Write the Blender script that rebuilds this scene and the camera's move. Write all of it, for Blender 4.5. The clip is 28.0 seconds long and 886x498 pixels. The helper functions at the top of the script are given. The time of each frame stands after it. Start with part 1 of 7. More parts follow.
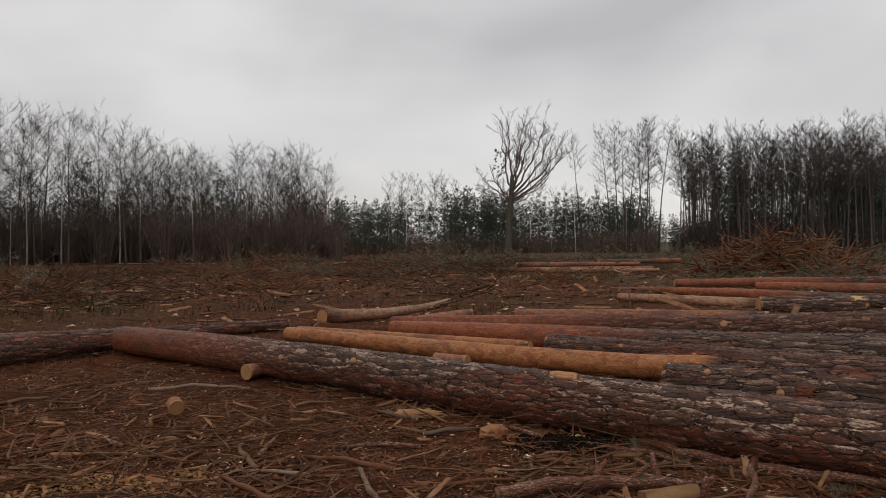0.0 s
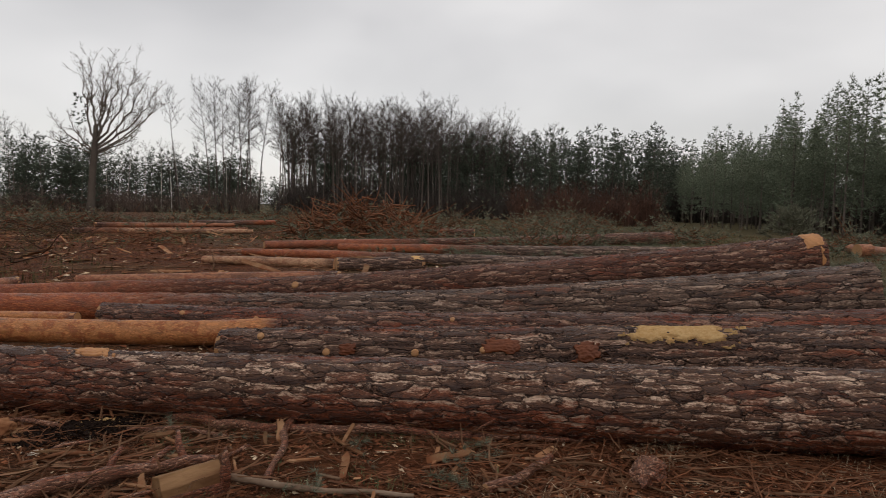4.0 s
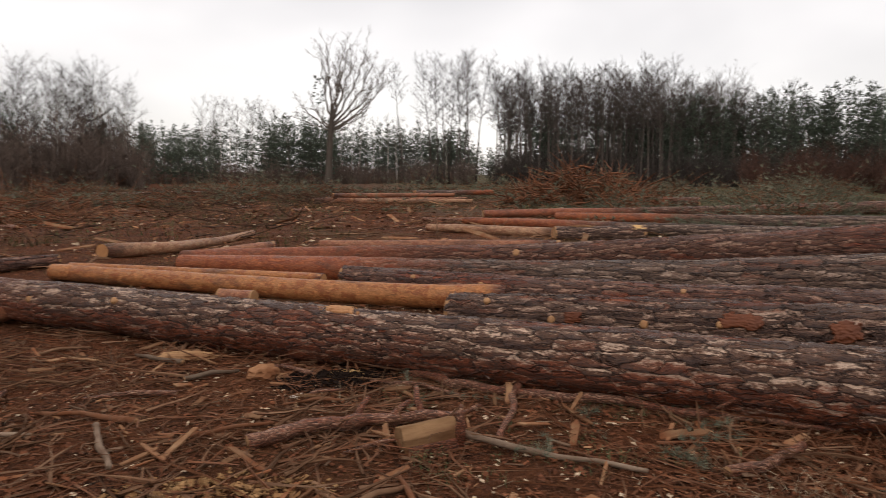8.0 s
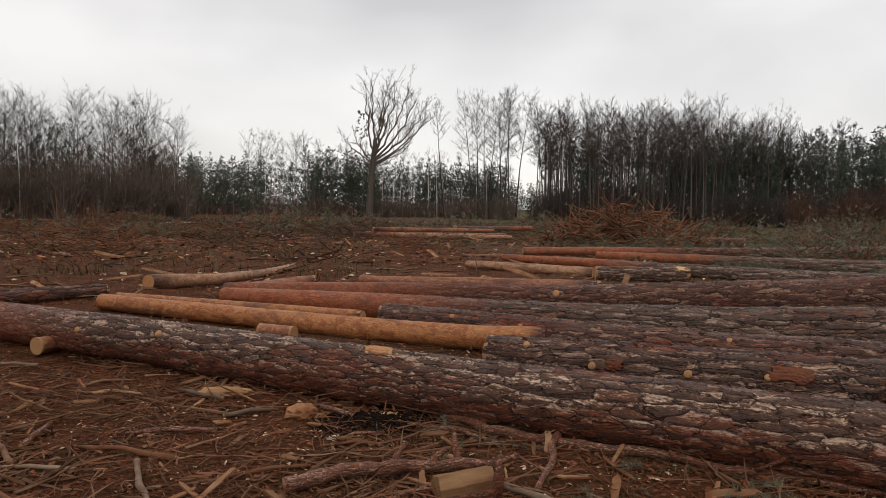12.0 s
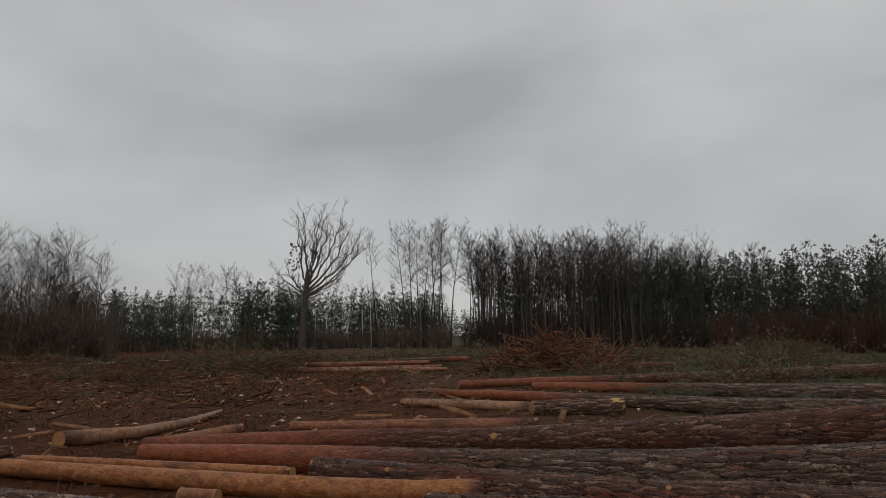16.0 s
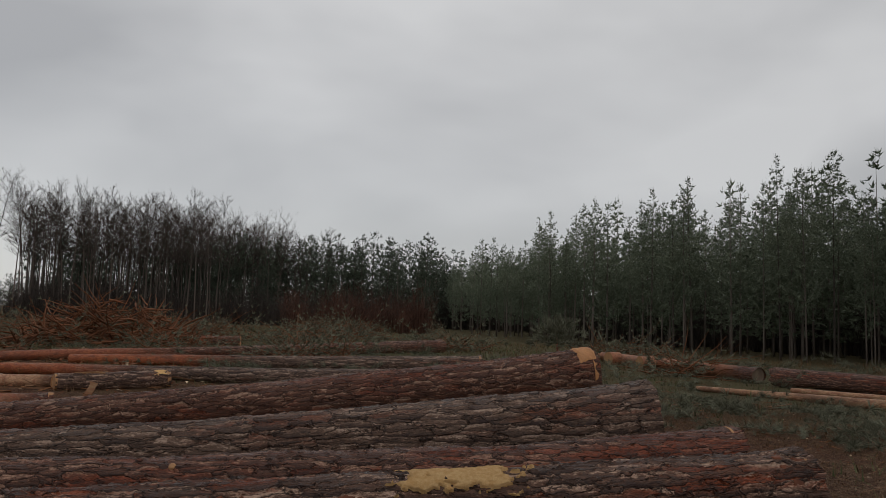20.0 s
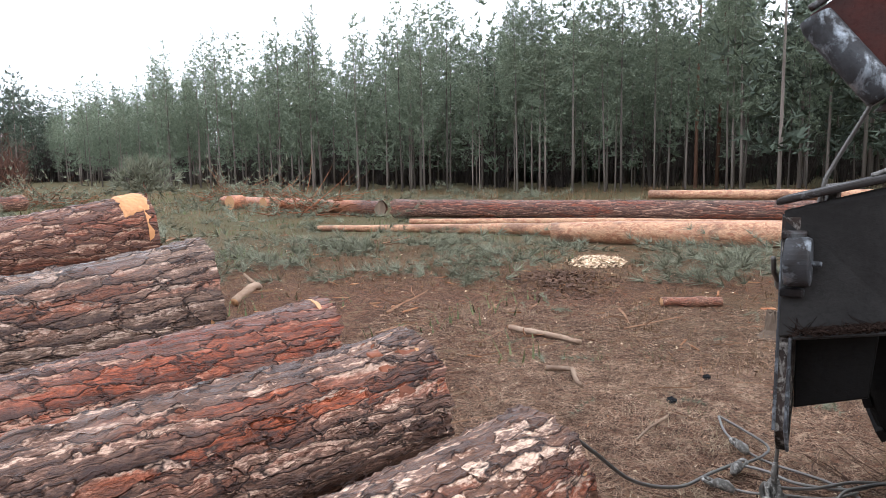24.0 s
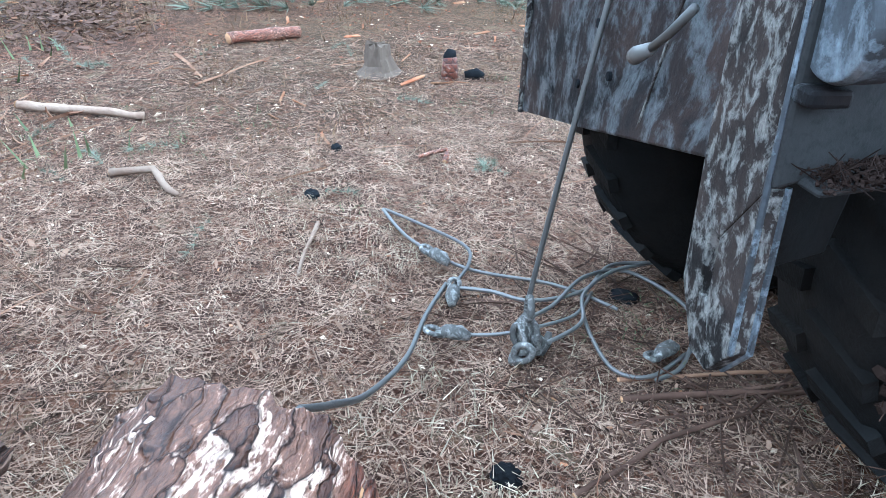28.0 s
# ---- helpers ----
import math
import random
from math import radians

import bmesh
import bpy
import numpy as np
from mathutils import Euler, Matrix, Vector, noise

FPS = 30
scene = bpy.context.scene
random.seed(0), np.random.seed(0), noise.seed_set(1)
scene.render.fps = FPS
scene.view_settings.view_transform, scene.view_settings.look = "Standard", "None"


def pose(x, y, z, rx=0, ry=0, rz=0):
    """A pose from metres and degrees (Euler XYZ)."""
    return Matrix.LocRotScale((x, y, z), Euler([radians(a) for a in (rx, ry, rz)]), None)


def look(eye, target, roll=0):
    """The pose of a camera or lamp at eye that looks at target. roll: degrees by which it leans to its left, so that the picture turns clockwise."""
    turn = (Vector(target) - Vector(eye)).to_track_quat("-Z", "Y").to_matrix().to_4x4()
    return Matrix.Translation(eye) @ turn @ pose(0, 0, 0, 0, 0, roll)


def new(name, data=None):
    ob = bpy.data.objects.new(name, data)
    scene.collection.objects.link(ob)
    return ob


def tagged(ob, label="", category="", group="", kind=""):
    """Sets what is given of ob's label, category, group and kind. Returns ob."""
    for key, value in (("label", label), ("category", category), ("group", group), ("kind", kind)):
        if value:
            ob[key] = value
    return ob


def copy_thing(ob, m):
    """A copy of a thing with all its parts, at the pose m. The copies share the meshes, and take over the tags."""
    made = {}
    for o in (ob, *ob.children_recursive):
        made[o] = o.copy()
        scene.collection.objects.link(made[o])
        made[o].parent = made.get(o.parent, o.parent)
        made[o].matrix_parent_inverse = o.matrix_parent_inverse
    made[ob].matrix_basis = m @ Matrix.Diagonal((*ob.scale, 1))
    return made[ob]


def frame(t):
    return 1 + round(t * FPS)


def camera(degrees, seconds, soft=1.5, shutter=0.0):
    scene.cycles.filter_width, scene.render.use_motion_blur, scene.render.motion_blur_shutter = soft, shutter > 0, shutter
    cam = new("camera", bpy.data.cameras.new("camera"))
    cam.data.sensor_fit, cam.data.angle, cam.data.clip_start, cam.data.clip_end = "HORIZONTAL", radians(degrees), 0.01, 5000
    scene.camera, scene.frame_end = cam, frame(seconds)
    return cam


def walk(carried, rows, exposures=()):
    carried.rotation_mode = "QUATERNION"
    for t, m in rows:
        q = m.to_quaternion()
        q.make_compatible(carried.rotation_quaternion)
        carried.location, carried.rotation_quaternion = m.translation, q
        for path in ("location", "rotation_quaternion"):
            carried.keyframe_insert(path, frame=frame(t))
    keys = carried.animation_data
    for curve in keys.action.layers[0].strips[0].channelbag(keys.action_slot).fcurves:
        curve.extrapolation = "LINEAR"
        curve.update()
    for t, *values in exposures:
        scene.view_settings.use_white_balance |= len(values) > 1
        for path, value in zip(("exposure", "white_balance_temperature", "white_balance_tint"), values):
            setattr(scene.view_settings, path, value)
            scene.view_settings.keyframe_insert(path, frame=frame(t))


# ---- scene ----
cam = camera(64.5, 28.0, soft=0.8, shutter=0.15)
PATH = [
    (0, (0.173, 1.032, 1.431), (0.128, 3.031, 1.414), -0.4),
    (0.5, (0.194, 1.04, 1.435), (0.333, 3.035, 1.408), 0.2),
    (1, (0.232, 1.054, 1.433), (0.589, 3.022, 1.398), 1.1),
    (1.5, (0.26, 1.084, 1.433), (0.813, 3.006, 1.409), 2.0),
    (2, (0.291, 1.087, 1.431), (1.041, 2.94, 1.396), 1.7),
    (2.5, (0.32, 1.11, 1.43), (1.207, 2.903, 1.389), 1.5),
    (3, (0.406, 1.136, 1.426), (1.329, 2.91, 1.393), 1.1),
    (3.5, (0.552, 1.18, 1.425), (1.451, 2.965, 1.356), 1.2),
    (4, (0.633, 1.24, 1.428), (1.641, 2.964, 1.309), 1.2),
    (4.5, (0.683, 1.351, 1.441), (1.93, 2.914, 1.433), 0.3),
    (6.5, (0.831, 1.377, 1.355), (2.063, 2.94, 1.16), -1.4),
    (7, (0.754, 1.275, 1.396), (2.191, 2.658, 1.243), 0.2),
    (7.5, (0.654, 1.264, 1.41), (1.79, 2.904, 1.262), 0.8),
    (8, (0.563, 1.312, 1.405), (1.009, 3.25, 1.192), 0.3),
    (8.5, (0.5, 1.304, 1.403), (0.603, 3.292, 1.21), 0.3),
    (9, (0.481, 1.319, 1.407), (0.404, 3.307, 1.212), 0.3),
    (9.5, (0.489, 1.315, 1.405), (0.557, 3.308, 1.255), 1.2),
    (10, (0.492, 1.331, 1.427), (0.598, 3.319, 1.236), 1.4),
    (10.5, (0.506, 1.31, 1.409), (0.726, 3.29, 1.238), 1.7),
    (11, (0.516, 1.311, 1.409), (0.873, 3.273, 1.264), 3.0),
    (11.5, (0.52, 1.284, 1.433), (0.847, 3.253, 1.307), 1.1),
    (12, (0.548, 1.327, 1.466), (0.887, 3.295, 1.348), 1.3),
    (12.5, (0.546, 1.333, 1.534), (0.913, 3.298, 1.615), 2.3),
    (13, (0.544, 1.366, 1.573), (0.947, 3.324, 1.644), 1.1),
    (13.5, (0.546, 1.369, 1.612), (0.944, 3.321, 1.785), 1.1),
    (15.5, (0.546, 1.352, 1.655), (0.974, 3.289, 1.911), 1.3),
    (16, (0.568, 1.335, 1.677), (1.083, 3.252, 1.921), -0.4),
    (16.5, (0.552, 1.344, 1.68), (1.071, 3.263, 1.895), -0.2),
    (17, (0.613, 1.365, 1.661), (1.104, 3.293, 1.87), -0.4),
    (17.5, (0.717, 1.441, 1.641), (1.129, 3.386, 1.854), 0.7),
    (18, (0.825, 1.488, 1.622), (1.385, 3.382, 1.934), 2.0),
    (18.5, (0.914, 1.523, 1.618), (1.768, 3.309, 1.9), 0.6),
    (19, (1.021, 1.697, 1.571), (2.33, 3.17, 1.916), 0.5),
    (19.5, (1.193, 1.909, 1.511), (2.694, 3.222, 1.662), -1.0),
    (20, (1.44, 2.014, 1.476), (2.921, 3.343, 1.674), 1.9),
    (20.5, (1.682, 2.14, 1.464), (3.226, 3.411, 1.48), 0.7),
    (21, (1.961, 2.317, 1.466), (3.703, 3.298, 1.513), -0.7),
    (21.5, (2.257, 2.424, 1.462), (4.136, 3.102, 1.356), -2.6),
    (23.5, (3.472, 2.578, 1.392), (5.419, 2.983, 1.174), -0.8),
    (24, (3.756, 2.584, 1.395), (5.69, 3.035, 1.153), -1.1),
    (24.5, (4.134, 2.657, 1.392), (6.125, 2.571, 1.223), -0.7),
    (24.6, (4.194, 2.681, 1.37), (6.173, 2.533, 1.126), 0.2),
    (25, (4.471, 2.706, 1.344), (6.423, 2.483, 0.971), -0.3),
    (25.5, (4.754, 2.739, 1.332), (6.708, 2.727, 0.906), 0.1),
    (25.7, (4.889, 2.753, 1.306), (6.818, 2.577, 0.806), 0.8),
    (26, (5.063, 2.805, 1.292), (6.879, 2.185, 0.729), 3.2),
    (26.5, (5.18, 2.859, 1.291), (6.828, 2.076, 0.471), 2.1),
    (27, (5.218, 2.877, 1.287), (6.84, 2.09, 0.42), 3.2),
    (27.5, (5.216, 2.882, 1.271), (6.785, 2.111, 0.299), 2.8),
    (28, (5.227, 2.887, 1.272), (6.793, 2.115, 0.295), 2.5),
]
EXPOSURES = [
    (0.0, 0.05, 6750, 12), (4.5, 0.25, 6750, 12), (6.5, 0.55, 6850, 13), (9.0, 0.6, 6850, 14), (11.0, 0.5, 6850, 13), (12.0, 0.4, 6800, 12), (13.5, -0.2, 6650, 11),
    (15.5, -0.4, 6550, 10), (17.0, -0.5, 6550, 10), (18.0, -0.5, 6550, 10), (19.0, -0.5, 6550, 10), (20.0, -0.25, 6550, 10), (21.5, 0.3, 6600, 11), (23.5, 1.80, 5900, 10), (25.0, 2.85, 5650, 12), (26.0, 3.0, 4550, -1), (26.5, 3.0, 4500, -2), (28.0, 3.1, 4500, -2),
]
walk(cam, [(t, look(eye, target, roll)) for t, eye, target, roll in PATH], EXPOSURES)

# ---- world and light: a low, even overcast ----
SUN_UP, SUN_TURN = 32.0, 200.0
world = bpy.data.worlds.new("overcast")
scene.world = world
world.use_nodes = True
wt = world.node_tree
wt.nodes.clear()


def link(tree, a, b):
    tree.links.new(a, b)


def node(tree, kind, **values):
    n = tree.nodes.new(kind)
    for key, value in values.items():
        if key in n.inputs:
            n.inputs[key].default_value = value
    return n


w_out = node(wt, "ShaderNodeOutputWorld")
w_sky = wt.nodes.new("ShaderNodeTexSky")
w_sky.sky_type = "NISHITA"
w_sky.sun_disc = False
w_sky.sun_elevation, w_sky.sun_rotation = radians(SUN_UP), radians(SUN_TURN)
w_blue = node(wt, "ShaderNodeBackground", Strength=0.012)
link(wt, w_sky.outputs[0], w_blue.inputs[0])
w_co = wt.nodes.new("ShaderNodeTexCoord")
w_map = wt.nodes.new("ShaderNodeMapping")
w_map.inputs["Scale"].default_value = (1.0, 1.0, 2.3)
w_map.inputs["Location"].default_value = (3.1, 1.7, 0.4)
link(wt, w_co.outputs["Generated"], w_map.inputs[0])
w_noise = node(wt, "ShaderNodeTexNoise", Scale=1.7, Detail=4.0, Roughness=0.45, Distortion=0.2)
link(wt, w_map.outputs[0], w_noise.inputs["Vector"])
w_ramp = wt.nodes.new("ShaderNodeValToRGB")
w_ramp.color_ramp.elements[0].position, w_ramp.color_ramp.elements[0].color = 0.36, (0.43, 0.43, 0.435, 1)
w_ramp.color_ramp.elements[1].position, w_ramp.color_ramp.elements[1].color = 0.64, (0.65, 0.65, 0.65, 1)
link(wt, w_noise.outputs[0], w_ramp.inputs[0])
w_cloud = node(wt, "ShaderNodeBackground", Strength=1.0)
link(wt, w_ramp.outputs[0], w_cloud.inputs[0])
# an overcast dome is brighter towards the zenith than near the horizon
w_sep = wt.nodes.new("ShaderNodeSeparateXYZ")
link(wt, w_co.outputs["Generated"], w_sep.inputs[0])
w_dome = node(wt, "ShaderNodeMapRange")
for key, value in (("From Min", 0.25), ("From Max", 0.95), ("To Min", 1.0), ("To Max", 1.3)):
    w_dome.inputs[key].default_value = value
link(wt, w_sep.outputs[2], w_dome.inputs["Value"])
link(wt, w_dome.outputs["Result"], w_cloud.inputs["Strength"])
w_add = wt.nodes.new("ShaderNodeAddShader")
link(wt, w_blue.outputs[0], w_add.inputs[0])
link(wt, w_cloud.outputs[0], w_add.inputs[1])
link(wt, w_add.outputs[0], w_out.inputs[0])

sun = new("sun", bpy.data.lights.new("sun", "SUN"))
sun.data.energy, sun.data.angle, sun.data.color = 0.35, radians(25), (1.0, 0.97, 0.93)
sun.matrix_world = pose(0, 0, 40, 90 - SUN_UP, 0, 180 - SUN_TURN)


# ---- materials ----
def material(name):
    m = bpy.data.materials.new(name)
    m.use_nodes = True
    t = m.node_tree
    b = t.nodes["Principled BSDF"]
    return m, t, b


def ramp(t, source, stops):
    r = t.nodes.new("ShaderNodeValToRGB")
    while len(r.color_ramp.elements) < len(stops):
        r.color_ramp.elements.new(0.5)
    for e, (p, c) in zip(r.color_ramp.elements, stops):
        e.position = p
        e.color = (*c, 1) if len(c) == 3 else c
    link(t, source, r.inputs[0])
    return r.outputs[0]


def mixed(t, factor, a, b, blend="MIX"):
    m = t.nodes.new("ShaderNodeMix")
    m.data_type, m.blend_type = "RGBA", blend
    for socket, value in ((m.inputs[0], factor), (m.inputs[6], a), (m.inputs[7], b)):
        if isinstance(value, bpy.types.NodeSocket):
            link(t, value, socket)
        elif isinstance(value, (int, float)):
            socket.default_value = value
        else:
            socket.default_value = (*value, 1)
    return m.outputs[2]


def calc(t, op, a, b=0.0, clamp=False):
    m = t.nodes.new("ShaderNodeMath")
    m.operation, m.use_clamp = op, clamp
    for socket, value in ((m.inputs[0], a), (m.inputs[1], b)):
        if isinstance(value, bpy.types.NodeSocket):
            link(t, value, socket)
        else:
            socket.default_value = value
    return m.outputs[0]


def coords(t, scale=(1, 1, 1), space="Object"):
    c, m = t.nodes.new("ShaderNodeTexCoord"), t.nodes.new("ShaderNodeMapping")
    m.inputs["Scale"].default_value = scale
    link(t, c.outputs[space], m.inputs[0])
    return m.outputs[0]


def tex_noise(t, vec, scale, detail=4.0, rough=0.55, distort=0.0):
    n = node(t, "ShaderNodeTexNoise", Scale=scale, Detail=detail, Roughness=rough, Distortion=distort)
    link(t, vec, n.inputs["Vector"])
    return n.outputs[0], n.outputs[1]


def bumped(t, b, height, strength=0.5, distance=0.02):
    n = node(t, "ShaderNodeBump", Strength=strength, Distance=distance)
    link(t, height, n.inputs["Height"])
    link(t, n.outputs[0], b.inputs["Normal"])


def attr(t, name):
    a = t.nodes.new("ShaderNodeAttribute")
    a.attribute_name = name
    return a.outputs["Fac"]


def rand(t):
    return t.nodes.new("ShaderNodeObjectInfo").outputs["Random"]


def island(t):
    return t.nodes.new("ShaderNodeNewGeometry").outputs["Random Per Island"]


def world_pos(t, scale=(1, 1, 1)):
    g, m = t.nodes.new("ShaderNodeNewGeometry"), t.nodes.new("ShaderNodeMapping")
    m.inputs["Scale"].default_value = scale
    link(t, g.outputs["Position"], m.inputs[0])
    return m.outputs[0]


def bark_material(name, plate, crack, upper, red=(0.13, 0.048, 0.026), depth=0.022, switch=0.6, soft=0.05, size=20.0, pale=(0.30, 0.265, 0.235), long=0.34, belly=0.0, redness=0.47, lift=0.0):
    """Pine bark: flaking plates between cracks low on the stem, thin orange skin above the switch."""
    m, t, b = material(name)
    v = coords(t, (0.8 * long, 1, 1))
    plate, red, pale = (tuple(w * q for w, q in zip((0.57, 0.46, 0.405), c)) for c in (plate, red, pale))
    _, wob = tex_noise(t, coords(t, (0.6, 1, 1)), 9.0, 4, 0.6)
    vv = mixed(t, 0.085, v, wob, "ADD")
    plates = []
    for scale in (size, size * 2.6):
        e = node(t, "ShaderNodeTexVoronoi", Scale=scale)
        e.feature = "DISTANCE_TO_EDGE"
        c = node(t, "ShaderNodeTexVoronoi", Scale=scale)
        link(t, vv, e.inputs["Vector"])
        link(t, vv, c.inputs["Vector"])
        off = t.nodes.new("ShaderNodeVectorMath")
        off.operation = "SUBTRACT"
        link(t, vv, off.inputs[0])
        link(t, c.outputs["Position"], off.inputs[1])
        lean = t.nodes.new("ShaderNodeSeparateXYZ")
        link(t, off.outputs[0], lean.inputs[0])
        plates.append((e.outputs[0], calc(t, "MULTIPLY", c.outputs["Color"], 1.0), calc(t, "MULTIPLY", lean.outputs[2], scale)))
    (e1, cellv, tilt), (e2, chipv, tilt2) = plates
    fine, _ = tex_noise(t, coords(t, (0.4, 1, 1)), 90, 6, 0.72)
    mid, _ = tex_noise(t, coords(t, (0.3, 1, 1)), 16, 5, 0.65, 0.5)
    broad, _ = tex_noise(t, coords(t, (0.14, 1, 1)), 3.6, 4, 0.6)
    gap = ramp(t, calc(t, "MULTIPLY", mid, 1.0), [(0.40, (0.0, 0.0, 0.0)), (0.72, (0.13, 0.13, 0.13))])
    edge = calc(t, "SMOOTH_MIN", calc(t, "DIVIDE", e1, calc(t, "ADD", gap, 0.02)), 1.0, True)
    edge.node.inputs[2].default_value = 0.3
    edge2 = ramp(t, e2, [(0.0, (0.12, 0.12, 0.12)), (0.13, (1, 1, 1))])
    # how proud each flake lies: cracks, dark flanks, plates, weathered upper edges with pale highlights painted in
    proud = calc(t, "ADD", calc(t, "MULTIPLY", cellv, 0.16), calc(t, "MULTIPLY", tilt, 0.40))
    proud = calc(t, "ADD", proud, calc(t, "MULTIPLY", calc(t, "SUBTRACT", fine, 0.5), 1.0))
    proud = calc(t, "ADD", proud, calc(t, "MULTIPLY", calc(t, "SUBTRACT", mid, 0.5), 0.75))
    proud = calc(t, "ADD", proud, calc(t, "MULTIPLY", calc(t, "SUBTRACT", chipv, 0.5), 0.30))
    proud = calc(t, "ADD", proud, 0.36 + lift)
    low = ramp(t, proud, [(0.12, tuple(1.4 * c for c in crack)), (0.34, tuple(0.7 * c for c in plate)), (0.52, tuple(1.25 * c for c in plate)), (0.66, tuple(1.5 * c for c in pale))])
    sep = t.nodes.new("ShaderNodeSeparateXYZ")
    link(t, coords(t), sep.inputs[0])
    # belly reddens the lower side: its own red bark, plus underside shade painted in
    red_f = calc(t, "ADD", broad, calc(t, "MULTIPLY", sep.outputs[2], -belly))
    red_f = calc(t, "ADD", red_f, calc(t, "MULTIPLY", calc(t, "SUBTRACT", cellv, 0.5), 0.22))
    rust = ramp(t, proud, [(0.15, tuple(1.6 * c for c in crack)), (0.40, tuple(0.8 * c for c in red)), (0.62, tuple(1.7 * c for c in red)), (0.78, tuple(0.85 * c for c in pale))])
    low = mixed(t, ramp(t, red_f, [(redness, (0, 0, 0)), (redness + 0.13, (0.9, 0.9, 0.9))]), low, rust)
    low = mixed(t, edge2, mixed(t, 0.5, low, tuple(1.5 * c for c in crack)), low)
    low = mixed(t, edge, tuple(0.7 * c for c in crack), low)
    flake, _ = tex_noise(t, coords(t, (0.55, 1, 1)), 13, 6, 0.72, 0.8)
    blot, _ = tex_noise(t, coords(t, (0.3, 1, 1)), 3.4, 6, 0.7, 0.4)
    top = mixed(t, ramp(t, chipv, [(0.1, (0, 0, 0)), (0.9, (1, 1, 1))]), tuple(0.72 * c for c in upper), tuple(1.15 * c for c in upper))
    top = mixed(t, ramp(t, flake, [(0.495, (0, 0, 0)), (0.545, (0.9, 0.9, 0.9))]), top, (upper[0] * 0.52, upper[1] * 0.33, upper[2] * 0.30))
    top = mixed(t, ramp(t, blot, [(0.53, (0, 0, 0)), (0.61, (0.85, 0.85, 0.85))]), top, (0.085, 0.036, 0.022))
    top = mixed(t, ramp(t, fine, [(0.54, (0, 0, 0)), (0.66, (0.7, 0.7, 0.7))]), top, tuple(min(1.0, 1.35 * c + 0.06) for c in upper))
    top = mixed(t, edge2, tuple(0.5 * c for c in upper), top)
    along = calc(t, "ADD", attr(t, "along"), calc(t, "MULTIPLY", calc(t, "SUBTRACT", flake, 0.5), 5 * soft))
    part_ = ramp(t, along, [(max(0.0, switch - soft), (0, 0, 0)), (min(1.0, switch + soft), (1, 1, 1) if switch < 1 else (0, 0, 0))])
    link(t, mixed(t, part_, low, top), b.inputs["Base Color"])
    link(t, ramp(t, calc(t, "MULTIPLY", fine, calc(t, "ADD", chipv, 0.5)), [(0.25, (0.27, 0.27, 0.27)), (0.62, (0.75, 0.75, 0.75))]), b.inputs["Roughness"])
    b.inputs["Specular IOR Level"].default_value = 0.32
    h = calc(t, "ADD", calc(t, "MULTIPLY", edge, 0.50), calc(t, "MULTIPLY", fine, 0.30))
    h = calc(t, "ADD", h, calc(t, "MULTIPLY", mid, 0.30))
    h = calc(t, "ADD", h, calc(t, "MULTIPLY", cellv, 0.26))
    h = calc(t, "ADD", h, calc(t, "MULTIPLY", calc(t, "MULTIPLY", edge2, chipv), 0.26))
    h = calc(t, "ADD", h, calc(t, "MULTIPLY", tilt, 0.42))
    h = calc(t, "ADD", h, calc(t, "MULTIPLY", tilt2, 0.10))
    hh = mixed(t, part_, h, calc(t, "ADD", calc(t, "MULTIPLY", flake, 0.25), calc(t, "MULTIPLY", edge2, 0.1)))
    d = node(t, "ShaderNodeDisplacement", Midlevel=0.75, Scale=depth)
    link(t, hh, d.inputs["Height"])
    link(t, d.outputs[0], t.nodes["Material Output"].inputs["Displacement"])
    m.displacement_method = "BOTH"
    return m


def plain(name, colour, rough=0.8, vary=0.35, scale=20.0, bump=0.3, stretch=(1, 1, 1), metal=0.0, second=None, per_island=False, gloss=0.05):
    """A matt natural surface: two tones by noise, a finer grain, and a tone of its own per object or per piece."""
    m, t, b = material(name)
    v = coords(t, stretch)
    big, _ = tex_noise(t, v, scale * 0.2, 4, 0.6)
    small, _ = tex_noise(t, v, scale, 5, 0.65)
    c = mixed(t, ramp(t, big, [(0.35, (0, 0, 0)), (0.68, (1, 1, 1))]), colour, second or tuple(x * (1 - vary) for x in colour))
    c = mixed(t, calc(t, "MULTIPLY", small, 0.6), c, tuple(x * (1 - 0.8 * vary) for x in colour))
    own = calc(t, "MULTIPLY_ADD", island(t) if per_island else rand(t), 0.7)
    own.node.inputs[2].default_value = 0.62
    mul = t.nodes.new("ShaderNodeVectorMath")
    mul.operation = "SCALE"
    link(t, c, mul.inputs[0])
    link(t, own, mul.inputs["Scale"])
    link(t, mul.outputs[0], b.inputs["Base Color"])
    b.inputs["Roughness"].default_value, b.inputs["Metallic"].default_value = rough, metal
    b.inputs["Specular IOR Level"].default_value = gloss
    bumped(t, b, small, bump, 0.01)
    return m


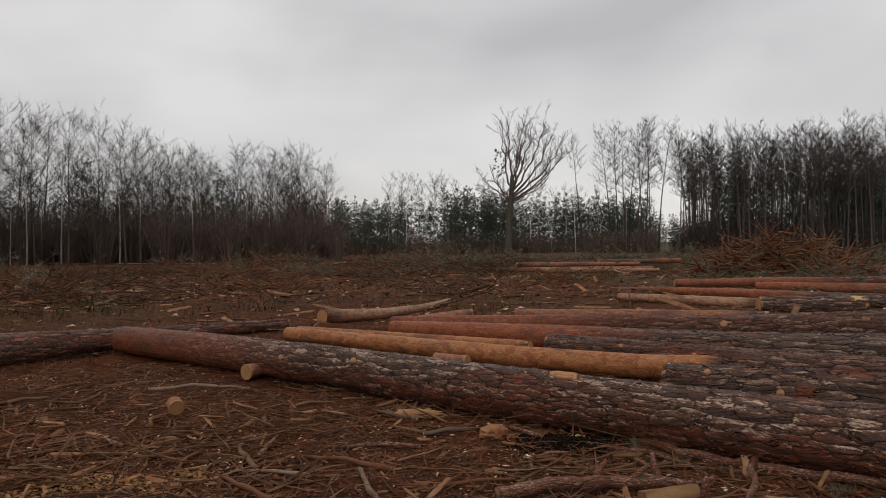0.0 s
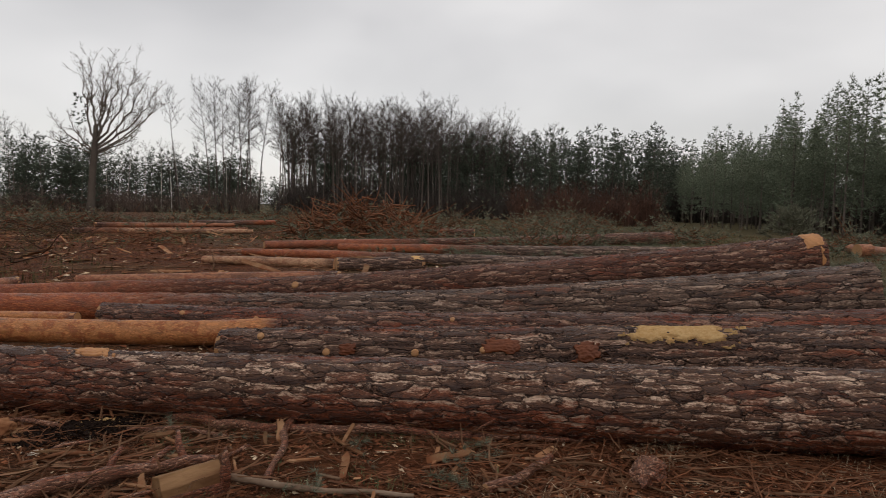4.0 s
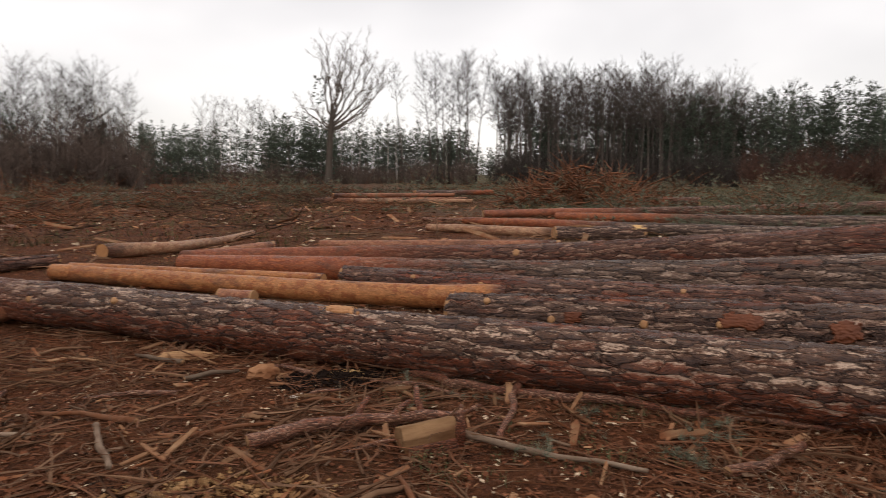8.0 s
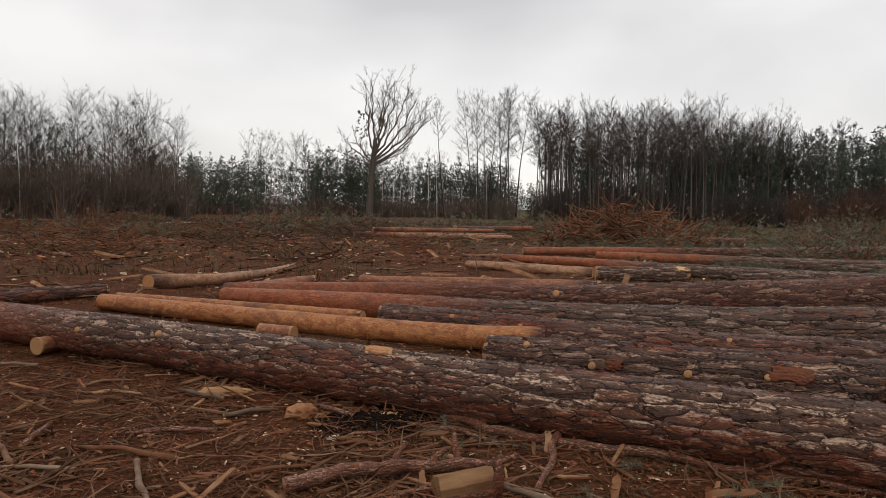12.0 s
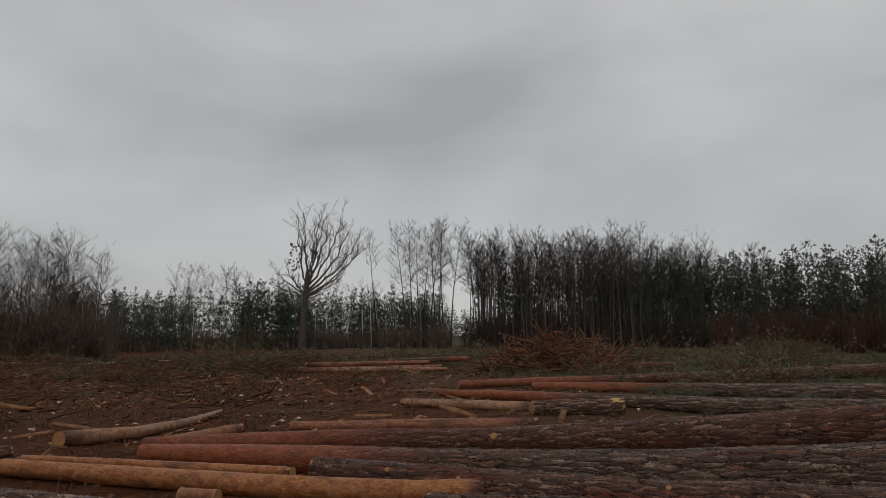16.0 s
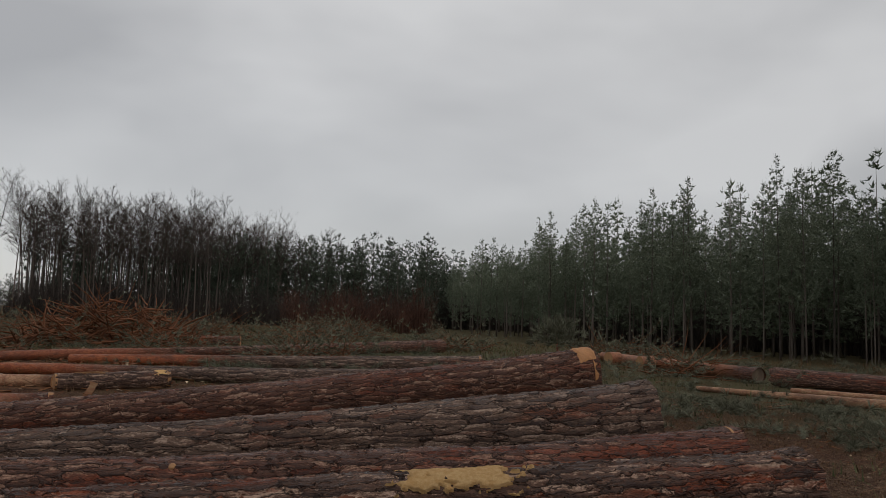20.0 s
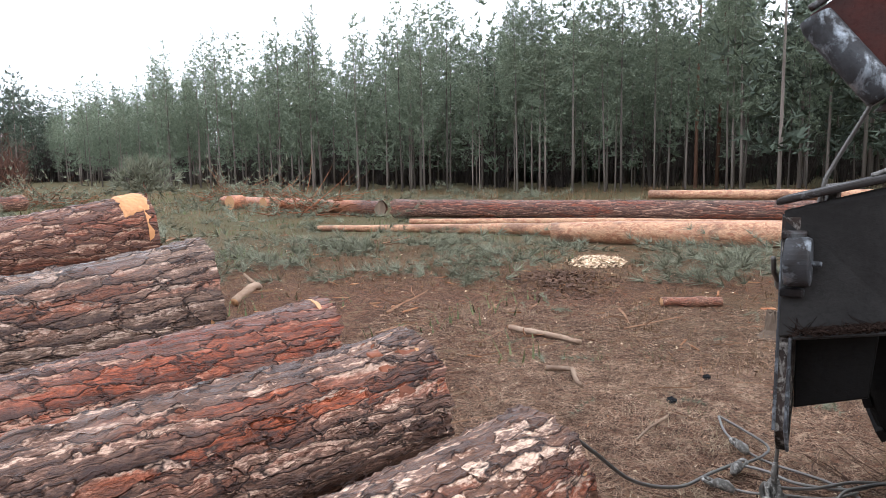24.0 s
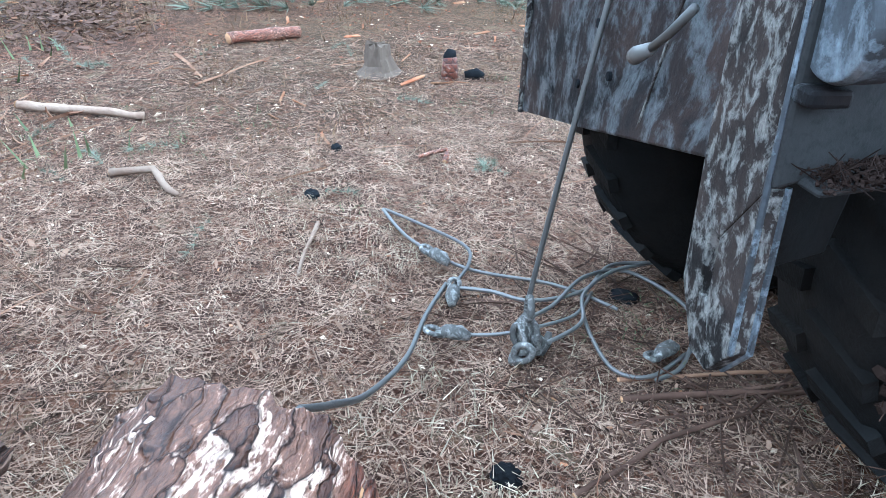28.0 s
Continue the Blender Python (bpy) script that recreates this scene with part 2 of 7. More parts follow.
def ground_material():
    m, t, b = material("forest_floor")
    v = world_pos(t)
    big, _ = tex_noise(t, v, 0.16, 5, 0.6)
    mid, _ = tex_noise(t, v, 1.3, 5, 0.62, 0.3)
    fine, _ = tex_noise(t, v, 24, 6, 0.74)
    grit, _ = tex_noise(t, v, 110, 5, 0.75)
    soil = mixed(t, ramp(t, mid, [(0.38, (0, 0, 0)), (0.62, (1, 1, 1))]), (0.014, 0.0066, 0.0040), (0.100, 0.0330, 0.0145))
    soil = mixed(t, ramp(t, fine, [(0.45, (0, 0, 0)), (0.62, (1, 1, 1))]), soil, (0.165, 0.058, 0.025))
    soil = mixed(t, ramp(t, grit, [(0.56, (0, 0, 0)), (0.70, (1, 1, 1))]), soil, (0.30, 0.145, 0.078))
    soil = mixed(t, ramp(t, grit, [(0.30, (1, 1, 1)), (0.42, (0, 0, 0))]), soil, (0.008, 0.005, 0.004))
    floor = mixed(t, ramp(t, fine, [(0.42, (0, 0, 0)), (0.60, (1, 1, 1))]), (0.022, 0.012, 0.008), (0.150, 0.070, 0.040))
    patchy, _ = tex_noise(t, v, 4.2, 5, 0.7, 0.6)
    floor = mixed(t, ramp(t, patchy, [(0.46, (0, 0, 0)), (0.60, (0.85, 0.85, 0.85))]), floor, (0.040, 0.020, 0.013))
    floor = mixed(t, ramp(t, patchy, [(0.34, (0.8, 0.8, 0.8)), (0.44, (0, 0, 0))]), floor, (0.135, 0.098, 0.056))
    floor = mixed(t, ramp(t, grit, [(0.52, (0, 0, 0)), (0.68, (1, 1, 1))]), floor, (0.36, 0.235, 0.155))
    sep = t.nodes.new("ShaderNodeSeparateXYZ")
    link(t, v, sep.inputs[0])
    zone = calc(t, "ADD", calc(t, "MULTIPLY", sep.outputs[0], 0.1), calc(t, "MULTIPLY", mid, 0.25))
    soil = mixed(t, ramp(t, zone, [(0.60, (0, 0, 0)), (0.74, (0.9, 0.9, 0.9))]), soil, floor)
    green = ramp(t, big, [(0.50, (0, 0, 0)), (0.64, (0.45, 0.45, 0.45))])
    moss = mixed(t, fine, (0.036, 0.034, 0.017), (0.125, 0.098, 0.050))
    soil = mixed(t, calc(t, "MULTIPLY", calc(t, "SUBTRACT", zone, 1.2), 1.4, True), soil, moss)
    link(t, mixed(t, green, soil, moss), b.inputs["Base Color"])
    b.inputs["Roughness"].default_value = 0.8
    b.inputs["Specular IOR Level"].default_value = 0.05
    h = calc(t, "ADD", calc(t, "MULTIPLY", fine, 0.7), calc(t, "MULTIPLY", grit, 0.4))
    bumped(t, b, h, 1.0, 0.04)
    return m


def cut_material(name, colour):
    m, t, b = material(name)
    v = coords(t, (1, 1, 1))
    n, _ = tex_noise(t, v, 14, 5, 0.6)
    ring = t.nodes.new("ShaderNodeTexWave")
    ring.wave_type, ring.rings_direction = "RINGS", "X"
    ring.inputs["Scale"].default_value, ring.inputs["Distortion"].default_value = 22, 2.0
    link(t, v, ring.inputs["Vector"])
    c = mixed(t, calc(t, "MULTIPLY", ring.outputs[1], 0.35), colour, tuple(0.6 * x for x in colour))
    c = mixed(t, ramp(t, n, [(0.5, (0, 0, 0)), (0.72, (0.8, 0.8, 0.8))]), c, (0.36, 0.15, 0.06))
    link(t, c, b.inputs["Base Color"])
    b.inputs["Roughness"].default_value = 0.7
    bumped(t, b, n, 0.4, 0.01)
    return m


def steel_material(name, colour, rust, rough=0.45, wear=0.5, run=0.18, scrape=26.0, bare=(0.34, 0.35, 0.36)):
    m, t, b = material(name)
    v = coords(t)
    big, _ = tex_noise(t, v, 4, 6, 0.65, 0.5)
    streak, _ = tex_noise(t, coords(t, (1, 1, run)), scrape, 6, 0.68, 0.4)
    fine, _ = tex_noise(t, v, 70, 5, 0.7)
    c = mixed(t, ramp(t, big, [(0.38, (0, 0, 0)), (0.62, (1, 1, 1))]), colour, rust)
    c = mixed(t, ramp(t, calc(t, "ADD", streak, calc(t, "MULTIPLY", calc(t, "SUBTRACT", fine, 0.5), 0.35)), [(wear, (0, 0, 0)), (wear + 0.17, (1, 1, 1))]), c, bare)
    c = mixed(t, ramp(t, fine, [(0.5, (0, 0, 0)), (0.75, (0.7, 0.7, 0.7))]), c, tuple(0.4 * x for x in colour))
    link(t, c, b.inputs["Base Color"])
    link(t, ramp(t, streak, [(0.4, (0.65, 0.65, 0.65)), (0.65, (0.33, 0.33, 0.33))]), b.inputs["Roughness"])
    link(t, ramp(t, streak, [(wear, (0, 0, 0)), (wear + 0.16, (0.7, 0.7, 0.7))]), b.inputs["Metallic"])
    b.inputs["Specular IOR Level"].default_value = 0.07
    bumped(t, b, fine, 0.35, 0.004)
    return m


M_GROUND = ground_material()
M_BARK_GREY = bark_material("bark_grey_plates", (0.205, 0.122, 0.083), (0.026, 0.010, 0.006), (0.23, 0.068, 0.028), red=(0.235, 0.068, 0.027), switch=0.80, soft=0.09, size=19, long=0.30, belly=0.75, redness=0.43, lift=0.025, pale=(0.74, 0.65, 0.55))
M_BARK_DARK = bark_material("bark_dark_plates", (0.225, 0.148, 0.113), (0.022, 0.009, 0.006), (0.44, 0.175, 0.062), red=(0.310, 0.082, 0.028), switch=2.0, soft=0.003, pale=(0.60, 0.50, 0.42), size=19, long=0.20, redness=0.57, depth=0.03)
M_BARK_RED = bark_material("bark_red_plates", (0.215, 0.122, 0.092), (0.028, 0.011, 0.007), (0.40, 0.125, 0.042), red=(0.285, 0.080, 0.035), switch=2.0, soft=0.05, depth=0.024, pale=(0.46, 0.34, 0.27), size=20, long=0.25, redness=0.50)
M_BARK_SILVER = bark_material("bark_silver_plates", (0.240, 0.178, 0.140), (0.022, 0.010, 0.007), (0.36, 0.106, 0.040), red=(0.240, 0.100, 0.058), switch=0.66, soft=0.07, size=16, long=0.21, redness=0.55, depth=0.03, pale=(0.50, 0.44, 0.385))
M_BARK_BROWN = bark_material("bark_brown_plates", (0.210, 0.106, 0.070), (0.040, 0.015, 0.009), (0.32, 0.100, 0.044), red=(0.255, 0.080, 0.040), switch=0.72, soft=0.07, pale=(0.46, 0.36, 0.29), size=18, long=0.23, depth=0.026, redness=0.54)
M_BARK_ORANGE = bark_material("bark_orange_skin", (0.24, 0.085, 0.045), (0.03, 0.012, 0.008), (0.38, 0.160, 0.082), switch=0.10, soft=0.05, depth=0.012)
M_BARK_PALE = bark_material("bark_pale_skin", (0.28, 0.15, 0.08), (0.05, 0.025, 0.015), (0.46, 0.255, 0.145), switch=0.05, soft=0.04, depth=0.010)
M_BARK_AMBER = bark_material("bark_amber_skin", (0.24, 0.085, 0.045), (0.03, 0.012, 0.008), (0.47, 0.190, 0.068), switch=0.02, soft=0.01, depth=0.010)
M_CUT = cut_material("sawn_wood", (0.42, 0.22, 0.095))
M_CUT_BRIGHT = cut_material("fresh_sawn_wood", (0.47, 0.22, 0.085))
M_SAWDUST = plain("sawdust", (0.82, 0.54, 0.26), 0.9, 0.7, 150, 1.0, second=(0.62, 0.35, 0.13))
M_DUST = plain("old_sawdust", (0.40, 0.235, 0.11), 0.9, 0.5, 60, 0.6, second=(0.20, 0.085, 0.035), per_island=True)
M_CHIP = plain("wood_chips", (0.42, 0.215, 0.110), 0.8, 0.6, 25, 0.3, second=(0.18, 0.060, 0.026), per_island=True)
M_TWIG = plain("dead_twigs", (0.20, 0.076, 0.036), 0.6, 0.6, 30, 0.5, second=(0.21, 0.105, 0.062), per_island=True)
M_TWIG_PALE = plain("pale_twigs", (0.26, 0.150, 0.090), 0.7, 0.6, 30, 0.5, second=(0.12, 0.050, 0.027), per_island=True)
M_STICK = bark_material("stick_bark", (0.40, 0.215, 0.145), (0.05, 0.022, 0.014), (0.2, 0.08, 0.05), red=(0.38, 0.145, 0.085), depth=0.006, switch=2.0, size=70, long=0.28, pale=(0.62, 0.46, 0.36))
M_NEEDLE_LITTER = plain("needle_litter", (0.22, 0.115, 0.068), 0.8, 0.6, 30, 0.2, second=(0.075, 0.034, 0.021), per_island=True)
M_DRY_GRASS = plain("dry_grass", (0.44, 0.345, 0.24), 0.8, 0.5, 30, 0.1, second=(0.20, 0.15, 0.09), per_island=True)
M_GREEN_GRASS = plain("green_shoots", (0.130, 0.145, 0.070), 0.7, 0.4, 30, 0.1, second=(0.080, 0.095, 0.042), per_island=True)
M_FIR = plain("cut_pine_needles", (0.195, 0.198, 0.140), 0.65, 0.4, 10, 0.1, second=(0.115, 0.112, 0.078), per_island=True)
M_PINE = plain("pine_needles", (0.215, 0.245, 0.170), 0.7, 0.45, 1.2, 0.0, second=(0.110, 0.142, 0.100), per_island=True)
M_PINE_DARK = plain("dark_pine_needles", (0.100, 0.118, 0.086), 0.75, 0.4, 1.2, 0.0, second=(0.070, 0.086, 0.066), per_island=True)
M_PINE_STEM = plain("pine_stem", (0.165, 0.138, 0.118), 0.85, 0.4, 8, 0.5, (1, 1, 0.3), second=(0.10, 0.082, 0.070))
M_PINE_STEM_RED = plain("red_pine_stem", (0.16, 0.090, 0.062), 0.85, 0.4, 8, 0.5, (1, 1, 0.3), second=(0.14, 0.075, 0.05))
M_ALDER = plain("alder_stem", (0.125, 0.102, 0.088), 0.85, 0.4, 8, 0.5, (1, 1, 0.3), second=(0.085, 0.068, 0.060))
M_BIRCH = plain("birch_stem", (0.46, 0.42, 0.37), 0.8, 0.4, 10, 0.3, (1, 1, 2.5), second=(0.24, 0.21, 0.19))
M_OLD_STEM = plain("old_stem", (0.14, 0.115, 0.095), 0.85, 0.4, 6, 0.6, (1, 1, 0.3), second=(0.085, 0.07, 0.06))
M_TWIG_TREE = plain("bare_tree_twigs", (0.080, 0.064, 0.056), 0.85, 0.3, 2, 0.0, second=(0.060, 0.048, 0.042))
M_RUST_BUSH = plain("rust_leaf_bush", (0.110, 0.056, 0.040), 0.8, 0.35, 3, 0.0, second=(0.070, 0.045, 0.036), per_island=True)
M_STEEL = steel_material("worn_dark_steel", (0.009, 0.008, 0.008), (0.032, 0.021, 0.017), wear=0.47, run=0.8, scrape=12.0, bare=(0.125, 0.128, 0.13))
M_STEEL_IN = steel_material("inner_grey_paint", (0.028, 0.026, 0.0245), (0.016, 0.0145, 0.0135), wear=0.80)
M_STEEL_BAR = steel_material("scraped_bar_steel", (0.012, 0.010, 0.009), (0.045, 0.032, 0.026), wear=0.49, run=0.6, scrape=34.0, bare=(0.30, 0.28, 0.25))
M_ARM = steel_material("faded_red_paint", (0.075, 0.024, 0.019), (0.036, 0.022, 0.020), wear=0.68)
M_ROLLER = steel_material("polished_roller_steel", (0.060, 0.062, 0.066), (0.022, 0.019, 0.018), wear=0.50, run=0.7, scrape=16, bare=(0.24, 0.26, 0.28))
M_RUBBER = plain("muddy_rubber", (0.0065, 0.006, 0.0055), 0.7, 0.4, 22, 0.9, second=(0.014, 0.0115, 0.0095))
M_CABLE = plain("steel_wire", (0.160, 0.148, 0.135), 0.45, 0.25, 6, 0.0, metal=0.35, second=(0.075, 0.066, 0.058), gloss=0.4)
M_HOOK = steel_material("bright_forged_steel", (0.120, 0.110, 0.098), (0.030, 0.025, 0.022), wear=0.49, run=1.0, scrape=45, bare=(0.34, 0.32, 0.29))


# ---- mesh helpers ----
class Build:
    """Collects vertices and faces for one mesh."""

    def __init__(self):
        self.v, self.f, self.u = [], [], []

    def tube(self, points, radii, sides=6, caps=True, along=None):
        pts = [Vector(p) for p in points]
        start, n = len(self.v), len(pts)
        side = None
        for i, p in enumerate(pts):
            d = (pts[min(i + 1, n - 1)] - pts[max(i - 1, 0)])
            d = d.normalized() if d.length > 1e-9 else Vector((0, 0, 1))
            if side is None:
                side = d.cross(Vector((0, 0, 1)) if abs(d.z) < 0.9 else Vector((1, 0, 0))).normalized()
            side = (side - d * side.dot(d)).normalized()
            up = d.cross(side)
            for k in range(sides):
                a = 2 * math.pi * k / sides
                self.v.append(p + (side * math.cos(a) + up * math.sin(a)) * radii[i])
                self.u.append(along[i] if along else 0.0)
        for i in range(n - 1):
            for k in range(sides):
                a, b = start + i * sides + k, start + i * sides + (k + 1) % sides
                self.f.append((a, b, b + sides, a + sides))
        if caps:
            self.f.append(tuple(range(start + sides - 1, start - 1, -1)))
            self.f.append(tuple(range(start + (n - 1) * sides, start + n * sides)))
        return self

    def tri(self, a, b, c):
        i = len(self.v)
        self.v += [a, b, c]
        self.u += [0.0, 0.0, 0.0]
        self.f.append((i, i + 1, i + 2))

    def solid(self, outline, depth):
        """A plate: a closed outline pushed along the vector depth."""
        i, n = len(self.v), len(outline)
        self.v += [Vector(p) for p in outline] + [Vector(p) + Vector(depth) for p in outline]
        self.u += [0.0] * (2 * n)
        self.f.append(tuple(range(i, i + n)))
        self.f.append(tuple(range(i + 2 * n - 1, i + n - 1, -1)))
        for k in range(n):
            a, b = i + k, i + (k + 1) % n
            self.f.append((a, a + n, b + n, b))
        return self

    def box(self, centre, half, turn=None):
        m = (turn.to_3x3() if turn else Matrix.Identity(3))
        c = Vector(centre)
        q = [c + m @ Vector((sx * half[0], sy * half[1], -half[2])) for sx, sy in ((-1, -1), (1, -1), (1, 1), (-1, 1))]
        return self.solid(q, m @ Vector((0, 0, 2 * half[2])))

    def mesh(self, name, smooth=True, along=False):
        me = bpy.data.meshes.new(name)
        me.from_pydata([tuple(p) for p in self.v], [], self.f)
        if smooth:
            me.polygons.foreach_set("use_smooth", [True] * len(me.polygons))
        if along:
            me.attributes.new("along", "FLOAT", "POINT").data.foreach_set("value", self.u)
        me.update()
        return me


def part(name, made, mat, parent, label="", smooth=True, along=False, bevel=0.0):
    me = made.mesh(name, smooth, along) if isinstance(made, Build) else made
    if not me.materials:
        me.materials.append(mat)
    ob = new(name, me)
    ob.parent = parent
    if label:
        tagged(ob, label)
    if bevel:
        mod = ob.modifiers.new("bevel", "BEVEL")
        mod.width, mod.segments, mod.limit_method = bevel, 2, "ANGLE"
    return ob


def thing(name, label, category, at=(0, 0, 0), group="", kind="", m=None):
    ob = new(name)
    ob.empty_display_size = 0.2
    ob.matrix_basis = m if m is not None else Matrix.Translation(at)
    return tagged(ob, label, category, group, kind)


def single(name, made, mat, label, category, at=(0, 0, 0), group="", kind="", smooth=True, along=False, m=None):
    me = made.mesh(name, smooth, along) if isinstance(made, Build) else made
    if not me.materials:
        me.materials.append(mat)
    ob = new(name, me)
    ob.matrix_basis = m if m is not None else Matrix.Translation(at)
    return tagged(ob, label, category, group, kind)


def ground_z(x, y):
    """The ground's height: nearly level, with ruts and small hummocks."""
    z = 0.10 * noise.noise(Vector((x * 0.16, y * 0.16, 3.0))) + 0.035 * noise.noise(Vector((x * 0.9, y * 0.9, 7.0)))
    z += 0.014 * noise.noise(Vector((x * 3.4, y * 3.4, 1.0)))
    far = max(0.0, math.hypot(x, y - 3) - 12) / 30
    return z * (0.55 + min(1.2, far))


rng = random.Random(11)
M_THICKET = plain("thicket_twigs", (0.150, 0.110, 0.090), 0.85, 0.35, 2, 0.0, second=(0.105, 0.082, 0.070), per_island=True)
M_CHARRED = plain("charred_wood", (0.012, 0.012, 0.013), 0.8, 0.4, 30, 0.6)
M_PALE_WOOD = plain("split_pale_wood", (0.46, 0.265, 0.135), 0.75, 0.6, 40, 0.9, (0.3, 1, 1), second=(0.17, 0.072, 0.034))
M_STUMP = plain("grey_stump_wood", (0.20, 0.15, 0.11), 0.85, 0.5, 30, 0.9, (1, 1, 0.3), second=(0.09, 0.06, 0.045))
M_SOIL = plain("bare_soil", (0.020, 0.012, 0.009), 0.9, 0.4, 30, 0.9, per_island=True)
M_LITTER = plain("leaf_litter", (0.30, 0.19, 0.125), 0.8, 0.5, 20, 0.2, second=(0.13, 0.07, 0.042), per_island=True)

# dark brush tone that paints the dim interior under the trees
M_BRUSH = plain("dark_brush_fill", (0.075, 0.062, 0.055), 0.85, 0.35, 2, 0.0, second=(0.052, 0.045, 0.040), per_island=True)
M_FEET_LITTER = plain("grey_needle_litter", (0.40, 0.265, 0.180), 0.75, 0.6, 30, 0.2, second=(0.11, 0.058, 0.036), per_island=True)
M_ROAD = plain("pale_sand_track", (0.30, 0.26, 0.23), 0.9, 0.3, 2, 0.5)
M_SAWDUST_PALE = plain("pale_sawdust", (0.62, 0.48, 0.34), 0.85, 0.3, 60, 0.6, second=(0.40, 0.26, 0.15), per_island=True)
M_STICK_GREY = plain("grey_dead_stick", (0.30, 0.215, 0.155), 0.75, 0.55, 45, 0.9, (0.4, 1, 1), second=(0.15, 0.085, 0.055))
M_CRUMB = plain("bark_crumbs", (0.240, 0.088, 0.043), 0.75, 0.6, 30, 0.3, second=(0.055, 0.022, 0.013), per_island=True)
M_TWIG_GREY = plain("grey_brown_twigs", (0.120, 0.070, 0.048), 0.75, 0.6, 30, 0.5, second=(0.034, 0.019, 0.013), per_island=True)
M_OLD_GRASS = plain("old_brown_grass", (0.205, 0.125, 0.070), 0.85, 0.5, 10, 0.1, second=(0.12, 0.072, 0.040), per_island=True)
M_LIP = steel_material("worn_lip_steel", (0.036, 0.033, 0.031), (0.022, 0.017, 0.015), wear=0.56, run=1.0, scrape=10, bare=(0.17, 0.17, 0.17))
M_INNER_BARK = plain("red_inner_bark", (0.27, 0.078, 0.028), 0.55, 0.5, 30, 0.6, second=(0.12, 0.034, 0.015), gloss=0.3)
M_HUMP_GRASS = plain("hump_grass", (0.115, 0.092, 0.046), 0.85, 0.5, 10, 0.1, second=(0.060, 0.058, 0.028), per_island=True)
M_STICK_LITTER = plain("tan_sticks", (0.23, 0.125, 0.072), 0.75, 0.6, 40, 0.7, (0.5, 1, 1), second=(0.085, 0.036, 0.020), per_island=True)
M_SLAB = plain("bark_slabs", (0.24, 0.088, 0.040), 0.75, 0.6, 25, 0.6, second=(0.40, 0.25, 0.14), per_island=True)
# darker copy of the inner steel: shade under the ledge put into the colour
M_SHADE_STEEL = steel_material("shade_darkened_steel", (0.009, 0.0085, 0.008), (0.006, 0.0055, 0.005), wear=0.85)

# ---- ground ----
def spread_out(a, b, step, far):
    inner = list(np.arange(a, b + 1e-6, step))
    out, d = [], step
    x = b
    while x < far:
        d *= 1.22
        x += d
        out.append(x)
    left, d, x = [], step, a
    while x > -far:
        d *= 1.22
        x -= d
        left.append(x)
    return left[::-1] + inner + out


def make_ground():
    xs, ys = spread_out(-5, 12, 0.11, 1800), spread_out(0, 12, 0.11, 1800)
    b = Build()
    b.v = [(x, y, ground_z(x, y) if abs(x) < 300 and abs(y) < 300 else 0.0) for y in ys for x in xs]
    w = len(xs)
    b.f = [(j * w + i, j * w + i + 1, (j + 1) * w + i + 1, (j + 1) * w + i) for j in range(len(ys) - 1) for i in range(w - 1)]
    return single("ground", b, M_GROUND, "brown needle-strewn forest clearing floor with moss", "ground", kind="structure")


make_ground()


# ---- logs ----
def log_frame(stations):
    a, z = Vector(stations[0][:3]), Vector(stations[-1][:3])
    x = (z - a).normalized()
    y = Vector((0, 0, 1)).cross(x).normalized()
    m = Matrix((x, y, x.cross(y))).transposed().to_4x4()
    m.translation = a
    return m


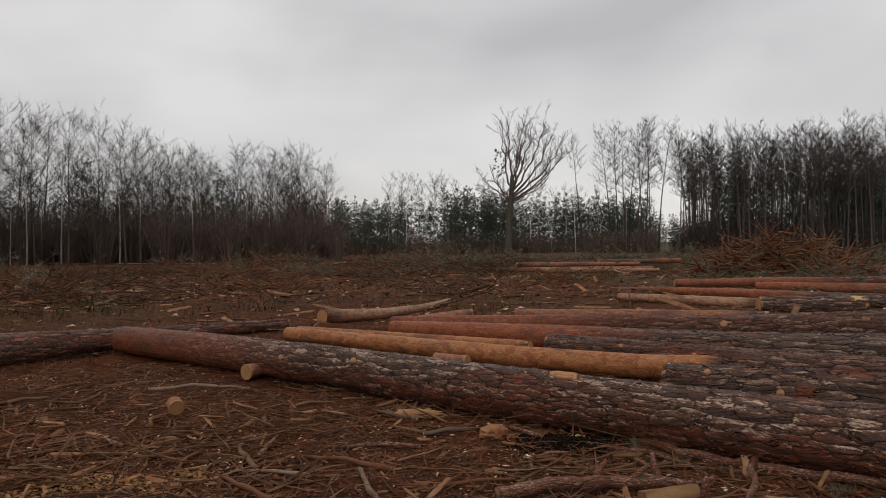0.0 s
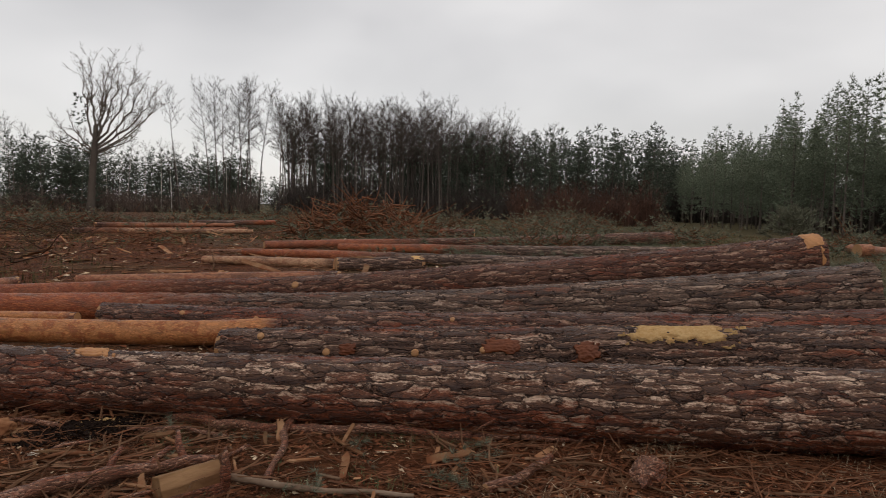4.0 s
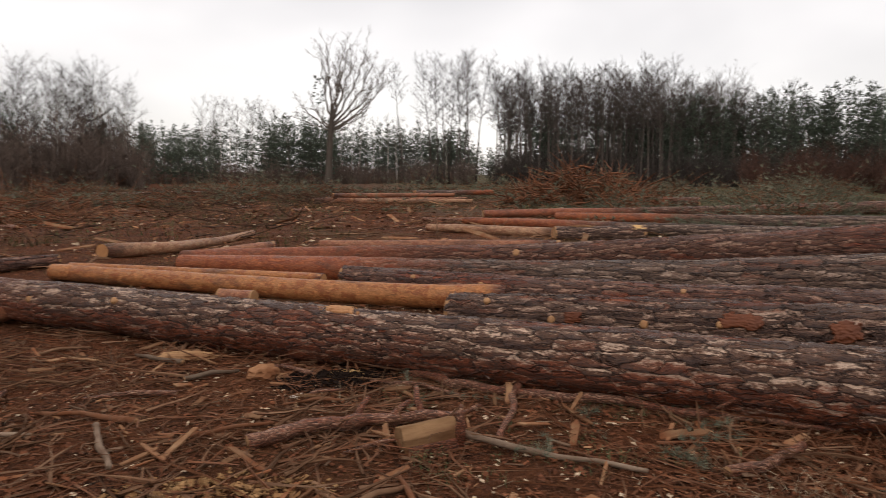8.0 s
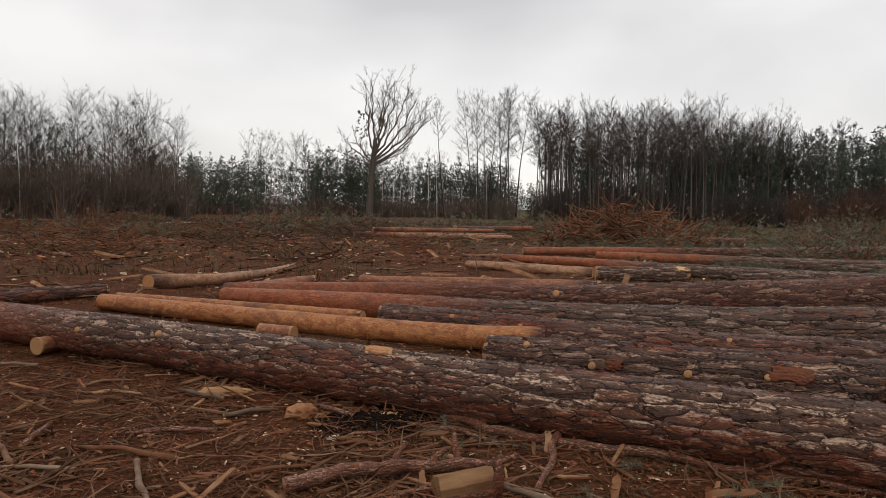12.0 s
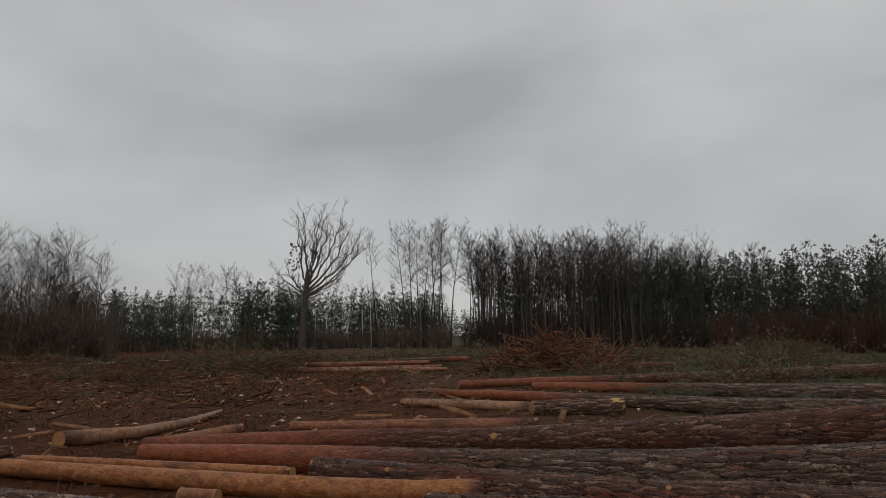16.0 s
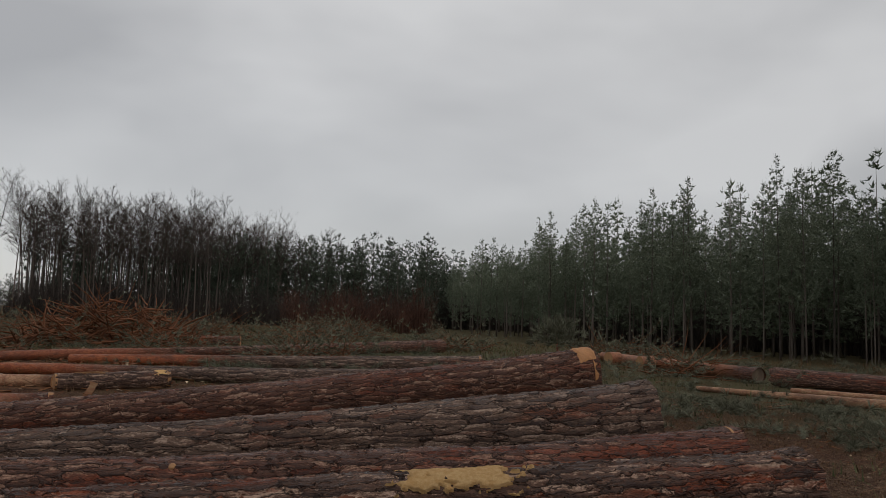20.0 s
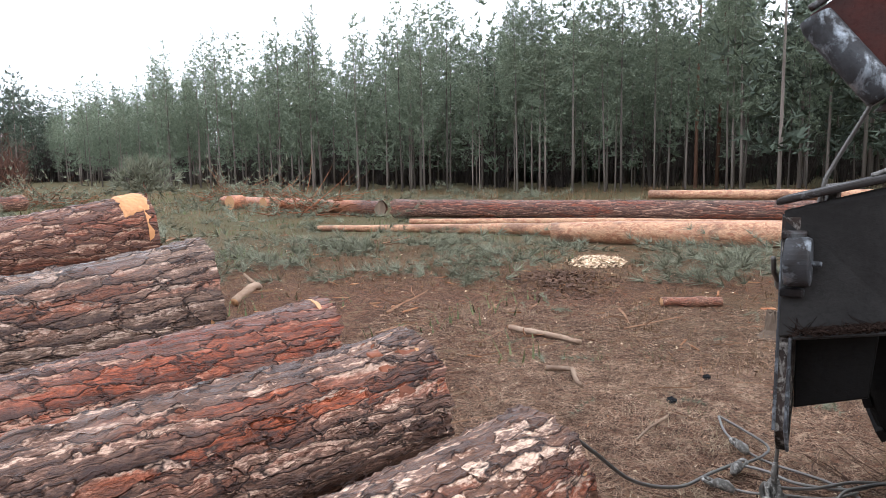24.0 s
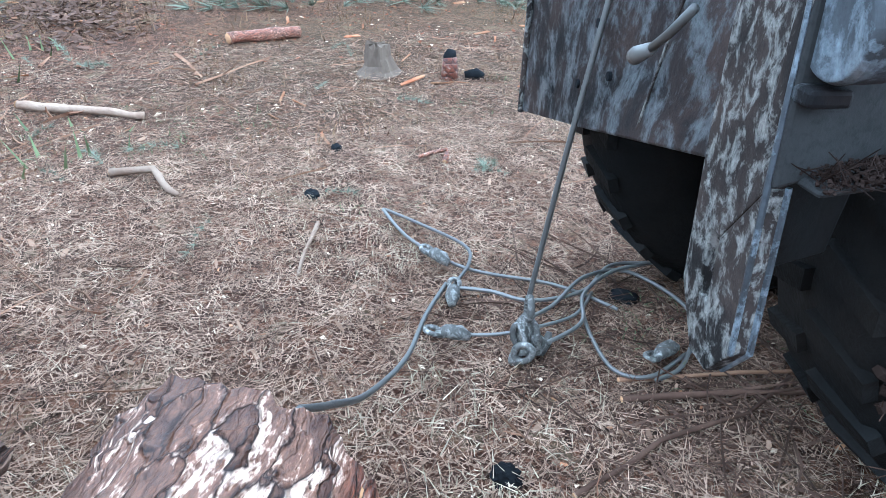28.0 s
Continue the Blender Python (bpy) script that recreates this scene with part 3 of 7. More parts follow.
def log(name, stations, mat, label, sides=40, step=0.03, cut=M_CUT, seed=1, ragged=0.0, knots=(), group="felled pine logs", wander=0.02, butt_cap=True, tip_cap=True):
    """A felled stem from butt to tip through stations of x, y, z, radius; its bark, its sawn ends and its knots."""
    m = log_frame(stations)
    inv = m.inverted()
    local = [inv @ Vector(s[:3]) for s in stations]
    t_old = [p.x for p in local]
    length = t_old[-1]
    n = max(3, int(length / step))
    ts = np.linspace(0, length, n)
    py, pz, pr = (np.interp(ts, t_old, v) for v in ([p.y for p in local], [p.z for p in local], [s[3] for s in stations]))
    k = max(3, n // 14) | 1
    kern = np.hanning(k + 2)[1:-1]
    kern /= kern.sum()
    py, pz, pr = (np.convolve(np.pad(v, k // 2, mode="reflect", reflect_type="odd"), kern, "valid") for v in (py, pz, pr))
    b = Build()
    r0 = random.Random(seed)
    ang = np.arange(sides) * 2 * math.pi / sides - math.pi / 2
    rag = [1.2 * noise.noise(Vector((2.2 * math.cos(q), 2.2 * math.sin(q), seed * 1.7))) + 0.35 * r0.uniform(-1, 1) for q in ang]
    for i in range(n):
        x = float(ts[i])
        oy = wander * noise.noise(Vector((x * 0.5, seed * 3.1, 0)))
        oz = wander * 0.4 * noise.noise(Vector((x * 0.5, seed * 3.1, 9)))
        flare = 1.0 + 0.10 * math.exp(-x / 0.35)
        for j in range(sides):
            rr = pr[i] * flare * (1 + 0.05 * noise.noise(Vector((x * 1.3, 1.2 * math.cos(ang[j]) + seed, 1.2 * math.sin(ang[j])))))
            rx = x + (ragged * rag[j] if i == 0 else 0.6 * ragged * rag[j] if i == 1 else 0.0)
            b.v.append((rx, py[i] + oy + rr * math.cos(ang[j]), pz[i] + oz + rr * math.sin(ang[j])))
            b.u.append(x / length)
    for i in range(n - 1):
        for j in range(sides):
            a, c = i * sides + j, i * sides + (j + 1) % sides
            b.f.append((a, a + sides, c + sides, c))
    ob = thing(name, label, "log", m=m, group=group)
    part("bark", b, mat, ob, along=True)
    for end, x, r in (("butt", 0.0, pr[0] * 1.08), ("tip", length, pr[-1])):
        if (end == "butt" and not butt_cap) or (end == "tip" and not tip_cap):
            continue
        i = 0 if end == "butt" else n - 1
        oy = wander * noise.noise(Vector((float(ts[i]) * 0.5, seed * 3.1, 0)))
        oz = wander * 0.4 * noise.noise(Vector((float(ts[i]) * 0.5, seed * 3.1, 9)))
        d = Build().tube([(x + (0.07 if end == "butt" else -0.03), py[i] + oy, pz[i] + oz), (x + (max(0.004, ragged * 0.8) if end == "butt" else 0.004), py[i] + oy, pz[i] + oz)], [r * 0.97, r * 0.965], 28)
        part("sawn_end", d, cut, ob, "sawn end showing growth rings", smooth=False)
    for along, angle, size, lift in knots:
        i = min(n - 1, int(along * n))
        a = radians(angle)
        c = Vector((float(ts[i]), py[i], pz[i]))
        d = Vector((0, math.cos(a), math.sin(a)))
        kn = Build().tube([c + d * (pr[i] - 0.05), c + d * (pr[i] - 0.004 + lift * 0.1), c + d * (pr[i] - 0.002 + lift * 0.3)], [size * 1.3, size * 0.95, size * 0.62], 11)
        part("knot", kn, M_CUT, ob, "pale trimmed branch knot")
    return ob


NEAR_LOG = [(6.14, 2.80, 0.275, 0.236), (5.85, 2.96, 0.268, 0.258), (5.07, 3.43, 0.258, 0.264), (3.95, 4.25, 0.245, 0.242), (1.4, 6.12, 0.215, 0.216), (-0.74, 7.75, 0.205, 0.204), (-2.45, 9.05, 0.19, 0.188), (-4.3, 10.3, 0.17, 0.165)]
LOG_FOUR = [(6.5, 3.36, 0.45, 0.255), (4.8, 4.77, 0.34, 0.235), (2.95, 6.42, 0.25, 0.20), (2.02, 7.28, 0.20, 0.165)]
LOG_THREE = [(7.05, 3.98, 0.46, 0.262), (5.7, 4.97, 0.36, 0.24), (3.76, 6.9, 0.26, 0.20), (2.5, 8.36, 0.20, 0.17), (1.3, 9.76, 0.16, 0.145)]
LOG_TWO = [(7.35, 4.85, 0.66, 0.315), (4.3, 7.75, 0.30, 0.235), (1.57, 10.2, 0.17, 0.16), (-0.85, 12.0, 0.11, 0.10)]
LOG_ONE = [(8.65, 6.15, 0.93, 0.255), (6.2, 8.45, 0.52, 0.235), (3.85, 10.75, 0.22, 0.19), (1.74, 12.15, 0.15, 0.135), (-0.95, 12.9, 0.09, 0.085)]
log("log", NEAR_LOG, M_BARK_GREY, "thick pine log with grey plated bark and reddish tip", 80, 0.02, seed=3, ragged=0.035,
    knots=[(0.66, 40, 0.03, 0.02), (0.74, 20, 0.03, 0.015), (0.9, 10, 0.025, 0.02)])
log("log", LOG_FOUR, M_BARK_DARK, "pine log with dark rough bark and red bare spots", 72, 0.022, seed=4, ragged=0.03,
    knots=[(0.71, 10, 0.03, 0.012), (0.83, 5, 0.03, 0.02), (0.93, 50, 0.028, 0.012), (0.62, 20, 0.026, 0.02)])
log("log", [(2.75, 7.93, 0.20, 0.11), (2.12, 8.28, 0.15, 0.116), (0.92, 9.03, 0.12, 0.116), (-2.35, 11.28, 0.11, 0.10)], M_BARK_AMBER, "long smooth amber pine log with trimmed knots", 36, 0.04, cut=M_CUT_BRIGHT, seed=44,
    knots=[(0.245, 45, 0.030, 0.012), (0.36, 52, 0.032, 0.02), (0.62, 60, 0.024, 0.015), (0.775, 35, 0.022, 0.012), (0.86, 70, 0.02, 0.015)])
log("log", [(1.02, 9.42, 0.19, 0.06), (-0.6, 10.82, 0.12, 0.058), (-2.4, 12.25, 0.06, 0.045)], M_BARK_AMBER, "slim amber pine pole with a pale sawn end", 18, 0.05, cut=M_CUT_BRIGHT, seed=45, knots=[(0.35, 80, 0.014, 0.012)])
log("log", [(5.4, 13.0, 0.12, 0.12), (3.4, 13.75, 0.10, 0.10), (1.25, 14.38, 0.085, 0.08)], M_BARK_ORANGE, "pinkish thin pine log behind the stack", 18, 0.06, seed=46)
log("log", LOG_THREE, M_BARK_RED, "reddish-brown pine log with flaking bark", 60, 0.025, seed=5, ragged=0.06,
    knots=[(0.86, 40, 0.026, 0.015), (0.75, 30, 0.026, 0.015), (0.5, 50, 0.026, 0.02)])
log("log", LOG_TWO, M_BARK_SILVER, "thick pine log with silver-grey plated bark", 60, 0.026, seed=6, ragged=0.03, knots=[(0.85, 40, 0.022, 0.015), (0.78, 30, 0.022, 0.015)])
log("log", LOG_ONE, M_BARK_BROWN, "brown pine log with a fresh notched butt raised up", 52, 0.028, cut=M_CUT_BRIGHT, seed=7, knots=[(0.56, 30, 0.05, 0.010), (0.8, 40, 0.02, 0.015), (0.9, 30, 0.018, 0.015)])
log("log", [(6.38, 15.75, 0.12, 0.115), (5.2, 16.95, 0.11, 0.11), (4.05, 18.15, 0.09, 0.085)], M_BARK_PALE, "thin pale debarked pine log", 20, 0.06, cut=M_CUT_BRIGHT, seed=8)
SHORT_LOG = [(8.1, 14.88, 0.17, 0.165), (6.2, 15.25, 0.16, 0.155)]
log("log", SHORT_LOG, M_BARK_DARK, "short dark pine log with bare yellow patches", 28, 0.05, seed=47)
log("log", [(24.5, 22.6, 0.29, 0.28), (14.4, 23.0, 0.17, 0.165), (6.9, 23.1, 0.12, 0.115)], M_BARK_BROWN, "long dark pine log with orange tip", 22, 0.07, seed=9)
log("log", [(16.5, 14.0, 0.26, 0.25), (12.4, 18.0, 0.18, 0.17), (8.9, 21.8, 0.11, 0.10)], M_BARK_SILVER, "grey-barked pine log with pinkish tip", 22, 0.07, seed=10)
log("log", [(13.0, 11.2, 0.24, 0.23), (10.2, 14.0, 0.19, 0.18), (5.6, 20.5, 0.10, 0.08)], M_BARK_SILVER, "grey-brown pine log with plated bark", 24, 0.06, seed=12)
log("log", [(18.75, 29.3, 0.22, 0.21), (17.4, 30.5, 0.20, 0.19)], M_BARK_BROWN, "short thick pine log with pale sawn end", 20, 0.08, cut=M_CUT_BRIGHT, seed=13)
log("log", [(-8.0, 6.2, 0.25, 0.25), (-5.3, 9.3, 0.20, 0.195), (-4.1, 11.2, 0.13, 0.12), (-2.7, 12.7, 0.095, 0.09)], M_BARK_RED, "pine log with dark flaky bark and orange tip", 40, 0.035, seed=14)
log("log", [(-2.3, 13.6, 0.12, 0.12), (-1.3, 14.25, 0.10, 0.095), (-0.1, 17.2, 0.07, 0.06)], M_BARK_PALE, "crooked pale log with sawn end", 18, 0.06, cut=M_CUT_BRIGHT, seed=15, wander=0.12)
log("log", [(0.4, 14.3, 0.09, 0.09), (-0.95, 12.95, 0.075, 0.07)], M_BARK_ORANGE, "short reddish log offcut", 16, 0.06, seed=16)
log("log", [(21.5, 8.0, 0.24, 0.235), (20.7, 3.5, 0.24, 0.24), (19.3, -3.4, 0.25, 0.25), (18.6, -8.5, 0.26, 0.23)], M_BARK_RED, "long thick pine log with red flaking bark", 26, 0.06, seed=17, cut=M_STUMP, ragged=0.12)
log("log", [(18.8, -6.5, 0.58, 0.12), (20.3, -1.0, 0.58, 0.11), (20.9, 1.6, 0.58, 0.09)], M_BARK_PALE, "pale thin log lying across a thicker one", 16, 0.06, seed=18)
log("log", [(15.6, -4.8, 0.24, 0.24), (15.2, -1.2, 0.22, 0.22), (15.75, 2.3, 0.19, 0.185), (16.05, 3.5, 0.17, 0.165)], M_BARK_PALE, "orange-barked pine log beside cut branches", 22, 0.05, seed=19)
log("log", [(16.75, 2.9, 0.13, 0.12), (17.3, 4.5, 0.11, 0.10), (17.8, 8.6, 0.06, 0.055)], M_BARK_PALE, "thin pale pine pole tapering to a point", 14, 0.06, seed=20)
log("log", [(17.0, -3.5, 0.12, 0.11), (18.9, 2.4, 0.10, 0.09), (19.4, 7.0, 0.07, 0.06)], M_BARK_PALE, "slim orange pine pole", 14, 0.06, seed=21)
for i, (x0, y0, x1, y1, z, r) in enumerate(((2.0, 34.4, 9.6, 35.4, 0.13, 0.13), (3.7, 33.9, 9.3, 33.3, 0.13, 0.12), (2.6, 34.9, 8.6, 35.9, 0.14, 0.13), (2.9, 34.6, 9.0, 35.6, 0.36, 0.11), (7.0, 35.6, 11.4, 37.0, 0.45, 0.14))):
    log("log", [(x0, y0, z, r), (x1, y1, z, r * 0.8)], (M_BARK_ORANGE, M_BARK_PALE, M_BARK_RED, M_BARK_ORANGE, M_BARK_SILVER)[i], "thin pine log in a low stack", 12, 0.1, cut=M_CUT_BRIGHT, seed=30 + i, group="logs in the far stack")


# ---- trees ----
def bent(p, d, length, n, wild, rise, r):
    pts, q, d = [Vector(p)], Vector(p), Vector(d).normalized()
    for _ in range(n):
        d = (d + Vector((r.uniform(-wild, wild), r.uniform(-wild, wild), r.uniform(-wild, wild) + rise))).normalized()
        q = q + d * (length / n)
        pts.append(q.copy())
    return pts


def bare_tree(seed, h, r, start, spread, limbs=16, twigs=9, rise=0.10, lean=0.0, wild=0.10, thin=1.0, low=False, steep=38):
    """A leafless tree: trunk, and an upswept crown of limbs, branches and very fine twigs."""
    rr = random.Random(seed)
    trunk, crown = Build(), Build()
    pts = bent((0, 0, -0.2), (lean, lean * 0.4, 1), h, 9, 0.035, 0.02, rr)
    rad = [r * (1 - 0.93 * (i / 9) ** 0.9) for i in range(10)]
    rad[0] *= 1.25
    trunk.tube(pts, rad, 5 if low else 8)

    def blade(p, q, w):
        side = (q - p).cross(Vector((rr.uniform(-1, 1), rr.uniform(-1, 1), 0.3))).normalized() * w
        crown.tri(p - side, p + side, q)

    for k in range(limbs):
        f = start + (0.98 - start) * (k + rr.random()) / limbs
        i = min(8, int(f * 9))
        p = pts[i].lerp(pts[i + 1], f * 9 - i)
        a = k * 2.4 + rr.uniform(-0.5, 0.5)
        g = (f - start) / (1 - start)
        el = radians(rr.uniform(steep - 14, steep + 14) + 24 * g)
        ln = spread * (0.12 + 0.88 * math.sqrt(max(0.02, 1 - ((g - 0.40) / 0.66) ** 2))) * rr.uniform(0.75, 1.1)
        d = Vector((math.cos(a) * math.cos(el), math.sin(a) * math.cos(el), math.sin(el)))
        lp = bent(p, d, ln, 4, wild, rise + 0.03, rr)
        lr = max(0.014, r * 0.30 * (1 - f) + 0.012) * thin
        crown.tube(lp, [lr * (1 - 0.2 * q) for q in range(5)], 3, caps=False)
        for s in range(5 if low else 8):
            q = rr.uniform(0.5, 3.95)
            j = int(q)
            bp = lp[j].lerp(lp[j + 1], q - j)
            bd = ((lp[j + 1] - lp[j]).normalized() + Vector((rr.uniform(-0.9, 0.9), rr.uniform(-0.9, 0.9), rr.uniform(-0.2, 0.6)))).normalized()
            bl = ln * rr.uniform(0.26, 0.5)
            tip = bp + bd * bl + Vector((0, 0, 0.08 * bl))
            blade(bp, tip, 0.011 * thin)
            for _ in range(twigs):
                tp = bp.lerp(tip, rr.uniform(0.25, 0.98))
                td = (bd + Vector((rr.uniform(-0.8, 0.8), rr.uniform(-0.8, 0.8), rr.uniform(-0.5, 0.8)))).normalized()
                blade(tp, tp + td * bl * rr.uniform(0.3, 0.75), 0.0075 * thin)
    return trunk, crown


def tuft(b, p, d, size, n, r, slim=1.0, puff=1.0):
    """A bristle of needle sprays round the direction d."""
    for _ in range(n):
        e = (d * puff + Vector((r.uniform(-0.9, 0.9), r.uniform(-0.9, 0.9), r.uniform(-0.5, 0.9)))).normalized()
        side = e.cross(Vector((r.uniform(-1, 1), r.uniform(-1, 1), r.uniform(-1, 1)))).normalized() * size * r.uniform(0.12, 0.24) * slim
        b.tri(p - side, p + side, p + e * size * r.uniform(0.7, 1.25))


def pine_tree(seed, h, r, bare, width, whorls=17, arms=6, tufts=5, needles=4, top=0.22, low=False, slim=1.0, peak=0.85):
    """A pine: straight stem, whorls of branches that turn up at the ends, needle tufts along them, a pointed leader."""
    rr = random.Random(seed)
    trunk, crown = Build(), Build()
    pts = bent((0, 0, -0.2), (0, 0, 1), h * 1.0, 6, 0.012, 0.05, rr)
    trunk.tube(pts, [r * (1 - 0.95 * i / 6) for i in range(7)], 5 if low else 7)
    for k in range(whorls):
        f = max(bare, min(0.975, bare + (0.975 - bare) * (k + rr.uniform(-0.45, 0.45)) / (whorls - 1)))
        g = (f - bare) / (1 - bare)
        reach = width * (0.55 + 1.2 * g if g < 0.25 else 0.85 * ((1 - g) / 0.75) ** peak + 0.05) * rr.uniform(0.75, 1.15)
        i = min(5, int(f * 6))
        root = pts[i].lerp(pts[i + 1], f * 6 - i)
        for a in range(arms if g < 0.85 else 4):
            if rr.random() < 0.10 + 0.9 * max(0.0, 0.22 - g):
                continue
            az = a * 2 * math.pi / arms + k * 0.7 + rr.uniform(-0.45, 0.45)
            ln = reach * rr.uniform(0.55, 1.2)
            el = radians(-6 + 48 * g + rr.uniform(-14, 14))
            d = Vector((math.cos(az) * math.cos(el), math.sin(az) * math.cos(el), math.sin(el)))
            lp = bent(root, d, ln, 3, 0.08, 0.15, rr)
            if not low:
                side = d.cross(Vector((0, 0, 1))).normalized() * 0.012
                crown.tri(lp[0] - side, lp[0] + side, lp[2])
            count = max(1, round(1.15 * tufts * ln / width))
            for s in range(count):
                q = min(2.98, 1.1 + 1.9 * (s + rr.random()) / count)
                p = lp[int(q)].lerp(lp[int(q) + 1], q % 1)
                p = p + Vector((rr.uniform(-1, 1), rr.uniform(-1, 1), rr.uniform(-0.6, 0.6))) * 0.12 * ln
                tuft(crown, p, ((lp[3] - lp[1]).normalized() + Vector((0, 0, 0.1))).normalized(), top * rr.uniform(0.7, 1.2) * (1.0 - 0.25 * g) * (1.5 if low else 1.0), needles, rr, slim, 0.35)
            if g > 0.45:
                tuft(crown, lp[3], Vector((0, 0, 4.0)), top * 0.9, 1, rr, 0.45 * slim)
    tuft(crown, pts[-1] - Vector((0, 0, 0.2)), Vector((0, 0, 5.0)), top * 1.5, 3, rr, 0.22)
    return trunk, crown


def tree_kind(name, made, m_trunk, m_crown, label):
    trunk, crown = made
    ob = thing(name, label, "tree")
    part("trunk", trunk, m_trunk, ob)
    part("crown", crown, m_crown, ob)
    return ob


def at_bearing(az, dist):
    """A place seen from the walk's start: degrees clockwise from +y, and metres."""
    return 0.3 + dist * math.sin(radians(az)), 1.1 + dist * math.cos(radians(az))


def stand(ob, x, y, scale=1.0, turn=0.0, tilt=0.0, wide=None):
    w = wide or scale
    m = Matrix.Translation((x, y, ground_z(x, y))) @ pose(0, 0, 0, tilt, 0, turn)
    c = copy_thing(ob, m)
    c.scale = (w, w, scale)
    return c


ALDER_LABEL = "leafless alder with dark trunk and fine twigs"
alders = [tree_kind("alder", bare_tree(100 + i, 10.5, 0.095, 0.34, 3.1, 24, 8, 0.03, wild=0.15, steep=30), M_ALDER, M_TWIG_TREE, ALDER_LABEL) for i in range(6)]
tall_alders = [tree_kind("alder", bare_tree(120 + i, 16.0, 0.115, 0.50, 2.3, 26, 8, 0.03, wild=0.15, steep=26), M_ALDER, M_TWIG_TREE, "tall slender leafless alder with a high crown") for i in range(6)]
birches = [tree_kind("birch", bare_tree(140 + i, 9.5, 0.070, 0.42, 1.9, 18, 8, 0.03, wild=0.10, thin=0.7, steep=36), M_BIRCH, M_TWIG_TREE, "leafless birch with a thin white trunk") for i in range(4)]
young_pines = [tree_kind("pine", pine_tree(160 + i, 9.5, 0.075, 0.14 + 0.05 * i, 2.1, 25, 6, 7, 9, 0.20, slim=0.7, peak=0.8), M_PINE_STEM, M_PINE, "young green plantation pine with slim grey stem") for i in range(6)]
near_pines = [tree_kind("pine", pine_tree(170 + i, 9.5, 0.055, 0.22 + 0.07 * i, 1.9, 24, 6, 7, 17, 0.165, slim=0.55, peak=0.8), M_PINE_STEM, M_PINE, "young green plantation pine with slim grey stem") for i in range(4)]
tall_pines = [tree_kind("pine", pine_tree(180 + i, 13.5, 0.10, 0.42, 2.4, 22, 6, 7, 16, 0.17, slim=0.5), M_PINE_STEM_RED, M_PINE, "tall pine with reddish bark and high green crown") for i in range(3)]
dark_pines = [tree_kind("pine", pine_tree(200 + i, 9.0, 0.10, 0.05 + 0.05 * i, 2.4, 20, 6, 8, 7, 0.26, slim=0.85, peak=0.6), M_PINE_STEM, M_PINE_DARK, "dark bushy pine at the forest edge") for i in range(5)]
models = alders + tall_alders + birches + young_pines + near_pines + tall_pines + dark_pines
rt = random.Random(5)


def belt(models_, az0, az1, n, near, deep, s0, s1, group, wide=1.0, slope=0.0):
    for i in range(n):
        az = az0 + (az1 - az0) * (i + rt.random()) / n
        d = near + slope * (az - az0) / (az1 - az0) + deep * rt.random() ** 1.6
        x, y = at_bearing(az, d)
        s = rt.uniform(s0, s1)
        ob = stand(rt.choice(models_), x, y, s, rt.uniform(0, 360), rt.uniform(-2, 2), s * wide)
        tagged(ob, group=group)


belt(alders, -42, -24, 17, 50, 10, 0.86, 1.06, "trees of the far-left wood", slope=8)
belt(birches, -42, -10, 30, 50, 12, 0.72, 0.95, "birches along the wood", slope=12)
belt(alders, -24, -11, 14, 60, 10, 0.72, 0.95, "trees of the far-left wood", slope=6)
belt(dark_pines, -40, -12, 22, 60, 10, 0.6, 0.98, "dark pines in the wood", 0.85, slope=8)
belt(dark_pines, -13, -4.5, 20, 84, 10, 0.65, 0.82, "low pines in the gap", 0.9)
belt(birches, -6, 0, 9, 98, 10, 1.0, 1.2, "pale birches behind the clearing")
belt(dark_pines, -1.5, 4.3, 15, 92, 10, 0.9, 1.05, "dark pines behind the lone tree", 1.0)
belt(dark_pines, 4, 14, 18, 104, 8, 0.8, 0.95, "dark pines behind the lone tree", 1.0)
belt(birches, 4, 15, 12, 98, 8, 0.75, 1.0, "birches along the wood")
belt(tall_alders, 12.0, 15.8, 9, 92, 5, 0.95, 1.08, "tall alders beside the gap")
belt(tall_alders, 17.2, 31, 62, 88, 16, 0.82, 0.94, "tall alder wood", slope=-2)
belt(tall_alders, 31, 40, 20, 90, 12, 0.64, 0.8, "tall alder wood", slope=4)
belt(dark_pines, 17.5, 31, 8, 98, 8, 1.2, 1.55, "dark pines in the wood", 0.7)
belt(dark_pines, 30, 48, 34, 92, 12, 1.2, 1.42, "dark pine wood", 0.9)
EDGE = [(92, 88), (76, 68), (57, 47), (45, 31), (39, 18), (35, 7), (33.5, -3), (35, -16), (37, -32)]


def edge_at(f):
    f = f * (len(EDGE) - 1)
    i = min(len(EDGE) - 2, int(f))
    a, b = Vector((*EDGE[i], 0)), Vector((*EDGE[i + 1], 0))
    n = (b - a).normalized()
    return a.lerp(b, f - i), Vector((-n.y, n.x, 0))


for i in range(200):
    f = (i + rt.random()) / 200
    p, n = edge_at(f)
    p = p + n * rt.uniform(0, 1) ** 1.2 * 7
    tall = f > 0.70 and rt.random() < 0.07
    s = rt.uniform(0.82, 1.12) if not tall else rt.uniform(0.95, 1.1)
    s *= 0.97 if f < 0.5 else 1.0 if f < 0.66 else 1.05
    ob = stand(rt.choice(tall_pines if tall else near_pines if f > 0.55 else young_pines), p.x, p.y, s, rt.uniform(0, 360), rt.uniform(-1.5, 1.5), s * rt.uniform(0.75, 1.0))
    tagged(ob, group="plantation pines")
for o in models:
    for c in o.children_recursive:
        bpy.data.objects.remove(c)
    bpy.data.objects.remove(o)


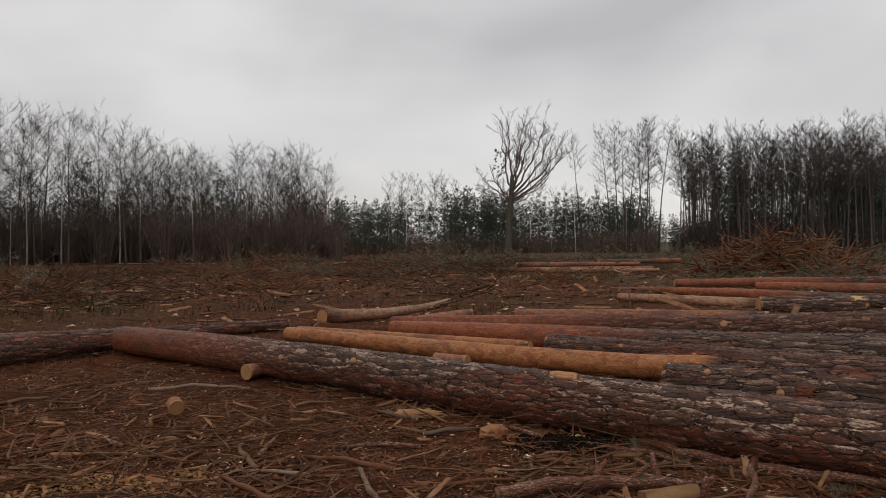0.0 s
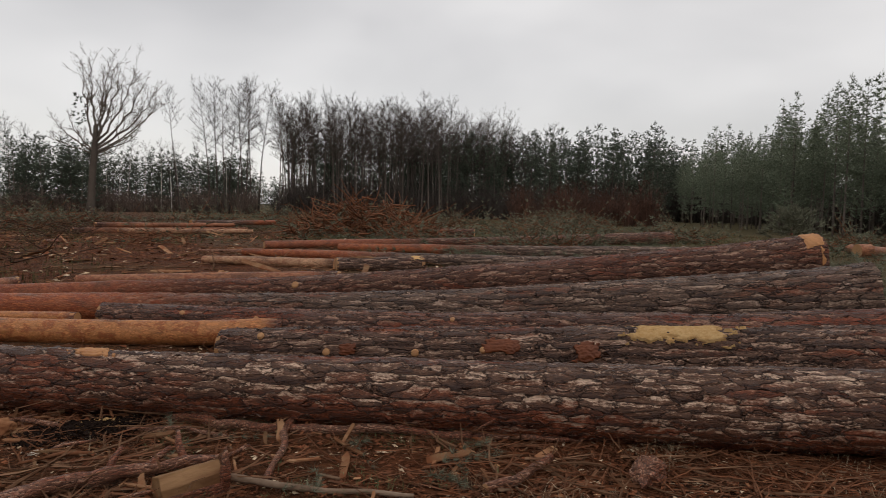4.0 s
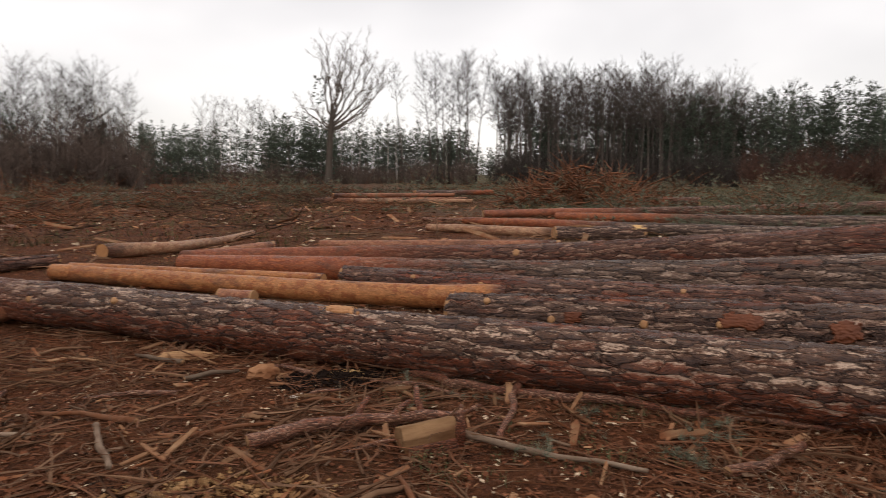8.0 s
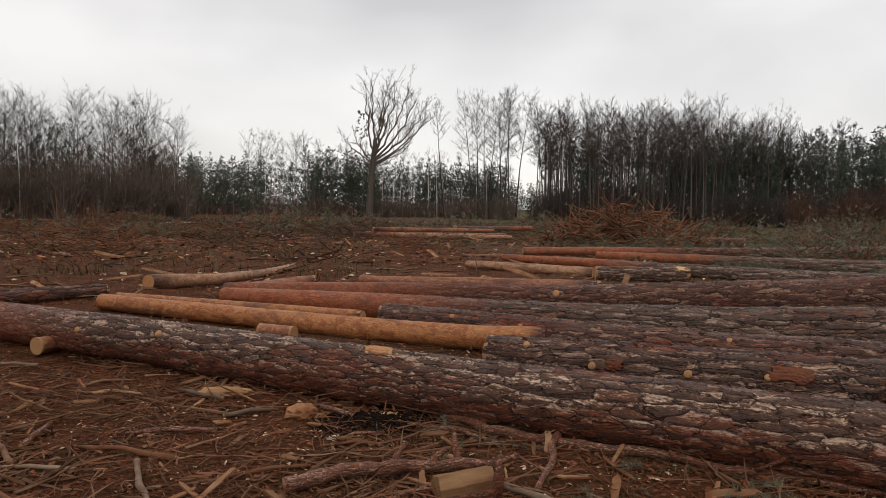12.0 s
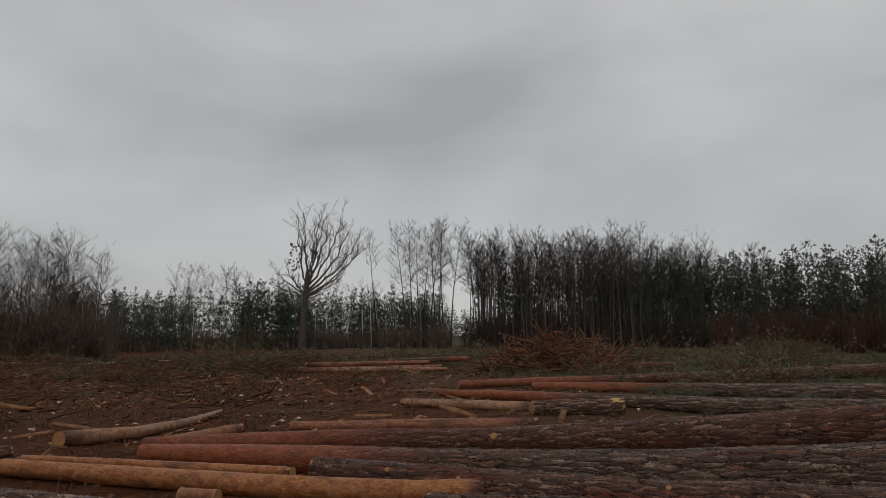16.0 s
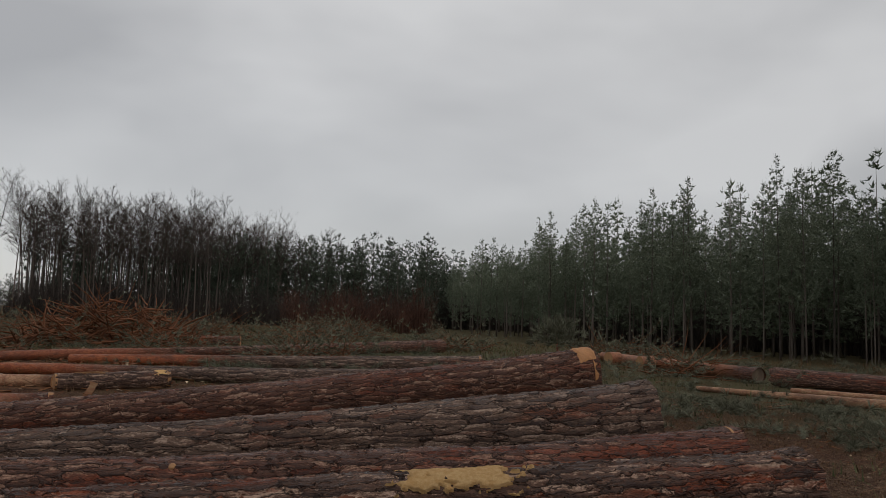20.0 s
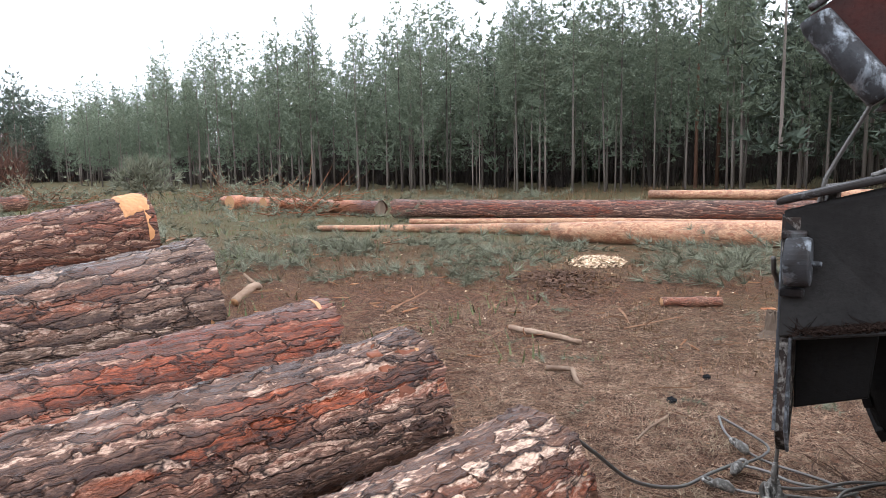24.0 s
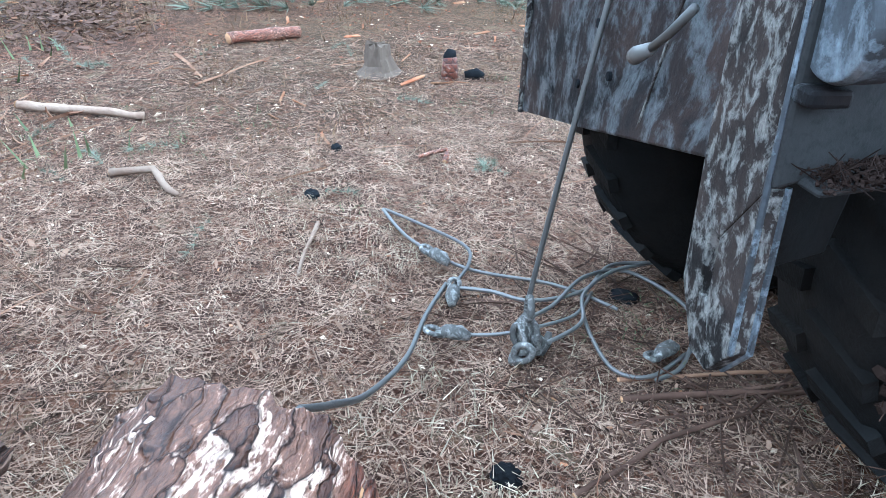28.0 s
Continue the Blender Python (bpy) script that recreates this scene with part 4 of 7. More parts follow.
def woods(name, makers, count, place, label, mats):
    """The rows behind: many simple trees in one mesh for stems and one for crowns."""
    a, b = Build(), Build()
    for i in range(count):
        trunk, crown = makers[i % len(makers)]
        x, y, s = place(i)
        q = Matrix.Translation((x, y, 0)) @ pose(0, 0, 0, 0, 0, rt.uniform(0, 360)) @ Matrix.Scale(s, 4)
        for src, dst in ((trunk, a), (crown, b)):
            o = len(dst.v)
            dst.v += [q @ Vector(v) for v in src.v]
            dst.u += src.u
            dst.f += [tuple(k + o for k in f) for f in src.f]
    ob = thing(name, label, "trees", kind="stuff")
    part("trunks", a, mats[0], ob)
    part("crowns", b, mats[1], ob)
    return ob


low_alders = [bare_tree(300 + i, 10.0, 0.09, 0.30, 2.9, 15, 6, low=True, thin=0.9, steep=30) for i in range(4)]
low_tall = [bare_tree(310 + i, 15.0, 0.13, 0.45, 2.6, 16, 6, low=True, thin=1.0, steep=28) for i in range(4)]
low_pines = [pine_tree(320 + i, 9.5, 0.06, 0.14, 2.2, 16, 5, 5, 5, 0.24, low=True, slim=0.85, peak=0.7) for i in range(5)]


def shrub(seed, h, n, w):
    """Many thin stems fanning up from one foot."""
    rr, b = random.Random(seed), Build()
    for _ in range(n):
        a, q = rr.uniform(0, 2 * math.pi), rr.random() ** 0.6
        foot = Vector((math.cos(a), math.sin(a), 0)) * rr.uniform(0, 0.5 * w)
        tip = foot + Vector((math.cos(a) * w * q, math.sin(a) * w * q, h * rr.uniform(0.45, 1.0)))
        side = Vector((math.sin(a), -math.cos(a), 0)) * rr.uniform(0.014, 0.03)
        b.tri(foot - side, foot + side, tip)
        for _ in range(4):
            p = foot.lerp(tip, rr.uniform(0.3, 0.95))
            d = Vector((rr.uniform(-1, 1), rr.uniform(-1, 1), rr.uniform(0.2, 1.3))).normalized() * h * rr.uniform(0.12, 0.32)
            e = d.cross(Vector((rr.uniform(-1, 1), rr.uniform(-1, 1), 0))).normalized() * 0.014
            b.tri(p - e, p + e, p + d)
    return b


shrubs = [shrub(500 + i, 3.2, 48, 1.1) for i in range(5)]


def thickets(name, places, label, mat, kind="stuff", scale=(0.7, 1.2)):
    b = Build()
    for x, y, k in places:
        src = rt.choice(shrubs)
        q = Matrix.Translation((x, y, 0)) @ pose(0, 0, 0, 0, 0, rt.uniform(0, 360)) @ Matrix.Scale(k * rt.uniform(*scale), 4)
        o = len(b.v)
        b.v += [q @ v for v in src.v]
        b.u += src.u
        b.f += [tuple(i + o for i in f) for f in src.f]
    return single(name, b, mat, label, "thicket", kind=kind, smooth=False)


def scatter(az0, az1, d0, d1, s0, s1):
    def place(i):
        x, y = at_bearing(rt.uniform(az0, az1), rt.uniform(d0, d1))
        return x, y, rt.uniform(s0, s1)
    return place


def behind_edge(i):
    p, n = edge_at(rt.random())
    p = p + n * rt.uniform(5, 36)
    return p.x, p.y, rt.uniform(0.75, 1.25)


woods("far_woods", low_alders, 110, scatter(-48, -11, 60, 84, 0.62, 0.86), "grey leafless wood beyond the clearing", (M_ALDER, M_TWIG_TREE))
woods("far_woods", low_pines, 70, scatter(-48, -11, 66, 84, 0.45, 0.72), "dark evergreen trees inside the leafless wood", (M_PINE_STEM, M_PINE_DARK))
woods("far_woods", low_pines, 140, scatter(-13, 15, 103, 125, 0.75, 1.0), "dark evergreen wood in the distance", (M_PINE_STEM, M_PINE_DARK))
woods("far_woods", low_tall, 210, scatter(17.9, 36, 96, 118, 0.84, 0.98), "dense dark leafless wood of tall stems", (M_ALDER, M_TWIG_TREE))
woods("far_woods", low_pines, 190, scatter(19.5, 58, 104, 128, 1.0, 1.38), "dark evergreen wood in the distance", (M_PINE_STEM, M_PINE_DARK))
woods("far_woods", low_pines, 40, scatter(13, 20, 170, 220, 0.75, 1.05), "hazy evergreen wood in the far distance", (M_PINE_STEM, M_PINE_DARK))
woods("plantation_rows", low_pines, 470, behind_edge, "dense rows of plantation pines", (M_PINE_STEM, M_PINE))
dense_pines = [pine_tree(340 + i, 9.5, 0.10, 0.03, 2.6, 16, 6, 6, 5, 0.30, low=True, slim=0.9, peak=0.55) for i in range(3)]


def deep_rows(i):
    p, n = edge_at(0.45 + 0.55 * (i + rt.random()) / 150)
    p = p + n * rt.uniform(16, 34)
    return p.x, p.y, rt.uniform(0.95, 1.2)


# deep backing rows get darker needles: the plantation's dim interior put into colour
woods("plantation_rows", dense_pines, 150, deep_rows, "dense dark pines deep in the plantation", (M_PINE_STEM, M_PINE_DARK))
# unseen ring of pines, added to keep low sky light off the logs
woods("forest_behind", low_pines, 170, lambda i: (*at_bearing(98 + 214 * (i + rt.random()) / 170, rt.uniform(26, 40)), rt.uniform(1.2, 1.6)), "unseen pine wood added to block low light", (M_PINE_STEM, M_PINE_DARK))
left_edge = [scatter(-46, -10, 56, 76, 0.8, 1.9)(i) for i in range(330)]
thickets("thicket", left_edge, "brown leafless undergrowth along the wood", M_THICKET)
thickets("thicket", [scatter(-11, 15.5, 90, 108, 0.6, 1.2)(i) for i in range(190)], "brown leafless undergrowth along the wood", M_THICKET)
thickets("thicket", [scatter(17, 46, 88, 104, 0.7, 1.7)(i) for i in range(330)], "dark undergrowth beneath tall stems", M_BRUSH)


def edge_brush(i):
    p, n = edge_at(rt.random())
    p = p + n * rt.uniform(7, 34)
    return p.x, p.y, rt.uniform(0.7, 1.4)


# brush added as dark fill where sky would show between the trunks
thickets("thicket", [edge_brush(i) for i in range(420)], "dead branches and dark filling brush under plantation pines", M_BRUSH)
def far_brush(i):
    p, n = edge_at(rt.uniform(0.0, 0.5))
    p = p + n * rt.uniform(9, 40)
    return p.x, p.y, rt.uniform(1.1, 1.9)


# more added dark fill for the far gaps beneath the crowns
thickets("thicket", [far_brush(i) for i in range(170)], "dark brush filling gaps behind plantation pines", M_BRUSH)
thickets("thicket", [scatter(43, 60, 98, 128, 1.2, 2.0)(i) for i in range(120)], "dark brush filling gaps in the far pine wood", M_BRUSH)
thickets("rust_bushes", [scatter(36, 47.5, 66, 80, 0.7, 1.5)(i) for i in range(55)], "rust-coloured bushes before the pine wood", M_RUST_BUSH)

# the lone old tree and its thin leaning neighbour
lone = thing("lone_tree", "large bare old tree with gnarled spreading limbs", "tree", at=(*at_bearing(3.9, 72), 0))
rl = random.Random(9)


def gnarled(b, p, d, length, r, level, lift):
    """A crooked limb that forks into thinner ones."""
    n = 6 if level < 2 else 4
    pts = bent(p, d, length, n, (0.20, 0.24, 0.26, 0.26)[min(3, level)], lift, rl)
    b.tube(pts, [max(0.009, r * (1 - 0.72 * i / n)) for i in range(n + 1)], 7 if level < 2 else 4 if level < 3 else 3, caps=False)
    if level >= 4:
        return
    for k in range((9, 6, 4, 3)[level]):
        f = rl.uniform(0.22 if level == 0 else 0.18, 0.99) * n
        i = min(n - 1, int(f))
        q = pts[i].lerp(pts[i + 1], f - i)
        e = (pts[i + 1] - pts[i]).normalized() + Vector((rl.uniform(-0.9, 0.9), rl.uniform(-0.9, 0.9), rl.uniform(-0.35, 0.75)))
        gnarled(b, q, e, length * rl.uniform(0.26, 0.5), r * (1 - 0.72 * f / n) * rl.uniform(0.42, 0.62), level + 1, lift * 0.8)


tk, cr = Build(), Build()
tk.tube([(0, 0, -0.2), (0.02, 0, 0.5), (0.08, 0.05, 2.2), (0.2, 0, 4.2), (0.34, 0, 5.8), (0.42, 0, 7.0), (0.42, 0, 8.2)], [0.50, 0.38, 0.33, 0.29, 0.29, 0.24, 0.14], 12)
# each limb: where it leaves the trunk, how far it reaches sideways and in depth, the height of its tip, its thickness
for z, ex, ey, ez, rad in ((7.6, 0.1, 0.3, 15.6, 0.13), (7.4, -0.7, -0.6, 14.4, 0.11), (7.2, 1.6, -0.5, 15.7, 0.13), (7.0, 2.7, 0.8, 15.4, 0.13), (6.9, 3.7, -0.8, 14.8, 0.12), (6.6, 4.6, 0.4, 14.0, 0.13), (6.4, 5.5, -0.2, 12.9, 0.12), (6.2, 5.9, 0.9, 11.7, 0.11),
                           (6.0, 4.9, -1.2, 10.4, 0.09), (6.2, 3.9, 0.8, 8.2, 0.08), (6.0, -1.8, 0.4, 10.4, 0.09), (6.2, -2.7, -0.3, 8.9, 0.08), (6.0, -3.0, 0.6, 7.6, 0.06), (5.8, 2.6, -0.5, 6.8, 0.06), (7.0, 1.4, 2.2, 14.2, 0.11), (7.0, 1.6, -2.4, 14.0, 0.11)):
    a, c = Vector((0.38, 0, z - 0.4)), Vector((ex, ey, z + 0.80 * (ez - z)))
    mid = a + Vector((0.74 * (ex - 0.38), 0.7 * ey, 0.38 * (ez - z)))
    pts = []
    for i in range(11):
        f = i / 10
        q = a * (1 - f) ** 2 + mid * 2 * f * (1 - f) + c * f * f
        pts.append(q + Vector((rl.uniform(-1, 1), rl.uniform(-1, 1), rl.uniform(-0.5, 0.5))) * (0.17 if i else 0.0))
    rads = [max(0.018, rad * (1 - 0.86 * i / 10)) for i in range(11)]
    cr.tube(pts, rads, 7, caps=False)
    span = (c - a).length
    for k in range(int(4 + 1.5 * span)):
        f = 10 * rl.uniform(0.22, 0.99)
        i = min(9, int(f))
        e = (pts[i + 1] - pts[i]).normalized() + Vector((rl.uniform(-0.75, 0.75), rl.uniform(-0.75, 0.75), rl.uniform(-0.15, 0.7)))
        gnarled(cr, pts[i].lerp(pts[i + 1], f - i), e, span * rl.uniform(0.14, 0.32), max(0.018, rads[i] * 0.5), 2, 0.04)
part("trunk", tk, M_OLD_STEM, lone)
part("crown", cr, M_OLD_STEM, lone)
cl = Build()
for k in range(34):
    q = Vector((rt.uniform(-1, 1), rt.uniform(-1, 1), rt.uniform(-1, 1)))
    tuft(cl, Vector((-0.75, 0.1, 9.6)) + Vector((q.x * 0.45, q.y * 0.3, q.z * 1.3)), q.normalized(), 0.30, 6, rt)
part("leafy_clump", cl, M_PINE_DARK, lone, "dark evergreen clump on a limb")
thin_tree = thing("thin_tree", "slim leaning bare tree with a small crown", "tree", at=(*at_bearing(10.0, 86), 0))
tk, cr = bare_tree(78, 13.5, 0.11, 0.72, 1.9, 12, 8, 0.10, lean=-0.16)
part("trunk", tk, M_ALDER, thin_tree)
part("crown", cr, M_TWIG_TREE, thin_tree)

# ---- logging machine: rear shield, arch and wheels ----
HOME = Vector((6.2, 0.9, 0))
REAR = Vector((0.944, -0.330, 0))      # across the machine
AHEAD = Vector((-0.330, -0.944, 0))    # towards its nose
skidder = thing("skidder", "muddy log skidder with dark steel rear shield and red arch", "logging machine", at=HOME)


def skid(name, made, mat, label="", parent=None, smooth=False, bevel=0.006):
    made.v = [Vector(p) - HOME for p in made.v]
    return part(name, made, mat, parent or skidder, label, smooth, bevel=bevel)


def on(p0, across, ahead, z):
    """A point of the machine from a corner, metres across it and ahead, and a height."""
    p = Vector((*p0, 0)) + REAR * across + AHEAD * ahead
    return Vector((p.x, p.y, z))


P0 = (5.845, 2.105)
plate = skid("side_plate", Build().solid([on(P0, -0.04, 0.0, 0.90), on(P0, -0.01, 0.0, 1.25), on(P0, 0.0, 0.40, 1.36), on(P0, -0.01, 0.28, 1.30), on(P0, -0.02, 0.30, 0.97)], REAR * 0.02), M_STEEL_IN, "dark grey steel side plate")
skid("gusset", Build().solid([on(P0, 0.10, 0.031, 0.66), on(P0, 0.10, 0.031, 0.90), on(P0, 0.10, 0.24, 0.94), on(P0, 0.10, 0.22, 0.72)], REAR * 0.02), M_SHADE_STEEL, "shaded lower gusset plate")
bar = Build()
slot_in = [on(P0, 0.055, 0, 0.78), on(P0, 0.085, 0, 0.78), on(P0, 0.075, 0, 0.67), on(P0, 0.045, 0, 0.67)]
outer = [on(P0, 0.0, 0, 1.245), on(P0, 0.172, 0, 1.245), on(P0, 0.16, 0, 0.90), on(P0, 0.135, 0, 0.66), on(P0, 0.06, 0, 0.565), on(P0, 0.0, 0, 0.565), on(P0, -0.055, 0, 0.64), on(P0, -0.03, 0, 0.90)]
top_half = [outer[0], outer[1], outer[2], slot_in[1], slot_in[0], outer[7]]
right_half = [outer[2], outer[3], outer[4], slot_in[2], slot_in[1]]
left_half = [outer[7], slot_in[0], slot_in[3], outer[5], outer[6]]
foot_half = [slot_in[3], slot_in[2], outer[4], outer[5]]
for piece in (top_half, right_half, left_half, foot_half):
    bar.solid(piece, AHEAD * 0.028)
skid("rear_bar", bar, M_STEEL_BAR, "scraped steel bar with a slotted foot", bevel=0.003)
skid("bar_doubler", Build().solid([on(P0, -0.012, -0.004, 1.235), on(P0, 0.02, -0.004, 1.235), on(P0, 0.01, -0.004, 0.98), on(P0, -0.02, -0.004, 0.98)], AHEAD * 0.05), M_STEEL_BAR, "worn doubling strip")
skid("top_lip", Build().solid([on(P0, -0.03, -0.02, 1.262), on(P0, 0.17, -0.02, 1.262), on(P0, 0.20, 0.42, 1.375), on(P0, -0.04, 0.42, 1.372)], (0, 0, 0.02)), M_LIP, "bent steel lip", bevel=0.008)
boss = skid("roller_boss", Build().tube([on(P0, -0.055, 0.012, 1.115), on(P0, -0.055, 0.02, 1.115), on(P0, -0.055, 0.070, 1.118), on(P0, -0.055, 0.076, 1.118)], [0.062, 0.066, 0.066, 0.060], 32), M_ROLLER, "bare steel roller boss", smooth=False, bevel=0.002)
skid("boss_bolt", Build().tube([on(P0, -0.055, 0.075, 1.112), on(P0, -0.055, 0.10, 1.112)], [0.008, 0.008], 8), M_ROLLER, parent=None)
skid("boss_bracket", Build().box(on(P0, -0.03, 0.03, 1.185), (0.03, 0.03, 0.012), pose(0, 0, 0, 0, 0, -19)), M_STEEL)
skid("boss_bracket", Build().box(on(P0, -0.03, 0.03, 1.03), (0.03, 0.03, 0.012), pose(0, 0, 0, 0, 0, -19)), M_STEEL)
skid("ledge", Build().solid([on(P0, -0.08, 0.04, 0.905), on(P0, 0.13, 0.02, 0.905), on(P0, 0.13, 0.27, 0.95), on(P0, -0.10, 0.27, 0.95)], (0, 0, 0.012)), M_STEEL_IN, "dirt-covered steel ledge")
# the wide shield plate with its fold and bolt holes
B0 = (6.01, 2.045)
shield = skid("shield_plate", Build().solid([on(B0, 0.0, 0.01, 0.86), on(B0, 0.0, 0.09, 1.29), on(B0, 0.60, 0.07, 1.275), on(B0, 1.26, 0.0, 1.255), on(B0, 1.255, -0.01, 0.525), on(B0, 0.62, 0.0, 0.69)], AHEAD * 0.025), M_STEEL, "worn brown steel shield plate")
skid("fold_seam", Build().tube([on(B0, 0.30, 0.010, 0.80), on(B0, 0.27, 0.036, 1.03), on(B0, 0.24, 0.082, 1.27)], [0.003, 0.0035, 0.003], 8), M_STEEL_BAR, "rusty weld seam")
skid("shield_rim", Build().solid([on(B0, -0.02, 0.07, 1.285), on(B0, 0.60, 0.055, 1.272), on(B0, 1.27, -0.02, 1.252), on(B0, 1.27, 0.06, 1.262), on(B0, -0.02, 0.16, 1.305)], (0, 0, 0.016)), M_STEEL_BAR, "scraped pale rim")
# worn bar edges as pale strips, with the edge highlights painted in
skid("edge_wear", Build().tube([on(P0, -0.056, -0.001, 0.64), on(P0, -0.03, -0.001, 0.90), on(P0, -0.001, -0.001, 1.24)], [0.005, 0.005, 0.004], 6), M_ROLLER, "bare worn edge", bevel=0)
skid("edge_wear", Build().tube([on(P0, 0.0, 0.03, 0.566), on(P0, -0.055, 0.03, 0.64), on(P0, -0.03, 0.03, 0.90)], [0.005, 0.006, 0.005], 6), M_ROLLER, "bare worn edge", bevel=0)
skid("edge_strip", Build().tube([on(B0, 1.262, -0.012, 0.52), on(B0, 1.268, -0.012, 1.255)], [0.012, 0.012], 8), M_STEEL_BAR, "scraped edge")
# bolt holes are flat discs, their dark inside put into the colour
for u, z in ((0.48, 0.86), (0.70, 0.78), (0.92, 0.70), (0.60, 0.95), (1.16, 0.62)):
    skid("bolt_hole", Build().tube([on(B0, u, -0.004, z), on(B0, u, 0.004, z)], [0.011, 0.011], 12), M_CHARRED, "dark bolt hole", bevel=0)
skid("choker_end", Build().tube([on(B0, 0.15, -0.05, 1.0), on(B0, 0.21, -0.05, 0.975), on(B0, 0.235, -0.045, 0.965)], [0.011, 0.016, 0.016], 12), M_CABLE, "steel cable ferrule", smooth=True, bevel=0)
skid("choker_line", Build().tube([on(B0, 0.17, -0.05, 0.99), on(B0, 0.08, -0.055, 1.04), on(B0, 0.02, -0.05, 1.09)], [0.008] * 3, 10), M_CABLE, "short steel cable", smooth=True, bevel=0)


def tyre(centre, radius, width, label, lugs=26):
    b = Build()
    prof = [(0.50, 0.42), (0.72, 0.52), (0.90, 0.50), (0.985, 0.36), (1.0, 0.0), (0.985, -0.36), (0.90, -0.50), (0.72, -0.52), (0.50, -0.42)]
    n, w = 56, len(prof)
    c = Vector(centre)
    for i in range(n):
        a = 2 * math.pi * i / n
        d = AHEAD * math.cos(a) + Vector((0, 0, math.sin(a)))
        for r, o in prof:
            b.v.append(c + d * (r * radius) + REAR * (o * width))
            b.u.append(0.0)
    for i in range(n):
        for q in range(w - 1):
            a, e = i * w + q, ((i + 1) % n) * w + q
            b.f.append((a, a + 1, e + 1, e))
    ob = skid("wheel", b, M_RUBBER, label, smooth=True, bevel=0)
    for i in range(lugs):
        for sgn in (-1, 1):
            a = 2 * math.pi * (i + 0.25 * sgn) / 26
            l = Build()
            q = []
            for off, da in ((0.03, 0.0), (0.44, 0.09), (0.44, 0.17), (0.03, 0.08)):
                d = AHEAD * math.cos(a + da) + Vector((0, 0, math.sin(a + da)))
                q.append(c + d * (radius * (0.985 if off < 0.4 else 0.955)) + REAR * (sgn * off * width))
            d = AHEAD * math.cos(a + 0.08) + Vector((0, 0, math.sin(a + 0.08)))
            l.solid(q, d * 0.03)
            skid("tread_lug", l, M_RUBBER, parent=ob, bevel=0)
    hub = Build().tube([c - REAR * width * 0.25, c + REAR * width * 0.25], [radius * 0.5, radius * 0.5], 24)
    skid("rim", hub, M_STEEL, parent=ob, bevel=0)
    return ob


rs = random.Random(31)
tyre((5.745, 1.115, 0.645), 0.645, 0.40, "muddy black rubber tyre")
# mud, needles and twigs stuck to the near wheel
mud, twg = Build(), Build()
for _ in range(900):
    a, q = rs.uniform(0, 2 * math.pi), 0.645 * math.sqrt(rs.uniform(0.25, 0.98))
    c = Vector((5.745, 1.115, 0.645)) + AHEAD * math.cos(a) * q + Vector((0, 0, math.sin(a) * q)) - REAR * (0.205 if q < 0.5 else 0.20)
    if rs.random() < 0.6:
        e = rs.uniform(0.004, 0.022)
        mud.box(c, (e, e * rs.uniform(0.5, 1), e * 0.5), pose(0, 0, 0, rs.uniform(-90, 90), rs.uniform(-90, 90), rs.uniform(0, 180)))
    else:
        d = Vector((rs.uniform(-1, 1), rs.uniform(-1, 1), rs.uniform(-1, 1))).normalized() * rs.uniform(0.02, 0.09)
        twg.tube([c, c + d * 0.5 - REAR * 0.01, c + d], [0.0014] * 3, 3, caps=False)
tagged(skid("caked_mud", mud, M_SOIL, "lumps of dried mud on the wheel", bevel=0), kind="stuff")
tagged(skid("stuck_twigs", twg, M_TWIG_GREY, "needles and twigs stuck in mud", bevel=0), kind="stuff")
tyre((6.74, 0.98, 0.60), 0.60, 0.40, "muddy black rubber tyre in shadow")

# dirt caught on the ledge
dirt = Build()
for _ in range(1100):
    p = on(P0, rs.uniform(-0.10, -0.03), 0.03 + 0.23 * rs.random() ** 0.6, 0)
    p.z = 0.917 + 0.18 * ((p - Vector((*P0, 0))).dot(AHEAD) - 0.03) + rs.uniform(0, 0.012)
    e = rs.uniform(0.001, 0.0035)
    dirt.box(p, (e, e * rs.uniform(0.5, 1), e * 0.6), pose(0, 0, 0, rs.uniform(-40, 40), rs.uniform(-40, 40), rs.uniform(0, 180)))
for _ in range(70):
    p = on(P0, rs.uniform(-0.10, -0.03), 0.03 + 0.23 * rs.random(), 0)
    p.z = 0.922 + 0.18 * ((p - Vector((*P0, 0))).dot(AHEAD) - 0.03)
    d = Vector((rs.uniform(-1, 1), rs.uniform(-1, 1), rs.uniform(0, 0.5))).normalized() * rs.uniform(0.02, 0.07)
    dirt.tube([p, p + d], [0.0012, 0.0008], 3, caps=False)
skid("caked_dirt", dirt, M_SOIL, "dry soil lying on the ledge", bevel=0)

# hull, axle and arch
skid("hull", Build().solid([on(P0, 0.47, 0.42, 0.66), on(P0, 0.47, 0.42, 1.30), on(P0, 0.47, 3.4, 1.35), on(P0, 0.47, 3.4, 0.66)], REAR * 0.50), M_RUBBER, "dark muddy hull")
skid("axle", Build().tube([on(P0, 0.1, 0.88, 0.64), on(P0, 1.1, 0.85, 0.62)], [0.13, 0.13], 16), M_RUBBER, "muddy axle")
A0 = (6.33, 1.78)
